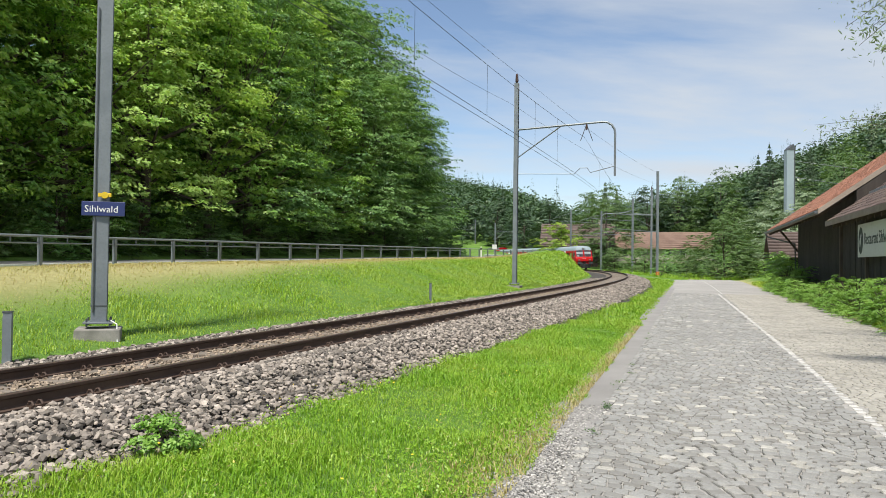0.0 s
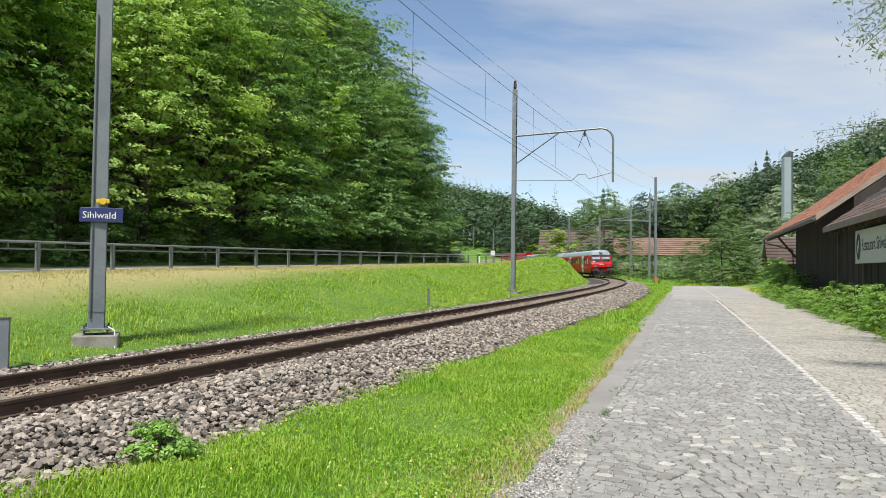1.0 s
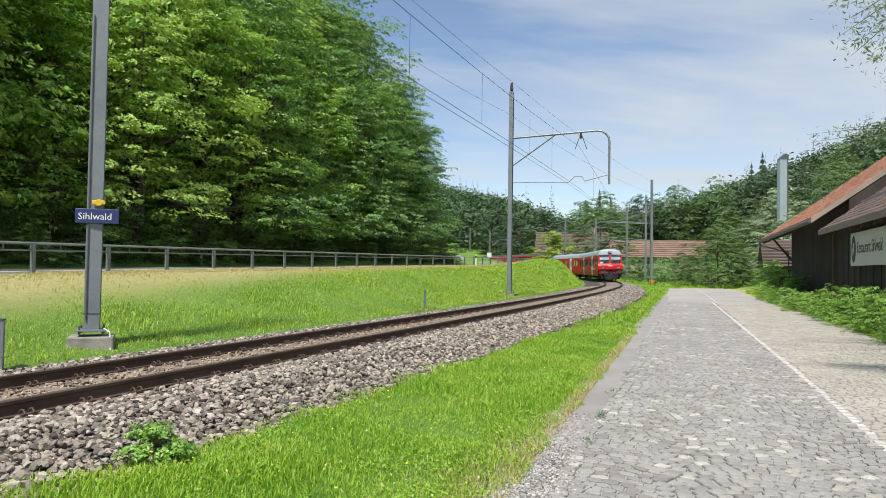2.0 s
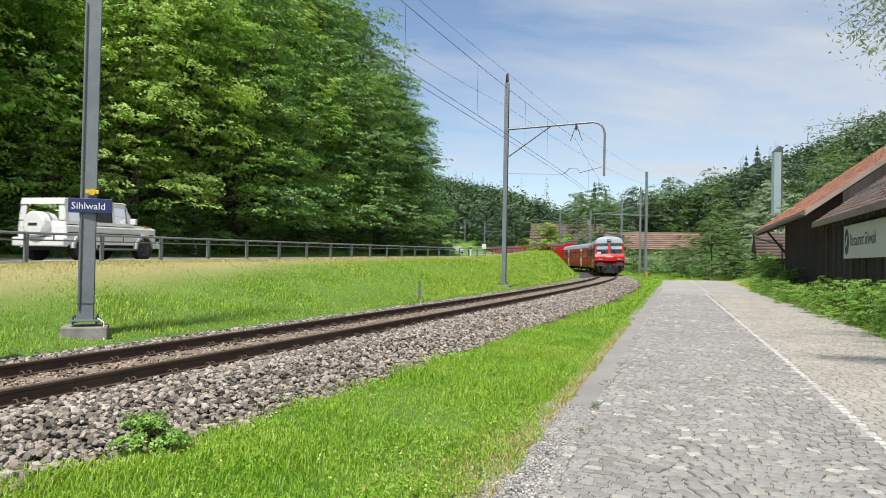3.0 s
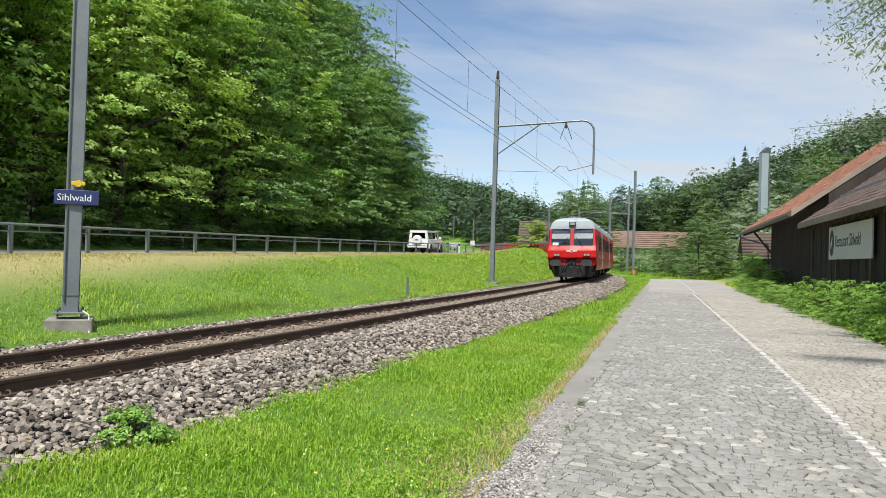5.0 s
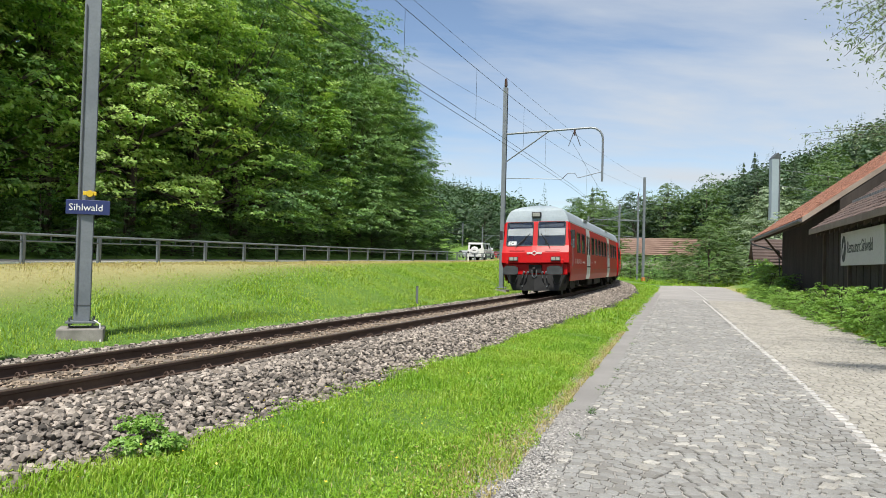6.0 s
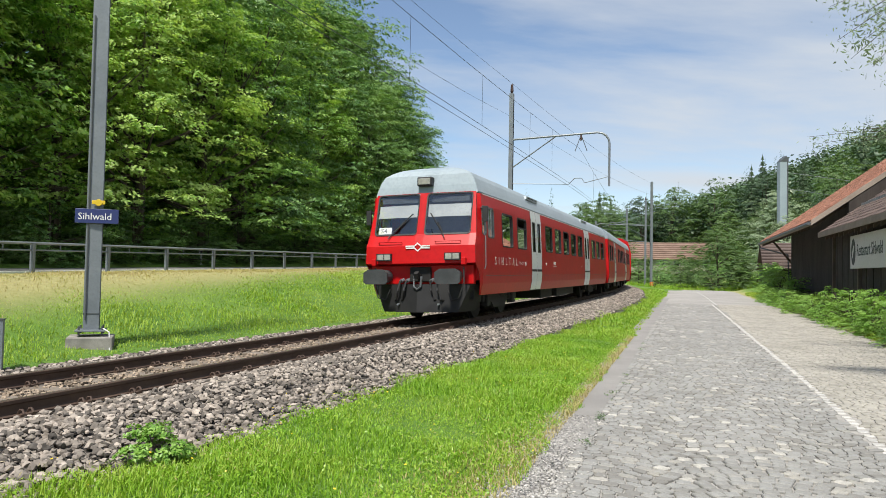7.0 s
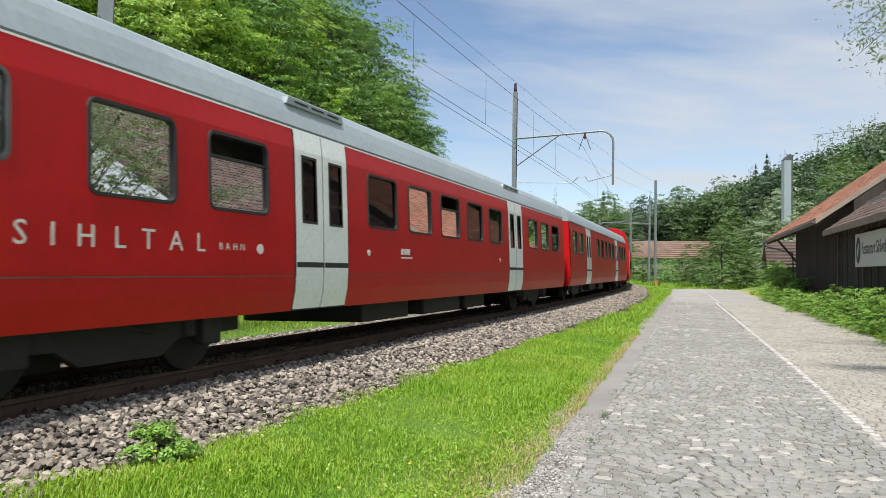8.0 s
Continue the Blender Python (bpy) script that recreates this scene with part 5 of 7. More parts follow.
def coach():
    t = thing("passenger_coach", "red single-deck passenger coach with a pale grey roof", "train car", "cars of the train")
    yf, y_back = at(0.52), at(22.78)
    wins = [(a, a + 0.98, 1.84, 2.66, False) for a in (1.2, 2.7, 7.97, 9.52, 11.07, 12.62, 14.17, 17.9, 19.4, 20.9)]
    doors = [(4.6, 5.98), (15.8, 17.18)]
    for sx in (-1, 1):
        holes = [(at(b), at(a), zl, zh) for a, b, zl, zh, v in wins] + [(at(b), at(a), 0.60, 2.93) for a, b in doors]
        part("side_wall", shell_side(holes, yf, y_back, SIDE, sx, None, False), M_red, t)
        side_fittings(t, wins, doors, sx, False)
    for y in (yf, y_back):
        part("end_wall", prism([(-1.31, 0.60), (1.31, 0.60), (1.39, 1.1), (1.335, 2.97), (-1.335, 2.97), (-1.39, 1.1)], y - 0.02, y + 0.02, "y"), M_red, t)
    part("gangway", box(-0.75, 0.75, y_back - 0.28, y_back - 0.02, 0.95, 3.05, 0.05), M_black, t)
    part("roof", roof_bm(yf, y_back, False), M_roofgrey, t, "pale grey roof")
    interior(t, y_back + 0.1, yf - 0.1, [at(a + 0.5) for a, *_ in wins])
    part("underframe", box(-1.2, 1.2, y_back + 0.1, yf - 0.1, 0.62, 0.9), M_under, t)
    for a, b, w in ((7.0, 9.0, 1.15), (9.8, 11.6, 1.2)):
        part("equipment_box", box(-w, w, at(b), at(a), 0.30, 0.66, 0.03), M_under, t)
    bogie(t, at(3.4)); bogie(t, at(19.4))
    return t


DD_LEN = 26.8
DD_SIDE = [(1.25, 0.45), (1.39, 0.7), (1.41, 1.2), (1.41, 2.9), (1.38, 3.0), (1.18, 3.8)]
DD_ROOF = [(1.18, 3.81), (0.95, 4.0), (0.6, 4.11), (0.0, 4.15)]


def double_decker():
    t = thing("double_deck_coach", "red double-deck railway coach with a grey roof", "train car", "cars of the train")
    yf, yb = DD_LEN / 2 - 0.35, -DD_LEN / 2 + 0.35
    up = [(yf - 3.2 - 1.9 * i - 1.5, yf - 3.2 - 1.9 * i, 3.06, 3.62) for i in range(11)]
    low = [(yf - 6.2 - 1.9 * i - 1.5, yf - 6.2 - 1.9 * i, 1.35, 2.05) for i in range(8)]
    for sx in (-1, 1):
        part("side_wall", shell_side(up + low, yf, yb, DD_SIDE, sx, None, False), M_red, t)
        for a, b, zl, zh in up + low:
            pane(t, "window", a, b, zl, zh, sx, 0.03, M_glass, M_black, DD_SIDE)
        part("door", prism([(sx * 1.40, 0.75), (sx * 1.42, 1.2), (sx * 1.42, 2.75), (sx * 1.39, 2.75), (sx * 1.37, 0.75)], yf - 5.6, yf - 4.3, "y"), M_doorgrey, t, "pale grey sliding door")
    for y in (yf, yb):
        part("end_wall", prism([(-1.25, 0.45), (1.25, 0.45), (1.41, 1.2), (1.41, 2.9), (1.18, 3.8), (0.6, 4.1), (-0.6, 4.1), (-1.18, 3.8), (-1.41, 2.9), (-1.41, 1.2)], y - 0.02, y + 0.02, "y"), M_red, t)
    part("roof", roof_bm(yf, yb, False, DD_ROOF), M_steel_dk, t, "dusty grey roof")
    part("floor", box(-1.2, 1.2, yb + 0.1, yf - 0.1, 0.5, 0.6), M_under, t)
    part("upper_floor", box(-1.2, 1.2, yb + 0.1, yf - 0.1, 2.5, 2.56), M_interior, t)
    bogie(t, DD_LEN / 2 - 3.4); bogie(t, -DD_LEN / 2 + 3.4)
    return t


TRAIN = [(nose_car(), LEN, 8.0), (coach(), LEN, 8.0)]
dd = double_decker()
TRAIN += [(dd, DD_LEN, 10.0)] + [(copy_thing(dd, Matrix()), DD_LEN, 10.0) for _ in range(3)]


def nose_s(t):
    """Where the front buffers are along the line."""
    q = 7.5 - t
    return 4.05 + 12.3 * q + 0.21 * q * q + 0.45 * q * math.exp(-(q / 1.6) ** 2)


def car_pose(sc, half):
    a, b = cross(sc - half, 0, 0), cross(sc + half, 0, 0)
    d = a - b
    m = (a + b) / 2
    return Matrix.Translation(m) @ Matrix.Rotation(math.atan2(-d.x, d.y), 4, "Z") @ Matrix.Rotation(math.atan2(d.z, math.hypot(d.x, d.y)), 4, "X") @ Matrix.Rotation(math.atan(CANT), 4, "Y")


# ---- road vehicles ----
def wheel(t, x, y, r, w, mat_rim=None):
    sg = 1 if x > 0 else -1
    wh = part("wheel", tube([(x - sg * w, y, r), (x - sg * w * 0.8, y, r), (x - sg * 0.02, y, r), (x, y, r)], [r * 0.9, r, r, r * 0.9], 20), M_tyre, t)
    part("rim", tube([(x - sg * 0.02, y, r), (x + sg * 0.006, y, r)], [r * 0.62, r * 0.60], 16), mat_rim or M_alloy, wh)
    for k in range(5):
        a = 2 * math.pi * k / 5
        part("spoke", tube([(x + sg * 0.012, y + 0.06 * math.cos(a), r + 0.06 * math.sin(a)), (x + sg * 0.012, y + r * 0.56 * math.cos(a), r + r * 0.56 * math.sin(a))], 0.03, 5), M_alloy, wh)


def boxy_suv():
    """Upright off-road car: y forward, 4.7 m long, 1.95 m high."""
    t = thing("off_road_car", "white boxy off-road car with a spare wheel on its back", "car")
    bm = bmesh.new()
    add_box(bm, -0.88, 0.88, -2.16, 2.05, 0.52, 1.12, 0.05)
    part("body", bm, M_carwhite, t)
    part("bonnet", prism([(0.95, 1.10), (2.06, 1.04), (2.06, 1.12), (1.95, 1.16), (0.95, 1.22)], -0.76, 0.76, "x"), M_carwhite, t)
    # cabin with window openings
    Z0, Z1 = 1.14, 1.88
    y_r0, y_r1, y_f0, y_f1 = -2.14, -2.02, 0.95, 0.55
    for sx in (-1, 1):
        bm = bmesh.new()
        wz0, wz1 = 1.24, 1.76
        wins = [(-1.98, -1.02), (-0.90, -0.12), (0.0, 0.66)]
        def P(y, z):
            k = (z - Z0) / (Z1 - Z0)
            return bm.verts.new((sx * (0.86 - 0.10 * k), y, z))
        fr = lambda z: y_f0 + (y_f1 - y_f0) * (z - Z0) / (Z1 - Z0)
        ys = [y_r0, -1.98, -1.02, -0.90, -0.12, 0.0, 0.52]
        for a, b in zip(ys, ys[1:]):
            win = any(w[0] - 1e-3 <= a and b <= w[1] + 1e-3 for w in wins)
            for zl, zh in ((Z0, wz0), (wz0, wz1), (wz1, Z1)):
                if win and zl == wz0:
                    continue
                bm.faces.new((P(a, zl), P(b, zl), P(b, zh), P(a, zh)))
        for zl, zh in ((Z0, wz0), (wz1, Z1)):
            bm.faces.new((P(0.52, zl), P(fr(zl), zl), P(fr(zh), zh), P(0.52, zh)))
        bm.faces.new((P(fr(wz1) - 0.02, wz0), P(fr(wz0), wz0), P(fr(wz1), wz1), P(fr(wz1) - 0.06, wz1)))
        part("side_panel", bm, M_carwhite, t)
        for a, b in ((-1.98, -1.02), (-0.90, -0.12)):
            g = bmesh.new()
            g.faces.new([g.verts.new((sx * (0.842 - 0.10 * (z - Z0) / (Z1 - Z0)), y, z)) for y, z in ((a, wz0), (b, wz0), (b, wz1), (a, wz1))])
            part("side_window", g, M_carglass, t)
        g = bmesh.new()
        g.faces.new([g.verts.new((sx * (0.842 - 0.10 * (z - Z0) / (Z1 - Z0)), y, z)) for y, z in ((0.0, wz0), (fr(wz0) - 0.06, wz0), (fr(wz1) - 0.04, wz1), (0.0, wz1))])
        part("side_window", g, M_carglass, t)
        part("belt_moulding", box(min(sx * 0.875, sx * 0.905), max(sx * 0.875, sx * 0.905), -2.1, 1.9, 0.84, 0.90, 0.01), M_black, t, "black side moulding")
        part("running_board", box(min(sx * 0.80, sx * 0.97), max(sx * 0.80, sx * 0.97), -0.95, 0.95, 0.36, 0.42, 0.01), M_galv, t)
        part("mirror", box(min(sx * 0.90, sx * 1.12), max(sx * 0.90, sx * 1.12), 0.62, 0.74, 1.22, 1.42, 0.03), M_carwhite, t)
        for y in (-1.45, 1.40):
            ring = [(y + 0.52 * math.cos(a), 0.42 + 0.50 * math.sin(a)) for a in (radians(d) for d in range(0, 181, 20))]
            inn = [(y + 0.42 * math.cos(a), 0.42 + 0.40 * math.sin(a)) for a in (radians(d) for d in range(180, -1, -20))]
            part("wheel_arch", prism(ring + inn, sx * 0.86, sx * 0.955, "x"), M_carwhite, t)
            part("arch_liner", prism([(y - 0.42, 0.45), (y + 0.42, 0.45), (y + 0.34, 0.76), (y, 0.86), (y - 0.34, 0.76)], sx * 0.70, sx * 0.886, "x"), M_black, t)
            wheel(t, sx * 0.93, y, 0.40, 0.26)
        part("tail_lamp", box(min(sx * 0.62, sx * 0.80), max(sx * 0.62, sx * 0.80), -2.30, -2.26, 0.60, 0.70), M_redlens, t)
        part("indicator", box(min(sx * 0.66, sx * 0.78), max(sx * 0.66, sx * 0.78), 1.55, 1.78, 1.14, 1.20, 0.01), M_orange, t)
    part("roof", box(-0.78, 0.78, -2.12, 0.60, 1.86, 1.93, 0.03), M_carwhite, t)
    g = bmesh.new()
    g.faces.new([g.verts.new(v) for v in ((-0.78, 0.94, 1.16), (0.78, 0.94, 1.16), (0.70, 0.57, 1.87), (-0.70, 0.57, 1.87))])
    part("windscreen", g, M_carglass, t)
    bm = bmesh.new()
    for a, b, zl, zh in ((-0.86, 0.86, 1.10, 1.26), (-0.86, 0.86, 1.74, 1.92), (-0.86, -0.62, 1.26, 1.74), (0.62, 0.86, 1.26, 1.74)):
        k0, k1 = 1 - 0.12 * (zl - 1.1), 1 - 0.12 * (zh - 1.1)
        bm.faces.new([bm.verts.new(v) for v in ((a * k0, -2.15, zl), (b * k0, -2.15, zl), (b * k1, -2.12, zh), (a * k1, -2.12, zh))])
    part("rear_door", bm, M_carwhite, t)
    g = bmesh.new()
    g.faces.new([g.verts.new(v) for v in ((-0.62, -2.125, 1.24), (0.62, -2.125, 1.24), (0.60, -2.10, 1.76), (-0.60, -2.10, 1.76))])
    part("rear_window", g, M_carglass, t)
    part("spare_wheel_cover", tube([(-0.05, -2.16, 1.12), (-0.05, -2.40, 1.12), (-0.05, -2.44, 1.12)], [0.40, 0.40, 0.34], 24), M_carwhite, t, "white round spare wheel cover")
    part("cover_emblem", box(-0.22, 0.10, -2.452, -2.435, 1.08, 1.16, 0.005), M_black, t)
    part("rear_bumper", box(-0.93, 0.93, -2.32, -2.10, 0.46, 0.74, 0.04), M_carwhite, t)
    part("front_bumper", box(-0.93, 0.93, 2.02, 2.28, 0.42, 0.68, 0.04), M_carwhite, t)
    part("grille", box(-0.80, 0.80, 2.05, 2.10, 0.70, 1.05, 0.01), M_black, t)
    part("chassis", box(-0.72, 0.72, -2.0, 1.95, 0.34, 0.54), M_black, t)
    part("floor_pan", box(-0.78, 0.78, -1.95, 0.9, 1.0, 1.08), M_seat, t)
    for x in (-0.38, 0.38):
        for y in (0.05, -0.9):
            part("car_seat", prism([(y - 0.22, 1.05), (y + 0.25, 1.05), (y + 0.25, 1.12), (y - 0.12, 1.16), (y - 0.22, 1.62), (y - 0.32, 1.62)], x - 0.24, x + 0.24, "x"), M_seat, t)
    return t


def small_car():
    t = thing("hatchback_car", "small silver hatchback far along the road", "car")
    side = [(-1.9, 0.35), (-1.95, 0.75), (-1.75, 0.95), (-1.35, 1.42), (0.2, 1.46), (0.95, 1.0), (1.85, 0.86), (1.95, 0.6), (1.9, 0.35)]
    part("body", prism(side, -0.84, 0.84, "x"), M_carsilver, t)
    part("glasshouse", prism([(-1.62, 1.0), (-1.30, 1.36), (0.16, 1.40), (0.82, 1.02)], -0.85, 0.85, "x"), M_black, t)
    for sx in (-1, 1):
        for y in (-1.2, 1.2):
            wheel(t, sx * 0.86, y, 0.31, 0.2)
        part("tail_lamp", box(min(sx * 0.6, sx * 0.8), max(sx * 0.6, sx * 0.8), -1.97, -1.93, 0.72, 0.9), M_redlens, t)
    return t


suv = boxy_suv()
hatch = small_car()
SUV_AT = [(0.0, -61), (2.8, 0.3), (3.0, 4.9), (3.2, 9.2), (3.5, 16.0), (3.8, 22.6), (4.5, 37.0), (5.2, 47.8), (5.8, 56.4), (6.0, 59.2), (8.0, 87)]


def road_pose(w, l):
    p, q = offset(UPPER, w + 0.5, l, float(upper_z(w + 0.5)) - 0.048), offset(UPPER, w - 0.5, l, float(upper_z(w - 0.5)) - 0.048)
    d = p - q
    return Matrix.Translation((p + q) / 2) @ Matrix.Rotation(math.atan2(-d.x, d.y), 4, "Z") @ Matrix.Rotation(math.atan2(d.z, 1.0), 4, "X")


# ---- barn with the inn sign ----
def rp(u, p, z):
    """A point in the paved road's own axes."""
    return Vector((u * RS + p * RC, u * RC - p * RS, z))


BARN = Matrix(((RC, RS, 0, 0.25 * RC), (-RS, RC, 0, -0.25 * RS), (0, 0, 1, 0), (0, 0, 0, 1)))   # x: right of the road, y: along it


def tile_roof(parent, name, u0, u1, p0, z0, slope, length, mat, tw=0.26, th=0.33, seed=1):
    """Rows of curved clay tiles lying up a slope, from the eave at (p0, z0)."""
    rng = np.random.default_rng(seed)
    nu, nr = int((u1 - u0) / tw), int(length / th)
    c, sn = math.cos(slope), math.sin(slope)
    prof = [(-0.5, 0.0), (-0.28, 0.045), (0.05, 0.055), (0.3, 0.01), (0.5, 0.0)]
    V, F = [], []
    for r in range(nr):
        for i in range(nu):
            j = rng.uniform(-0.012, 0.012, 3)
            b = len(V)
            for a, lift in ((r * th - 0.03, 0.05), ((r + 1) * th + 0.02, 0.012)):
                for q, hgt in prof:
                    a_, l_ = a + j[0], hgt + lift + j[1]
                    V.append((p0 + a_ * c - l_ * sn, u0 + (i + 0.5 + q * 1.02) * tw + j[2], z0 + a_ * sn + l_ * c))
            n = len(prof)
            for k in range(n - 1):
                F.append((b + k, b + k + 1, b + n + k + 1, b + n + k))
            F.append((b, b + 1, b + 2, b + 3)) 
    return part(name, fast_mesh(name, V, F, mat), mat, parent)


def barn():
    t = thing("barn", "old dark barn with a steep clay-tiled roof beside the road", "barn", m=BARN)
    S = radians(36)
    # sign wall and farther wall, with thickness
    part("wall", box(6.0, 6.35, 19.5, 34.8, -0.2, 3.95), M_wallstone, t, "dark weathered wall under the eave")
    part("wall", box(6.6, 6.95, 34.8, 51.8, -0.2, 5.0), M_wallstone, t)
    part("wall", box(6.35, 20.0, 34.6, 34.9, -0.2, 4.3), M_wallstone, t)
    part("gable_wall", prism([(6.6, 5.0), (20.0, 14.7), (20.0, 4.3), (6.6, 4.3)], 34.62, 34.9, "y"), M_wallstone, t)
    part("gable_wall", prism([(6.6, 5.0), (20.0, 14.7), (20.0, -0.2), (6.6, -0.2)], 51.5, 51.8, "y"), M_wallstone, t)
    part("wall", box(6.35, 20.0, 19.5, 19.8, -0.2, 3.9), M_wallstone, t)
    for i in range(15):   # upright boards of the wall
        y = 19.9 + i * 0.98
        part("board", box(5.965, 5.998, y, y + 0.9, 0.0, 3.6), M_wallstone, t)
    for i in range(4):
        part("post", box(5.86, 6.0, 20.2 + i * 4.6, 20.38 + i * 4.6, 0.0, 3.9), M_timber, t)
    # decks under the tiles
    def deck(u0, u1, p0, z0, length, th, name, mat):
        c, sn = math.cos(S), math.sin(S)
        poly = [(p0, z0), (p0 + length * c, z0 + length * sn), (p0 + length * c, z0 + length * sn - th), (p0, z0 - th)]
        return part(name, prism(poly, u0, u1, "y"), mat, t)
    deck(34.8, 56.4, 5.2, 4.20, 16.0, 0.14, "roof_deck", M_timber)
    deck(19.0, 34.75, 5.5, 3.62, 16.0, 0.12, "roof_deck", M_timber)
    tile_roof(t, "tiles", 34.75, 56.45, 5.2, 4.20, S, 15.8, M_tile, seed=1)
    tile_roof(t, "tiles", 19.0, 34.7, 5.5, 3.62, S, 12.0, M_tile_dark, seed=2)
    part("bargeboard", prism([(5.12, 3.98), (5.12, 4.22), (18.2, 13.72), (18.2, 13.45)], 34.66, 34.72, "y"), M_timber_lt, t)
    part("fascia", box(5.40, 5.46, 19.0, 34.75, 3.44, 3.66), M_timber_lt, t, "weathered eave board")
    part("fascia", box(5.12, 5.18, 34.8, 56.4, 4.0, 4.2), M_timber_lt, t)
    for i in range(17):
        y = 19.4 + i * 0.88
        part("rafter", prism([(5.5, 3.42), (7.0, 4.51), (7.0, 4.37), (5.5, 3.28)], y, y + 0.1, "y"), M_timber, t)
    for i in range(22):
        y = 35.2 + i * 0.96
        part("rafter", prism([(5.2, 4.0), (6.9, 5.23), (6.9, 5.09), (5.2, 3.86)], y, y + 0.1, "y"), M_timber, t)
    # gutter with a bent down-pipe at the far corner
    part("gutter", tube([(5.06, 34.8, 4.08), (5.06, 56.6, 4.08)], 0.075, 8), M_steel_dk, t)
    part("down_pipe", tube([(5.06, 56.4, 4.02), (5.2, 56.4, 3.8), (6.5, 52.6, 3.2), (6.55, 52.0, 0.2)], 0.05, 8), M_steel_dk, t)
    part("eave_strut", prism([(6.6, 2.6), (6.75, 2.6), (5.5, 4.2), (5.35, 4.2)], 51.9, 52.05, "y"), M_timber, t)
    # snow guard
    for i in range(38):
        u = 19.6 + i * 0.38
        c, sn = math.cos(S), math.sin(S)
        a = 1.75
        part("snow_hook", prism([(5.5 + a * c - 0.06, 3.62 + a * sn + 0.10), (5.5 + a * c - 0.03, 3.62 + a * sn + 0.22), (5.5 + a * c + 0.09, 3.62 + a * sn + 0.20), (5.5 + a * c + 0.05, 3.62 + a * sn + 0.10)], u, u + 0.05, "y"), M_steel_dk, t)
    return t


barn()


def inn_sign():
    t = thing("inn_sign", "white sign board reading Restaurant Sihlwald on the barn wall", "sign", m=BARN)
    part("panel", box(5.80, 5.85, 24.5, 30.4, 2.04, 3.27, 0.008), M_signwhite, t)
    for u in (25.2, 27.5, 29.7):
        part("batten", box(5.85, 5.97, u, u + 0.08, 2.15, 3.15), M_timber, t)
    m = Matrix.Translation((5.797, 29.35, 2.50)) @ Matrix.Rotation(radians(-90), 4, "Z") @ Matrix.Rotation(radians(90), 4, "X")
    lettering("Restaurant Sihlwald", 0.62, M_signgreen, t, "sign_lettering", m, 0.002, 0.92, 0.80)
    bm = bmesh.new()
    for r0, r1, x in ((0.0, 0.40, 5.795),):
        cx, cz = 29.88, 2.66
        vs = [bm.verts.new((x, cx + 0.36 * math.cos(a), cz + 0.50 * math.sin(a))) for a in (2 * math.pi * k / 28 for k in range(28))]
        bm.faces.new(vs)
    part("emblem", bm, M_signgreen, t, "dark green oval emblem")
    bm = bmesh.new()
    bm.faces.new([bm.verts.new((5.792, 29.88 + a, 2.66 + b)) for a, b in ((0.16, -0.22), (0.08, -0.25), (-0.06, 0.02), (-0.12, 0.20), (-0.02, 0.26), (0.10, 0.08), (0.2, -0.02))])
    part("emblem_figure", bm, M_signwhite, t)


inn_sign()


def flue():
    u, p = 76.0, 8.95
    t = thing("metal_flue", "tall grey sheet-metal flue standing behind the barn", "chimney", m=BARN @ pose(p, u, 0, 0, 0, 24))
    part("shaft", box(-0.36, 0.36, -0.26, 0.26, 0.0, 13.0, 0.01), M_roofgrey, t, "pale sheet-metal face")
    part("side_strip", box(0.37, 0.50, -0.27, 0.27, 0.0, 13.0), M_steel_dk, t)
    part("cap", prism([(-0.38, 13.0), (0.52, 13.0), (0.52, 13.3), (0.28, 13.6)], -0.28, 0.28, "y"), M_steel_dk, t)
    for z in (10.6, 12.2):
        part("bolt", tube([(0.43, -0.27, z), (0.43, -0.31, z)], 0.05, 8), M_black, t)
        part("guy_wire", tube([(0.5, 0.0, z - 0.2), (9.0, -10.0, z - 3.2)], 0.018, 5), M_galv, t)


flue()


def house(name, label, x, y, rz, w, d, hw, hr, roof_mat, wall_mat, chimney=True):
    z = gz(x, y) - 0.3
    t = thing(name, label, "house", m=pose(x, y, z, 0, 0, rz))
    part("wall", box(-w, w, -d, d, 0, hw), wall_mat, t)
    for sx in (-1, 1):
        part("gable", prism([(-d, hw), (d, hw), (0, hw + hr)], sx * w - 0.1, sx * w + 0.1, "x"), wall_mat, t)
    for sy in (-1, 1):
        n = math.hypot(d, hr)
        part("roof", prism([(sy * (d + 0.6), hw - 0.6 * hr / d), (0, hw + hr), (0, hw + hr + 0.25), (sy * (d + 0.7), hw - 0.6 * hr / d + 0.1)], -w - 0.6, w + 0.6, "x"), roof_mat, t)
    nrow = 8
    for sy in (-1, 1):
        bm = bmesh.new()
        for k in range(nrow):
            f = (k + 0.5) / nrow
            yy, zz_ = sy * (d + 0.6) * (1 - f), (hw - 0.6 * hr / d) + (hr + 0.6 * hr / d) * f + 0.2
            add_box(bm, -w - 0.6, w + 0.6, yy - 0.1, yy + 0.1, zz_ - 0.02, zz_ + 0.08)
        part("tile_course", bm, roof_mat, t)
    for i in range(int(w * 2 / 2.6)):
        xx = -w + 1.3 + 2.6 * i
        win = part("window", box(xx - 0.5, xx + 0.5, -d - 0.05, -d + 0.02, 1.3, 2.6), M_signwhite, t)
        part("pane", box(xx - 0.42, xx + 0.42, -d - 0.07, -d - 0.055, 1.38, 2.52), M_black, win)
    if chimney:
        part("chimney", box(w * 0.6, w * 0.6 + 0.7, -0.35, 0.35, hw + hr * 0.6, hw + hr + 1.0, 0.02), M_plaster, t)
    return t


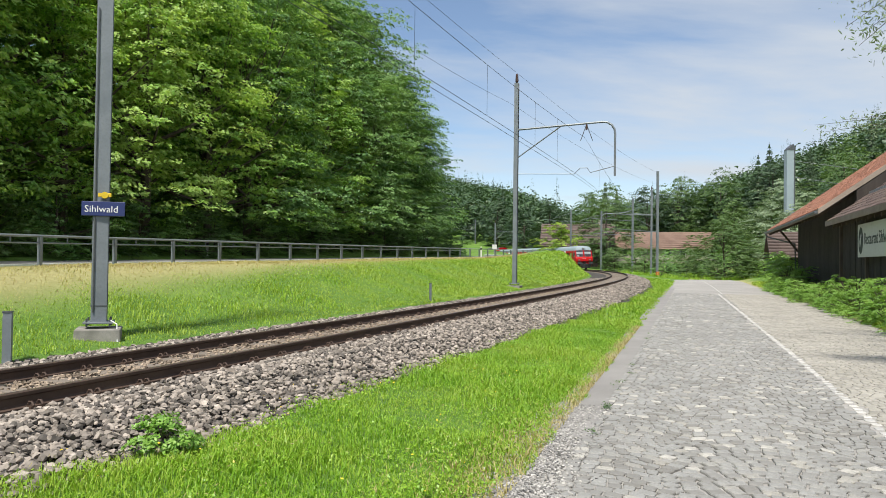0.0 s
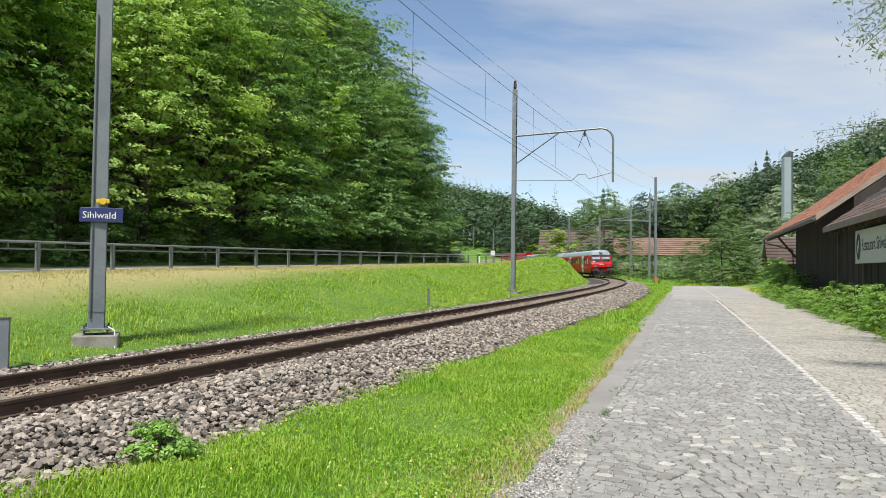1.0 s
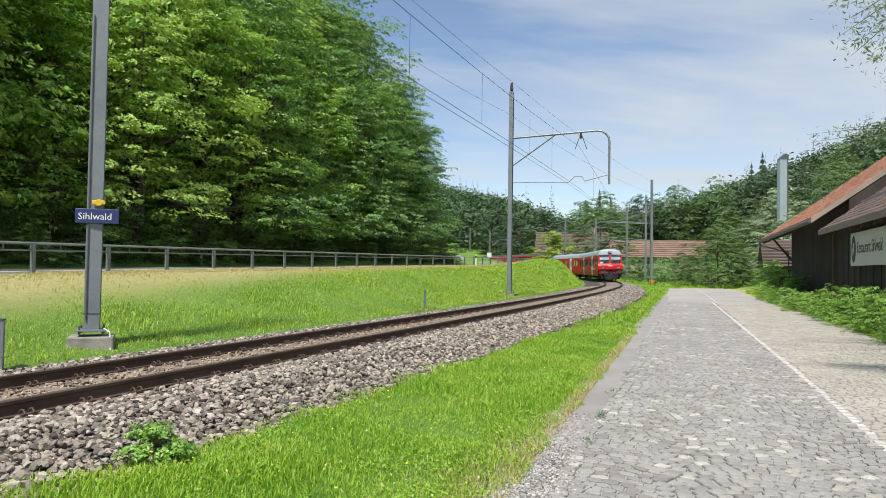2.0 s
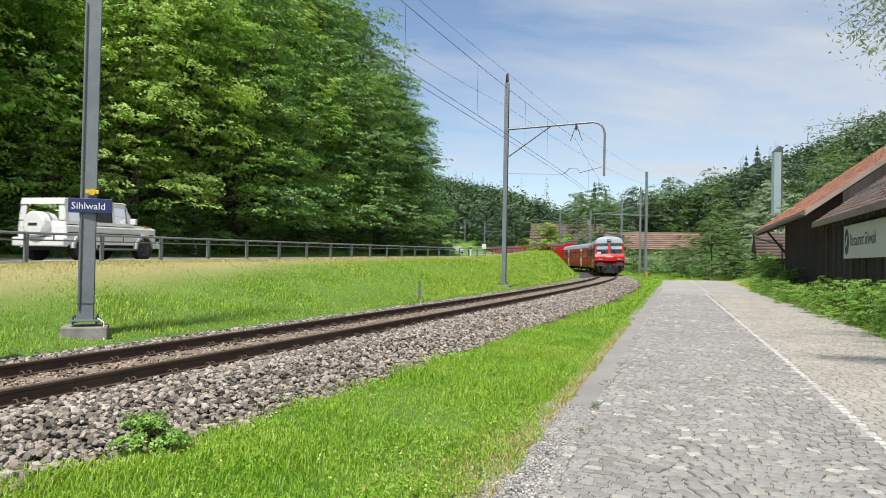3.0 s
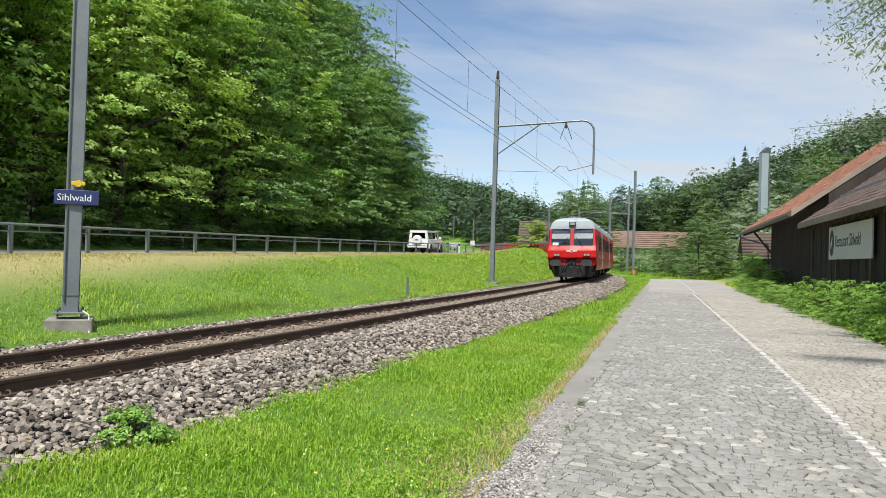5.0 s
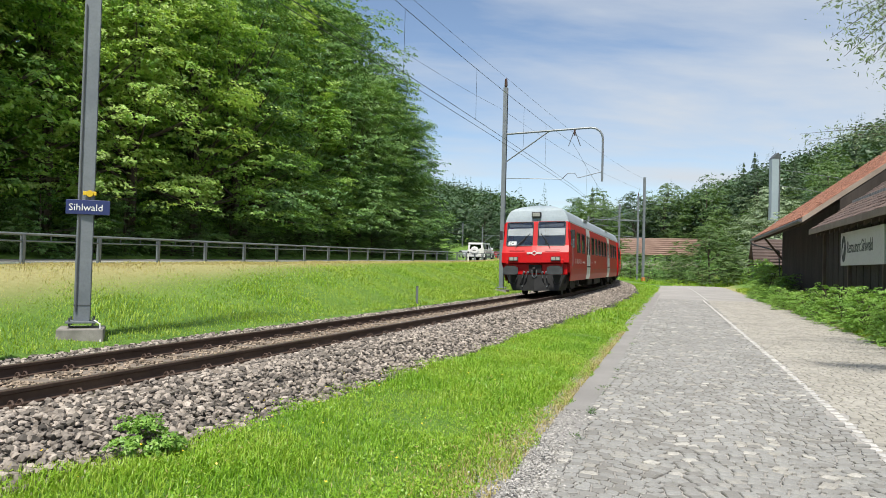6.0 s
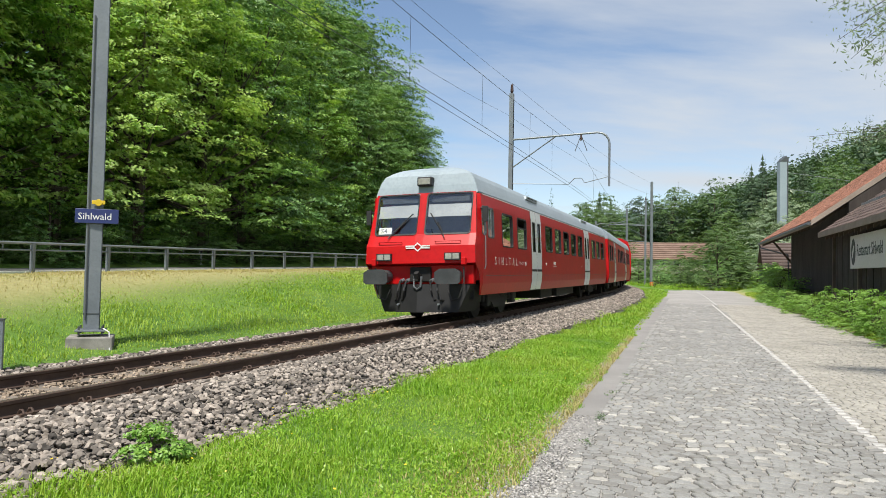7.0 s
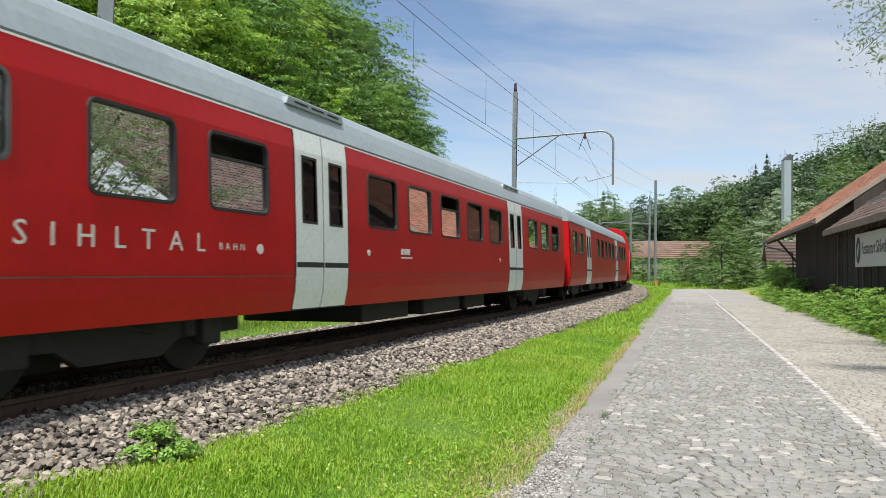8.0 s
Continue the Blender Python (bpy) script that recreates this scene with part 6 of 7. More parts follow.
house("farmhouse", "farmhouse with a brown tiled roof and a chimney behind the trees", 26.0, 140, -12, 6.5, 5.0, 4.2, 4.0, M_tile_dark, M_timber)
house("long_barn", "long low building with a faded orange tiled roof", 42.0, 138, -17, 10.5, 5.0, 3.0, 2.9, M_tile_faded, M_plaster, False)
house("shed", "small shed with a brown tiled roof beyond the barn", 30.2, 60.5, -20, 2.0, 2.6, 2.4, 1.7, M_tile_dark, M_timber, False)


# ---- trees ----
def leaf_cloud(P, N, size, rng, aspect=0.55, droop=0.25):
    """Bent four-sided leaves at P, facing about N."""
    n = len(P)
    up = N / np.linalg.norm(N, axis=1, keepdims=True)
    rnd = rng.normal(size=(n, 3))
    a = np.cross(up, rnd); a /= np.linalg.norm(a, axis=1, keepdims=True)
    b = np.cross(up, a)
    L = (size * rng.uniform(0.6, 1.4, n))[:, None]
    V = np.empty((n, 4, 3))
    V[:, 0] = P - a * L * 0.5
    V[:, 1] = P + b * L * aspect * 0.5 - up * L * droop * 0.3
    V[:, 2] = P + a * L * 0.55 - up * L * droop
    V[:, 3] = P - b * L * aspect * 0.5 - up * L * droop * 0.3
    return V.reshape(-1, 3), np.arange(4 * n).reshape(n, 4)


def broadleaf(name, seed, height, radius, leaves, size, mat, base=0.12, spread=1.0, blobs=70, flat=0.6, spray=None, cone=0.0):
    """Trunk with limbs; crown of many separate leaf sprays with gaps. Returns two meshes."""
    rng = np.random.default_rng(seed)
    spray = spray or 0.085 * radius
    zc, hz_ = height * (0.5 + base / 2), height * (0.5 - base / 2)
    cen = []
    while len(cen) < blobs:
        v = rng.normal(size=3); v /= np.linalg.norm(v)
        r = rng.uniform(0.45, 1.0) ** 0.6
        taper = 1.0 - 0.35 * max(0, v[2]) ** 2
        lump = 1 + 0.22 * math.sin(3 * math.atan2(v[1], v[0]) + seed) + rng.uniform(-0.1, 0.12)
        if cone:      # lower limbs reach out farther than the top
            hh, a = rng.uniform(0.03, 1.0), rng.uniform(0, 2 * math.pi)
            q = radius * rng.uniform(0.35, 1.0) ** 0.5 * (1.12 - cone * hh ** 1.6) * (1 + 0.16 * math.sin(3 * a + seed))
            cen.append((q * math.cos(a), q * math.sin(a), height * (base + 0.04 + (0.92 - base) * hh)))
            continue
        cen.append((v[0] * radius * r * taper * lump * spread, v[1] * radius * r * taper * lump * spread, zc + v[2] * hz_ * r))
    cen = np.array(cen)
    rad = radius * rng.uniform(0.16, 0.34, blobs)
    # flat drooping sprays on the outside of each clump, leaves fanned over each spray
    per = 26
    ns_ = max(blobs, leaves // per)
    which = rng.choice(blobs, ns_, p=rad ** 2 / np.sum(rad ** 2))
    d = rng.normal(size=(ns_, 3)); d /= np.linalg.norm(d, axis=1, keepdims=True)
    C = cen[which] + d * (rad[which] * rng.uniform(0.45, 1.0, ns_) ** 0.5)[:, None] * np.array([1.15, 1.15, flat])
    out = C * np.array([1, 1, 0]) + d * radius * 0.35 * np.array([1, 1, 0]) + 1e-3
    out /= np.linalg.norm(out, axis=1, keepdims=True)
    ln = spray * rng.uniform(0.6, 1.4, ns_)
    k = np.repeat(np.arange(ns_), per)
    a = rng.uniform(-0.6, 1.0, len(k)); b = rng.normal(0, 0.33, len(k)) * (1.15 - np.abs(a))
    o, tside = out[k], np.stack([-out[k][:, 1], out[k][:, 0], np.zeros(len(k))], -1)
    P = C[k] + o * (a * ln[k])[:, None] + tside * (b * ln[k])[:, None]
    P[:, 2] += ln[k] * (rng.normal(0, 0.07, len(k)) - 0.28 * np.maximum(a, 0) ** 2 - 0.2 * np.abs(b))
    N = np.array([0, 0, 0.85]) + o * 0.4 + d[k] * 0.2 + rng.normal(size=(len(k), 3)) * 0.3
    V, F = leaf_cloud(P, N, size, rng)
    crown = fast_mesh("crown", V, F, mat)
    bm = bmesh.new()
    add_tube(bm, [(0, 0, -0.5), (0.05, 0, height * 0.2), (-0.1, 0.1, height * 0.5), (0.05, 0, height * 0.82)], [height * 0.018, height * 0.015, height * 0.01, 0.03], 8)
    for c in cen[:: max(1, blobs // 22)]:
        z0 = min(max(height * 0.12, c[2] * 0.6), height * 0.7)
        add_tube(bm, [(0, 0, z0), tuple(np.array([c[0] * 0.5, c[1] * 0.5, z0 * 0.45 + c[2] * 0.5])), tuple(c)], [height * 0.006, height * 0.004, 0.015], 5)
    return to_mesh("trunk", bm, M_bark), crown


def conifer(seed, height, radius, leaves, size):
    rng = np.random.default_rng(seed)
    q = rng.uniform(0.05, 1, leaves) ** 0.75
    tier = np.floor(q * 15) / 15
    z = height * (0.06 + 0.94 * (0.3 * tier + 0.7 * q))
    ang = rng.uniform(0, 2 * np.pi, leaves)
    r = radius * (1.02 - q) * rng.uniform(0.05, 1, leaves) ** 0.6 * (0.75 + 0.3 * np.sin(5 * ang + tier * 57))
    P = np.stack([np.cos(ang) * r, np.sin(ang) * r, z - 0.25 * r], -1)
    N = np.stack([np.cos(ang) * 0.9, np.sin(ang) * 0.9, 0.6 * np.ones(leaves)], -1) + rng.normal(size=(leaves, 3)) * 0.45
    V, F = leaf_cloud(P, N, size * (1.2 - q), rng, 0.4, 0.3)
    return to_mesh("trunk", tube([(0, 0, -0.5), (0, 0, height)], [height * 0.016, 0.02], 7), M_bark), fast_mesh("crown", V, F, M_needle)


def tree(name, meshes, x, y, rz, scale, label, category="tree", group="", z=None):
    z = gz(x, y) if z is None else z
    t = thing(name, label, category, group, pose(x, y, z - 0.1, 0, 0, rz) @ Matrix.Scale(scale, 4))
    part("trunk", meshes[0], M_bark, t)
    part("crown", meshes[1], None, t)
    return t


BEECH = [broadleaf("beech", 11 + i, 17, 5.2, 34000, 0.20, M_leaf_dark if i < 2 else M_leaf_light, 0.02, 1.0, 105, 0.55, 0.75, 0.7) for i in range(4)]
UNDER = [broadleaf("shrub", 41 + i, 5.0, 2.8, 9000, 0.17, (M_leaf_mid, M_leaf_dark)[i % 2], -0.2, 1.1, 55, 0.7, 0.5) for i in range(2)]
WOOD = [broadleaf("far_tree", 61 + i, 14, 4.8, 16000, 0.26, (M_leaf_mid, M_leaf_mid, M_farwood)[i], -0.05, 1.0, 90, 0.8, 0.95) for i in range(3)]
FIR = [conifer(71 + i, 20, 4.6, 9000, 0.62) for i in range(2)]

rng0 = random.Random(5)
GROUP = "trees of the wooded slope"
# the wood's edge, following the upper road
ROW_LABEL = ("tall leafy beech at the edge of the wood", "broad dark green beech in the wooded slope", "high beech crown rising behind the front row")
w_ = -12.0
i = 0
while w_ < 53:
    for row, (l_, sc) in enumerate(((-12.0, 0.95), (-17.5, 1.3), (-24.0, 1.55))):
        if row == 2 and i % 2:
            continue
        p_ = offset(UPPER, w_ + rng0.uniform(-1.2, 1.2) + row * 2.0, l_ + rng0.uniform(-1.2, 1.2))
        tree("beech_tree", BEECH[(2 + (i + row) % 2) if w_ < 24 else ((i * 3 + row) % 4 if w_ < 40 else (i + row) % 2)], p_.x, p_.y, rng0.uniform(0, 360), sc * rng0.uniform(0.92, 1.14), ROW_LABEL[row], group=GROUP)
    i += 1
    w_ += 4.9
for k, (w_, l_, sc, row) in enumerate(((57.5, -12.3, 0.95, 0), (62.5, -12.6, 0.9, 0), (56.2, -17.2, 1.46, 1), (61.0, -15.8, 1.12, 1), (51.5, -20.0, 1.62, 2))):
    p_ = offset(UPPER, w_, l_)
    tree("beech_tree", BEECH[k % 2], p_.x, p_.y, 90 * k + 20, sc, ROW_LABEL[row], group=GROUP)
w_ = -22.0
i = 0
while w_ < 68:
    p_ = offset(UPPER, w_, -9.6 + rng0.uniform(-0.6, 0.8))
    tree("shrub", UNDER[i % 2], p_.x, p_.y, rng0.uniform(0, 360), rng0.uniform(0.45, 0.75), "low leafy shrub at the foot of the wood", "shrub", "shrubs at the wood's edge")
    i += 1
    w_ += 2.9

# single trees and shrubs behind the line and at the end of the road
MID = [(29, 128, 1.15, 1), (22, 150, 1.0, 2), (17, 155, 0.85, 2), (12, 168, 0.9, 2), (6, 185, 0.8, 2), (0, 195, 0.9, 2), (-8, 200, 1.0, 2), (31, 150, 1.2, 0), (38, 160, 1.35, 1), (46, 162, 1.3, 2), (54, 165, 1.4, 0), (62, 160, 1.35, 1), (70, 152, 1.3, 2), (52, 128, 0.85, 0), (58, 122, 0.95, 1), (64, 118, 1.0, 2), (72, 128, 1.25, 0), (80, 140, 1.4, 1), (88, 128, 1.4, 2), (76, 108, 1.1, 0), (95, 118, 1.3, 1), (-16, 178, 1.0, 2), (-4, 160, 0.7, 2)]
for k, (x, y, sc, v) in enumerate(MID):
    tree("valley_tree", WOOD[v], x, y, k * 77, sc * 0.92, ("dark green tree on the valley floor", "fresh green tree on the valley floor", "dull green tree on the valley floor")[v], group="trees on the valley floor")
for k, (x, y, sc) in enumerate([(34, 152, 1.0), (66, 150, 1.05), (72, 158, 1.15), (76, 148, 1.0), (90, 150, 1.15), (42, 175, 1.0), (14, 178, 0.85)]):
    tree("spruce", FIR[k % 2], x, y, k * 50, sc * 0.9, "dark slender spruce above the broad-leaved trees", group="spruces in the valley")
ybush = broadleaf("yellow_tree", 81, 8.5, 3.6, 10000, 0.25, M_leaf_yellow, 0.0, 1.0, 70, 0.8, 0.7)
tree("lime_tree", ybush, 20.5, 126, 0, 1.0, "round yellow-green young tree by the farmhouse")
rbush = broadleaf("round_tree", 82, 8.2, 4.3, 42000, 0.16, M_leaf_mid, -0.25, 1.0, 220, 1.0, 0.36)
tree("round_tree", rbush, 32.6, 83.0, 10, 0.92, "dense round dark green tree at the end of the road")
willow = broadleaf("silver_willow", 83, 12.0, 4.4, 26000, 0.22, M_leaf_silver, -0.05, 1.0, 95, 0.85, 0.75)
tree("willow_tree", willow, 43.0, 90.0, 0, 1.0, "silvery grey-green willow behind the barn")
v = rp(70.5, 8.7, 0)
tree("willow_tree", willow, v.x, v.y, 60, 0.55, "young silvery willow behind the shed")
tree("willow_tree", willow, 50.5, 95.0, 140, 0.9, "silvery grey-green willow behind the barn")
SHR = [(33.5, 119, 0.9), (37, 117, 0.85), (41, 117, 0.9), (45, 119, 0.95), (49, 121, 0.9), (30, 112, 0.8), (36.2, 80.5, 0.8), (39.2, 77, 0.7), (27.5, 98, 0.75), (31, 101, 0.7), (35, 103, 0.8), (40, 97, 0.8), (25, 105, 0.7), (29, 93, 0.5), (44, 84, 0.9), (34.5, 90, 0.7)]
for k, (x, y, sc) in enumerate(SHR):
    tree("hedge_shrub", UNDER[k % 2], x, y, k * 63, sc, "leafy green shrub beyond the end of the road", "shrub", "shrubs beyond the road")
# weeds and brambles along the barn wall
WEED = [broadleaf("weed", 91 + i, 1.3, 0.75, 6000, 0.055, M_leaf_weed, -0.4, 1.0, 44, 0.9, 0.17) for i in range(2)]
for k in range(46):
    u = 14.5 + k * 0.86
    p = (5.42 if u < 30 else 5.28) + 0.12 * math.sin(k * 1.7) + (0.25 if k % 3 == 0 else 0)
    v = rp(u, p, 0)
    tree("bramble", WEED[k % 2], v.x, v.y, k * 71, (0.95 if u < 30 else 0.72) + 0.15 * math.sin(k * 2.3), "bushy green weeds along the barn wall", "weeds", "weeds along the barn wall")
for k, (u, p, sc) in enumerate(((44, 6.0, 1.3), (47, 6.1, 1.2), (51, 6.2, 1.5), (54, 6.4, 1.7), (57, 6.6, 2.0), (61, 7.0, 2.0))):
    v = rp(u, p, 0)
    tree("bramble", WEED[k % 2], v.x, v.y, k * 40, sc, "tall bushy weeds by the barn corner", "weeds", "weeds along the barn wall")
tree("weed_clump", broadleaf("weed_clump", 95, 0.40, 0.24, 4200, 0.036, M_leaf_weed, -0.5, 1.0, 60, 0.95, 0.085), -2.25, 5.62, 0, 1.0, "small leafy weed at the foot of the ballast", "weed", z=0.12)


# overhanging willow twigs near the camera
def twig(name, root, tips, seed, label):
    rng = np.random.default_rng(seed)
    t = thing(name, label, "branch")
    bm = bmesh.new()
    P, N = [], []
    for tip in tips:
        a, b = Vector(root), Vector(tip)
        mid = (a + b) / 2 + Vector((0, 0, 0.25))
        pts = [a.lerp(mid, k / 4).lerp(mid.lerp(b, k / 4), k / 4) for k in range(5)]
        add_tube(bm, pts, [0.014, 0.011, 0.009, 0.006, 0.003], 5)
        for k in range(230):
            q = rng.uniform(0.2, 1.0)
            c = a.lerp(mid, q).lerp(mid.lerp(b, q), q)
            P.append((c.x + rng.normal(0, 0.11), c.y + rng.normal(0, 0.11), c.z + rng.normal(-0.06, 0.10)))
    P = np.array(P)
    V, F = leaf_cloud(P, rng.normal(size=(len(P), 3)) + np.array([0, -0.4, 0.4]), 0.078, rng, 0.26, 0.2)
    part("twigs", bm, M_bark, t)
    part("leaves", fast_mesh("leaves", V, F, M_leaf_silver), None, t)


twig("willow_branch", (7.6, 9.6, 6.1), [(6.15, 10.3, 5.15), (6.25, 10.2, 4.75), (6.4, 10.1, 4.5), (6.6, 10.0, 4.3), (6.05, 10.4, 5.5), (6.5, 10.2, 5.6), (6.8, 10.0, 4.1), (5.85, 10.4, 5.2), (5.8, 10.5, 5.75), (6.0, 10.3, 4.9), (6.3, 10.0, 5.3), (6.6, 10.3, 5.0)], 7, "overhanging willow branch with narrow grey-green leaves")
twig("willow_branch", (10.2, 10.8, 7.2), [(7.7, 11.9, 6.2), (8.0, 12.2, 5.6), (8.4, 12.0, 5.2), (8.9, 12.6, 5.0), (8.2, 11.2, 6.6), (9.2, 12.0, 5.9), (9.4, 11.4, 5.3), (7.9, 12.8, 6.6), (8.8, 13.2, 6.3), (9.6, 12.9, 5.6)], 9, "overhanging willow branch shading the road edge")
twig("willow_branch", (11.5, 14.6, 4.7), [(8.0, 15.4, 4.75), (8.2, 15.4, 4.6), (8.5, 15.3, 4.85), (8.9, 15.2, 4.6), (9.3, 15.0, 4.9), (9.6, 15.0, 4.5)], 8, "slender willow twig reaching over the barn roof")


tree("willow_tree", broadleaf("near_willow", 84, 10.5, 3.5, 22000, 0.11, M_leaf_silver, 0.30, 1.0, 80, 0.8), 12.6, 11.4, 30, 1.0, "silvery willow overhanging the road beside the barn")


# ---- distant wooded slopes ----
def far_woods(name, n, seed, mat, label, kind_fir):
    rng = np.random.default_rng(seed)
    k = 210 if kind_fir else 150
    if kind_fir:
        q = rng.uniform(0, 1, (n, k)); tier = np.floor(q * 13) / 13
        rad = 3.7 * (1.02 - q) * rng.uniform(0.0, 1, (n, k)) ** 0.6 * (0.85 + 0.2 * np.sin(tier * 31 + np.arange(n)[:, None]))
        th = rng.uniform(0, 2 * np.pi, (n, k))
        base = np.stack([np.cos(th) * rad, np.sin(th) * rad, 16 * (0.05 + 0.95 * (0.2 * tier + 0.8 * q)) - rad * 0.35], -1)
    else:
        d = rng.normal(size=(n, k, 3)); d /= np.linalg.norm(d, axis=2, keepdims=True)
        lump = 1 + 0.3 * np.sin(d[..., :1] * 5 + rng.uniform(0, 6, (n, 1, 1))) * np.cos(d[..., 1:2] * 4)
        base = d * np.array([4.2, 4.2, 5.6]) * lump * rng.uniform(0.75, 1.0, (n, k, 1)) + np.array([0, 0, 6.5])
    az = np.radians(rng.uniform(-14, 42, n)); 
    rr = np.interp(np.degrees(az), RIDGE_AZ, RIDGE_R)
    r = 172 + (rr + 14 - 172) * rng.uniform(0, 1, n) ** 0.85
    X, Y = r * np.sin(az), r * np.cos(az)
    Z = ground_z(X, Y)
    sc = rng.uniform(0.7, 1.25, n)
    P = base * sc[:, None, None] + np.stack([X, Y, Z], -1)[:, None, :]
    N = base * (np.array([1.5, 1.5, 0.2]) if kind_fir else 1.0) - np.array([0, 0, 0.0 if kind_fir else 5.0]) + rng.normal(size=base.shape) * 2.0 + np.array([0, 0, 3.0])
    V, F = leaf_cloud(P.reshape(-1, 3), N.reshape(-1, 3), 1.05 if not kind_fir else (1.25 * (1.12 - q)).ravel(), rng, 0.7, 0.3)
    tagged(new(name, fast_mesh(name, V, F, mat)), label, "far woods", kind="stuff")


far_woods("far_woods", 2200, 21, M_farwood, "broad-leaved woods covering the far valley sides", False)
far_woods("far_conifers", 300, 22, M_needle, "dark conifers scattered through the far woods", True)


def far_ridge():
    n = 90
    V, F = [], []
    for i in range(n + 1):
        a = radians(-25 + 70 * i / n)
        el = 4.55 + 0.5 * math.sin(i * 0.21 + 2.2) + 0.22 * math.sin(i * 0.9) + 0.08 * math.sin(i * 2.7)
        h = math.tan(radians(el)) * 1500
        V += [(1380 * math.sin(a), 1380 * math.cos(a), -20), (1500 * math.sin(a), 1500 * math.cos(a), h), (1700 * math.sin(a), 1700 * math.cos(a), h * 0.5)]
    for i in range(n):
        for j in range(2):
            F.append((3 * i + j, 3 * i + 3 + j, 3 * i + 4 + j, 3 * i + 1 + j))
    tagged(new("backdrop_ridge", fast_mesh("backdrop_ridge", V, F, M_haze)), "distant wooded ridge with blue-green haze painted into its colour", "hill", kind="structure")


far_ridge()


# ---- grass ----
def grass(name, n, region, hgt, mat, label, seed, width=0.010):
    rng = np.random.default_rng(seed)
    X, Y, H_ = region(n, rng)
    n = len(X)
    Z = np.maximum(ground_z(X, Y), 0.0) - 0.01
    a = rng.uniform(0, 2 * np.pi, n)
    lean = rng.uniform(0.15, 0.95, n)
    h = hgt * H_ * rng.uniform(0.45, 1.3, n) * (0.8 + 0.35 * np.sin(X * 0.9 + 2 * np.sin(Y * 0.5)) * np.sin(Y * 1.1 + X * 0.4))
    w = width * rng.uniform(0.7, 1.5, n) * np.maximum(1, np.hypot(X, Y) / 13)
    dx, dy = np.cos(a), np.sin(a)
    V = np.empty((n, 5, 3))
    P = np.stack([X, Y, Z], -1)
    side = np.stack([-dy * w, dx * w, np.zeros(n)], -1)
    m1 = P + np.stack([dx * h * lean * 0.3, dy * h * lean * 0.3, h * 0.55], -1)
    V[:, 0], V[:, 1], V[:, 2], V[:, 3] = P - side, P + side, m1 + side * 0.8, m1 - side * 0.8
    V[:, 4] = P + np.stack([dx * h * lean, dy * h * lean, h * (1 - 0.3 * lean)], -1)
    i5 = 5 * np.arange(n)[:, None]
    F = np.concatenate([i5 + np.array([[0, 1, 2]]), i5 + np.array([[0, 2, 3]]), i5 + np.array([[3, 2, 4]])])
    tagged(new(name, fast_mesh(name, V.reshape(-1, 3), F, mat)), label, "grass", kind="stuff")


def verge(u0, u1, bias):
    """Between the ballast toe and the paved edge."""
    def f(n, rng):
        u = u0 + (u1 - u0) * rng.uniform(0, 1, n) ** bias
        p = -1.22 + 0.05 * np.sin(u * 2.3) + 0.05 * np.sin(u * 5.7 + 1) - np.abs(rng.normal(0, 0.06, n)) - rng.uniform(0, 1, n) ** 1.2 * 4.5
        X, Y = u * RS + p * RC, u * RC - p * RS
        s_, l_ = nearest(TRACK, X, Y, 2)
        lim = 2.08 + 0.16 * np.sin(X * 2.1 + Y) + rng.normal(0, 0.05, len(X)) - 0.012 * np.clip(s_ - 8, 0, 30)
        k = (l_ > lim) & (Y > 1.5)
        X, Y, p, l_ = X[k], Y[k], p[k], l_[k]
        clump = 0.75 + 0.35 * np.sin(X * 2.7 + 1.3 * np.sin(Y * 1.9)) * np.cos(Y * 2.2)
        return X, Y, (0.5 + 0.5 * smooth(-1.25, -1.9, p)) * clump
    return f


def meadow(l0, l1, s0, s1, bias):
    def f(n, rng):
        s_ = s0 + (s1 - s0) * rng.uniform(0, 1, n) ** bias
        l_ = rng.uniform(l0, l1, n)
        X, Y, Hh = (np.interp(s_, TRACK[0], TRACK[i_]) for i_ in (1, 2, 3))
        X, Y = X + l_ * np.cos(Hh), Y + l_ * np.sin(Hh)
        w, m = nearest(UPPER, X, Y, 2)
        k = m > 0.15
        X, Y = X[k], Y[k]
        return X, Y, (0.8 + 0.3 * np.sin(X * 1.3 + Y * 0.7) * np.cos(Y * 0.9)) * (0.06 + 0.94 * smooth(2.2, 5.4, m[k]))
    return f


def dry_edge(n, rng):
    u = 3.4 + 16 * rng.uniform(0, 1, n) ** 2.0
    p = -1.20 - np.abs(rng.normal(0, 0.10 + 0.28 * smooth(9, 5, u), n))
    return u * RS + p * RC, u * RC - p * RS, rng.uniform(0.4, 1.0, n)


grass("grass_verge", 190000, verge(3, 22, 1.5), 0.13, M_grass, "lush green roadside grass", 31, 0.0038)
grass("grass_verge", 30000, verge(18, 75, 1.2), 0.19, M_grass, "lush green roadside grass", 32, 0.006)
grass("grass_meadow", 150000, meadow(-13.5, -2.98, -2, 55, 1.25), 0.15, M_grass, "green meadow grass on the bank below the road", 33, 0.006)
grass("grass_meadow", 30000, meadow(-12, -3.0, 50, 110, 1.0), 0.24, M_grass, "green meadow grass on the far bank", 34, 0.006)
grass("grass_dry_edge", 9500, dry_edge, 0.10, M_drygrass, "trodden straw-coloured grass along the pavement edge", 35, 0.004)


def dry_terrace(n, rng):
    w = -8 + 62 * rng.uniform(0, 1, n) ** 1.1
    m = 0.1 + np.abs(rng.normal(0, 1.7, n))
    X, Y, Hh = (np.interp(w, UPPER[0], UPPER[i_]) for i_ in (1, 2, 3))
    k = m < 4.3
    return (X + m * np.cos(Hh))[k], (Y + m * np.sin(Hh))[k], rng.uniform(0.5, 1.0, n)[k]


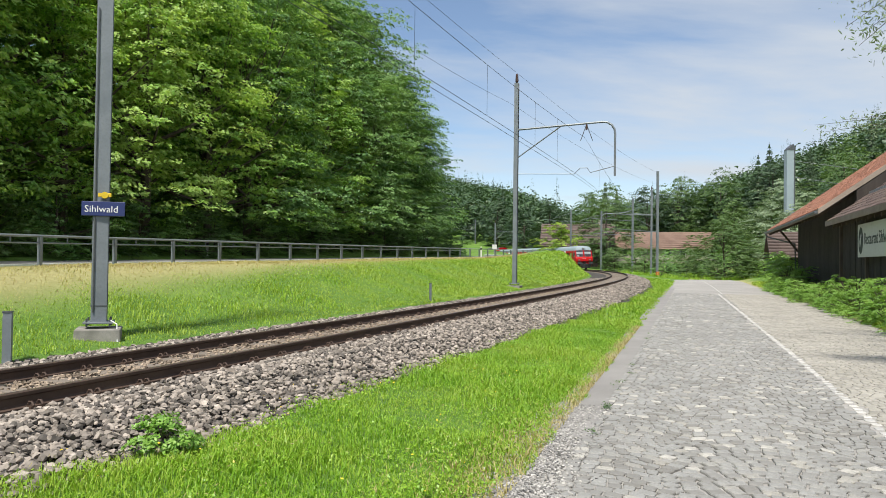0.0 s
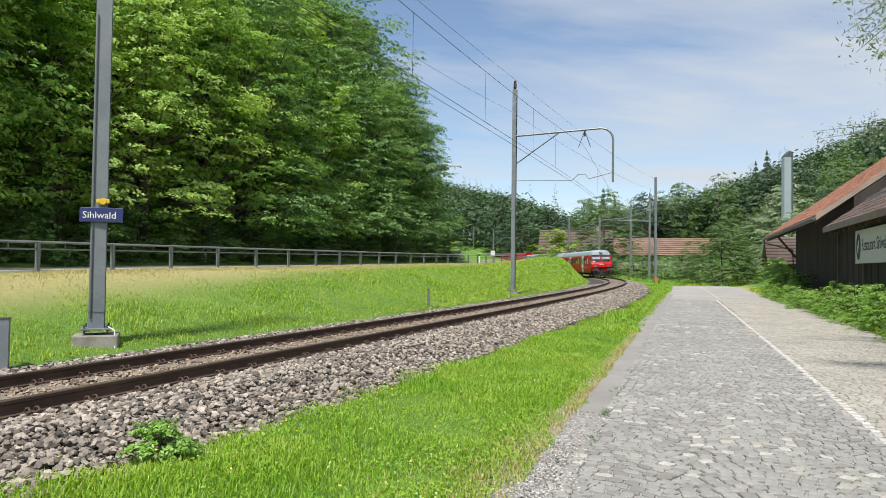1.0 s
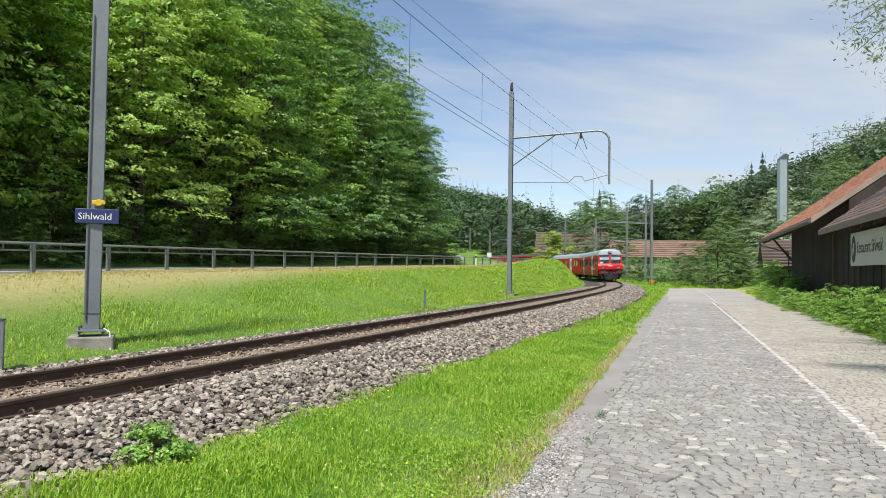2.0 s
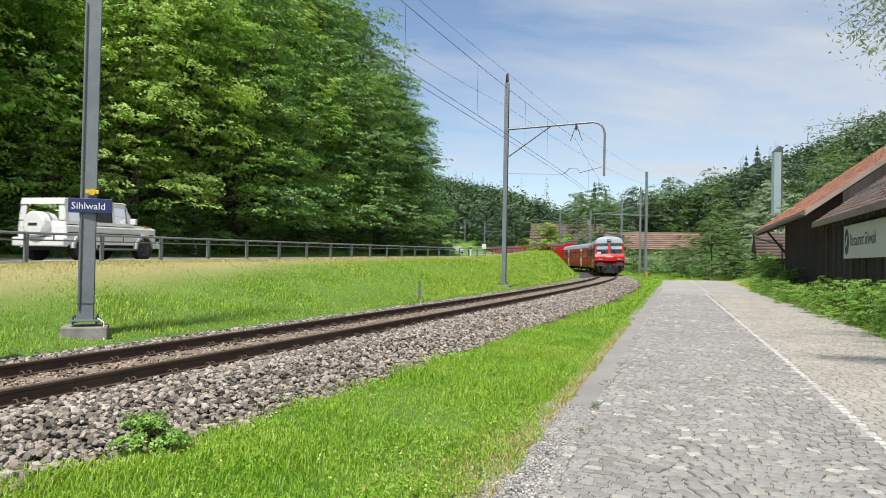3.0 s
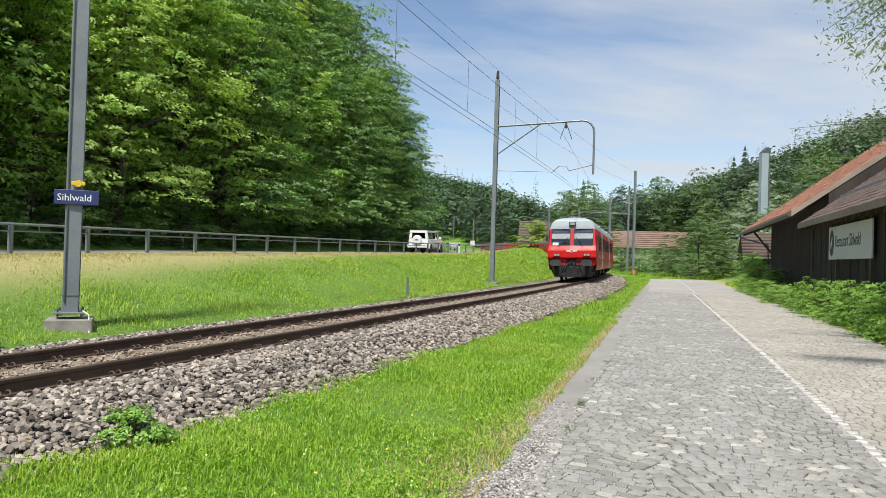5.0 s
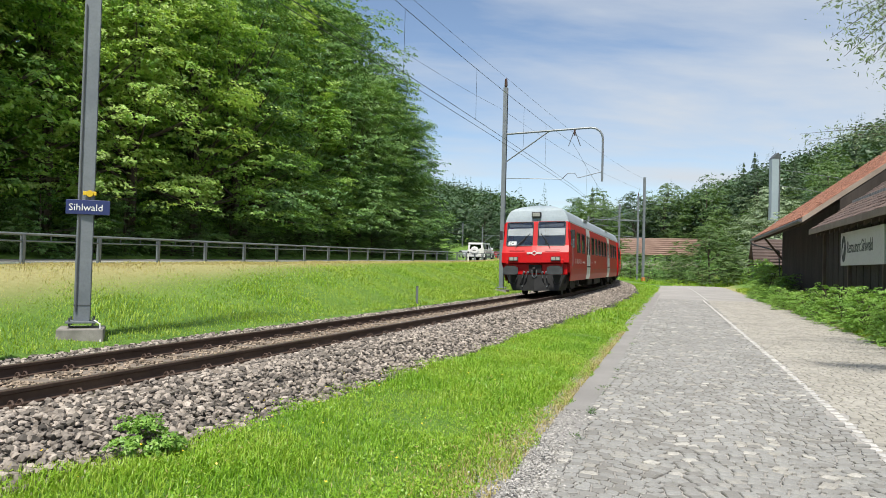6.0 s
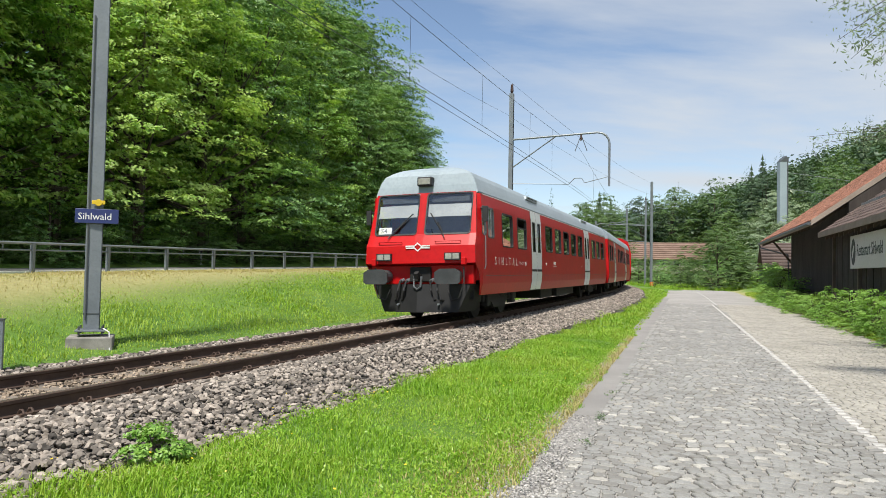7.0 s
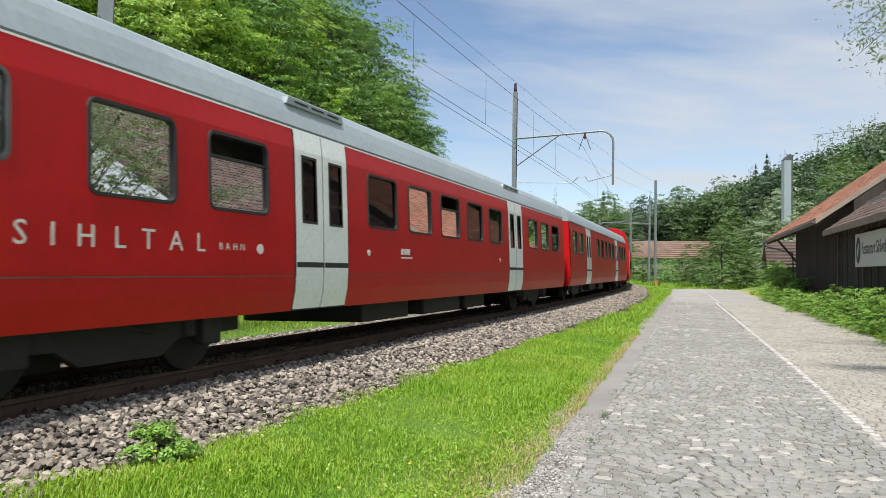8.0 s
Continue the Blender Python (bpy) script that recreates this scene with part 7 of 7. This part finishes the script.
grass("grass_dry_terrace", 42000, dry_terrace, 0.10, M_drygrass, "straw-coloured mown grass below the guard rail", 36, 0.005)


def right_bank(n, rng):
    u, p = 8 + 62 * rng.uniform(0, 1, n) ** 1.2, np.abs(rng.normal(0, 0.55, n))
    p = p + np.interp(u, EDGE_U, EDGE_P) + 0.22 + 0.1 * np.sin(u * 1.3)
    return u * RS + p * RC, u * RC - p * RS, rng.uniform(0.4, 1.2, n)


grass("grass_bank", 22000, right_bank, 0.26, M_grass, "rough grass along the barn side of the road", 37, 0.006)


def gravel_patch(n, rng):
    u = 3.2 + 5.2 * rng.uniform(0, 1, n)
    p = -1.18 + rng.normal(0, 0.16, n) + 0.18 * np.maximum(0, 6.0 - u) * rng.uniform(-0.3, 1, n)
    return np.stack([u * RS + p * RC, u * RC - p * RS, np.full(n, 0.0) + rng.uniform(-0.008, 0.006, n)], -1)


rocks(9000, gravel_patch, 0.0105, M_gravel, "gravel_patch", "fine pale gravel at the edge of the paving", 44)


def road_end(n, rng):
    X, Y = rng.uniform(24, 46, n), rng.uniform(79, 112, n)
    s_, l_ = nearest(TRACK, X, Y, 2)
    k = l_ > 3.5
    return X[k], Y[k], rng.uniform(0.5, 1.3, k.sum())


grass("grass_road_end", 16000, road_end, 0.55, M_grass, "tall rough grass beyond the end of the road", 38, 0.004)


# clover and broad herbs low in the verge, seed heads above it
def herbs(name, n, seed, u0, u1, size, lift, mat, label, aspect):
    rng = np.random.default_rng(seed)
    X, Y, H_ = verge(u0, u1, 1.4)(n, rng)
    patch = np.sin(X * 3.1 + 2 * np.sin(Y * 1.7)) * np.cos(Y * 2.6 + X) + rng.normal(0, 0.4, len(X))
    k = patch > 0.1
    X, Y, H_ = X[k], Y[k], H_[k]
    Z = np.maximum(ground_z(X, Y), 0.0) + lift * H_ * rng.uniform(0.25, 1.0, len(X))
    Pn = np.stack([X, Y, Z], -1)
    V, F = leaf_cloud(Pn, np.tile([0.0, -0.15, 1.0], (len(Pn), 1)) + rng.normal(size=(len(Pn), 3)) * 0.45, size, rng, aspect, 0.25)
    tagged(new(name, fast_mesh(name, V, F, mat)), label, "herbs", kind="stuff")


herbs("clover", 36000, 46, 3, 16, 0.022, 0.11, M_grass, "small clover and herb leaves among the grass", 0.8)
herbs("seed_heads", 9000, 47, 3, 24, 0.03, 0.24, M_drygrass, "pale seed heads standing over the grass", 0.16)


def joint_weeds():
    rng = np.random.default_rng(48)
    Pn = []
    for k in range(16):
        u, p = rng.uniform(6, 19), -0.88 + rng.normal(0, 0.05)
        v = rp(u, p, 0.0)
        m = int(rng.uniform(8, 34))
        Pn.append(np.array(v[:]) + rng.normal(size=(m, 3)) * np.array([0.028, 0.028, 0.0]) + np.stack([np.zeros(m), np.zeros(m), rng.uniform(0.005, 0.04, m)], -1))
    Pn = np.concatenate(Pn)
    V, F = leaf_cloud(Pn, np.tile([0.0, 0.0, 1.0], (len(Pn), 1)) + rng.normal(size=(len(Pn), 3)) * 0.5, 0.02, rng, 0.6, 0.2)
    tagged(new("joint_weeds", fast_mesh("joint_weeds", V, F, M_leaf_mid)), "little weeds growing in the joint beside the setts", "weeds", kind="stuff")


joint_weeds()


# flowers in the verge
def flowers(n, seed):
    rng = np.random.default_rng(seed)
    X, Y, H_ = verge(3, 16, 1.3)(n, rng)
    Z = ground_z(X, Y) + 0.17 * H_ + 0.05
    P = np.stack([X, Y, Z], -1)
    V, F = leaf_cloud(P, np.tile([0.0, -0.3, 1.0], (len(P), 1)) + rng.normal(size=(len(P), 3)) * 0.2, 0.017, rng, 1.0, 0.1)
    tagged(new("meadow_flowers", fast_mesh("meadow_flowers", V, F, M_yellow)), "tiny yellow flowers scattered in the grass", "flowers", kind="stuff")


flowers(160, 41)


# ---- setts of the paved road ----
def sett_bm(w, d, h):
    b = [(-w, -d), (w, -d), (w, d), (-w, d)]
    bm = bmesh.new()
    r0 = [bm.verts.new((x, y, -0.03)) for x, y in b]
    r1 = [bm.verts.new((x, y, h - 0.008)) for x, y in b]
    r2 = [bm.verts.new((x * 0.90, y * 0.90, h)) for x, y in b]
    for a, c in ((r0, r1), (r1, r2)):
        for j in range(4):
            bm.faces.new((a[j], a[(j + 1) % 4], c[(j + 1) % 4], c[j]))
    bm.faces.new(r2)
    return bm


def build_setts():
    """Segmental arcs of uneven setts: neighbouring setts share wavy joint lines."""
    rng = np.random.default_rng(51)
    ARC_W, ARC_H = 1.40, 0.24
    shapes = [to_mesh("sett", sett_bm(0.052 + 0.004 * k, 0.047, 0.006), M_sett) for k in range(3)]
    ph = rng.uniform(0, 6.28, (1200, 3))

    def joint(k, p, D):
        """Height along the road of the joint under course k."""
        q = (p / ARC_W) % 1.0 * 2 - 1
        return ARC_H * (1 - q * q) + D * (0.10 * np.sin(p * 17 + ph[k, 0]) + 0.09 * np.sin(p * 41 + ph[k, 1]))

    cells = {0: [], 1: [], 2: []}
    near_n, u, k = 0, 2.9, 0
    while u < 46:
        D, W = (0.108, 0.124) if u < 20 else (0.14, 0.17)
        edge = float(np.interp(u, EDGE_U, EDGE_P)) - 0.05
        cuts = [-0.92 - rng.uniform(0, 0.06)]
        while cuts[-1] < edge:
            cuts.append(cuts[-1] + W * rng.uniform(0.78, 1.24))
        p = np.array(cuts)
        sl = 0.16 * (rng.uniform(-1, 1, len(p)) * W)          # slanting cross joints
        lo, hi = u + joint(k, p - sl / 2, D), u + D + joint(k + 1, p + sl / 2, D)
        line_p = 1.88 - 0.006 * max(0, u - 12)
        for n in range(len(p) - 1):
            quad = np.array([(p[n] - sl[n] / 2, lo[n]), (p[n + 1] - sl[n + 1] / 2, lo[n + 1]), (p[n + 1] + sl[n + 1] / 2, hi[n + 1]), (p[n] + sl[n] / 2, hi[n])])
            mid = quad.mean(0)
            if not 3.3 < mid[1] < 45.8 or (abs(mid[0] - line_p) < W * 0.55):
                continue
            if near_n < 300 and 4.8 < u < 6.9 and -0.2 < mid[0] < 1.75:
                turn = math.atan2(quad[1, 1] - quad[0, 1], quad[1, 0] - quad[0, 0])
                v = rp(mid[1], mid[0], rng.uniform(-0.004, 0.003))
                part("sett", shapes[(n + k) % 3], M_sett, paved, m=Matrix.Translation(v) @ Matrix.Rotation(radians(-RH) + turn + rng.uniform(-0.06, 0.06), 4, "Z"))
                near_n += 1
                continue
            cells[1 if mid[0] > 1.9 else 0].append(quad)
        u += D
        k += 1
    u = 3.3
    while u < 46:                                          # the pale line: single setts laid across
        D = 0.21
        q = 1.88 - 0.006 * max(0, u - 12) + rng.uniform(-0.012, 0.012)
        cells[2].append(np.array([(q - 0.055, u), (q + 0.055, u), (q + 0.055, u + 0.115), (q - 0.055, u + 0.115)]))
        u += D
    faces = np.array([(j, (j + 1) % 8, 8 * lv + 8 + (j + 1) % 8, 8 * lv + 8 + j) for lv in (0,) for j in range(8)])
    faces = np.concatenate([faces, faces + 8])
    top = np.array([(16, 17, 18, 19), (16, 19, 20, 23), (20, 21, 22, 23)])
    faces = np.concatenate([faces, top])
    for kind, mt, gap, lab in ((0, M_sett, 0.0062, "grey granite setts laid in arcs"), (1, M_settsand, 0.005, "sandy worn setts on the barn side of the road"), (2, M_settwhite, 0.004, "broken white marking line of pale setts")):
        Q = np.array(cells[kind])
        n = len(Q)
        c = Q.mean(1, keepdims=True)
        size = np.linalg.norm(Q - c, axis=2).mean(1)[:, None, None]
        Q = c + (Q - c) * (1 - 1.6 * gap / size) + rng.normal(0, 0.0025, Q.shape)
        nxt, prv = np.roll(Q, -1, 1), np.roll(Q, 1, 1)
        ring = np.empty((n, 8, 2))
        ring[:, 0::2], ring[:, 1::2] = Q + (prv - Q) * 0.16, Q + (nxt - Q) * 0.16
        h = rng.uniform(-0.003, 0.004, (n, 1)) + (0 if kind == 0 else -0.002)
        tilt = rng.normal(0, 0.015, (n, 1, 2))
        V = np.empty((n, 24, 3))
        for lv, (f, dz) in enumerate(((1.0, -0.03), (1.0, -0.005), (0.90, 0.0))):
            g = c + (ring - c) * f
            z = h + dz + ((g - c) * tilt).sum(2) if lv else np.full((n, 8), -0.03)
            pp, uu = g[..., 0], g[..., 1]
            V[:, 8 * lv:8 * lv + 8] = np.stack([uu * RS + pp * RC, uu * RC - pp * RS, z], -1)
        F = (faces[None] + 24 * np.arange(n)[:, None, None]).reshape(-1, 4)
        ob = new("sett_field", fast_mesh("sett_field", V.reshape(-1, 3), F, mt))
        ob.parent = paved
        tagged(ob, lab, kind="stuff")


build_setts()


# ---- what moves ----
def motions():
    ts = [0.25 * k for k in range(33)]
    back = 0.0
    for car, length, half in TRAIN:
        walk(car, [(t, car_pose(nose_s(t) + back + length / 2, half)) for t in ts])
        back += length
    tk, wk = [a for a, b in SUV_AT], [b for a, b in SUV_AT]
    walk(suv, [(t, road_pose(float(np.interp(t, tk, wk)), -2.1)) for t in ts])
    walk(hatch, [(t, road_pose(129.0 - 2.6 * t, -5.4) @ Matrix.Rotation(math.pi, 4, "Z")) for t in (0.0, 2.0, 4.0, 6.0, 8.0)])


motions()
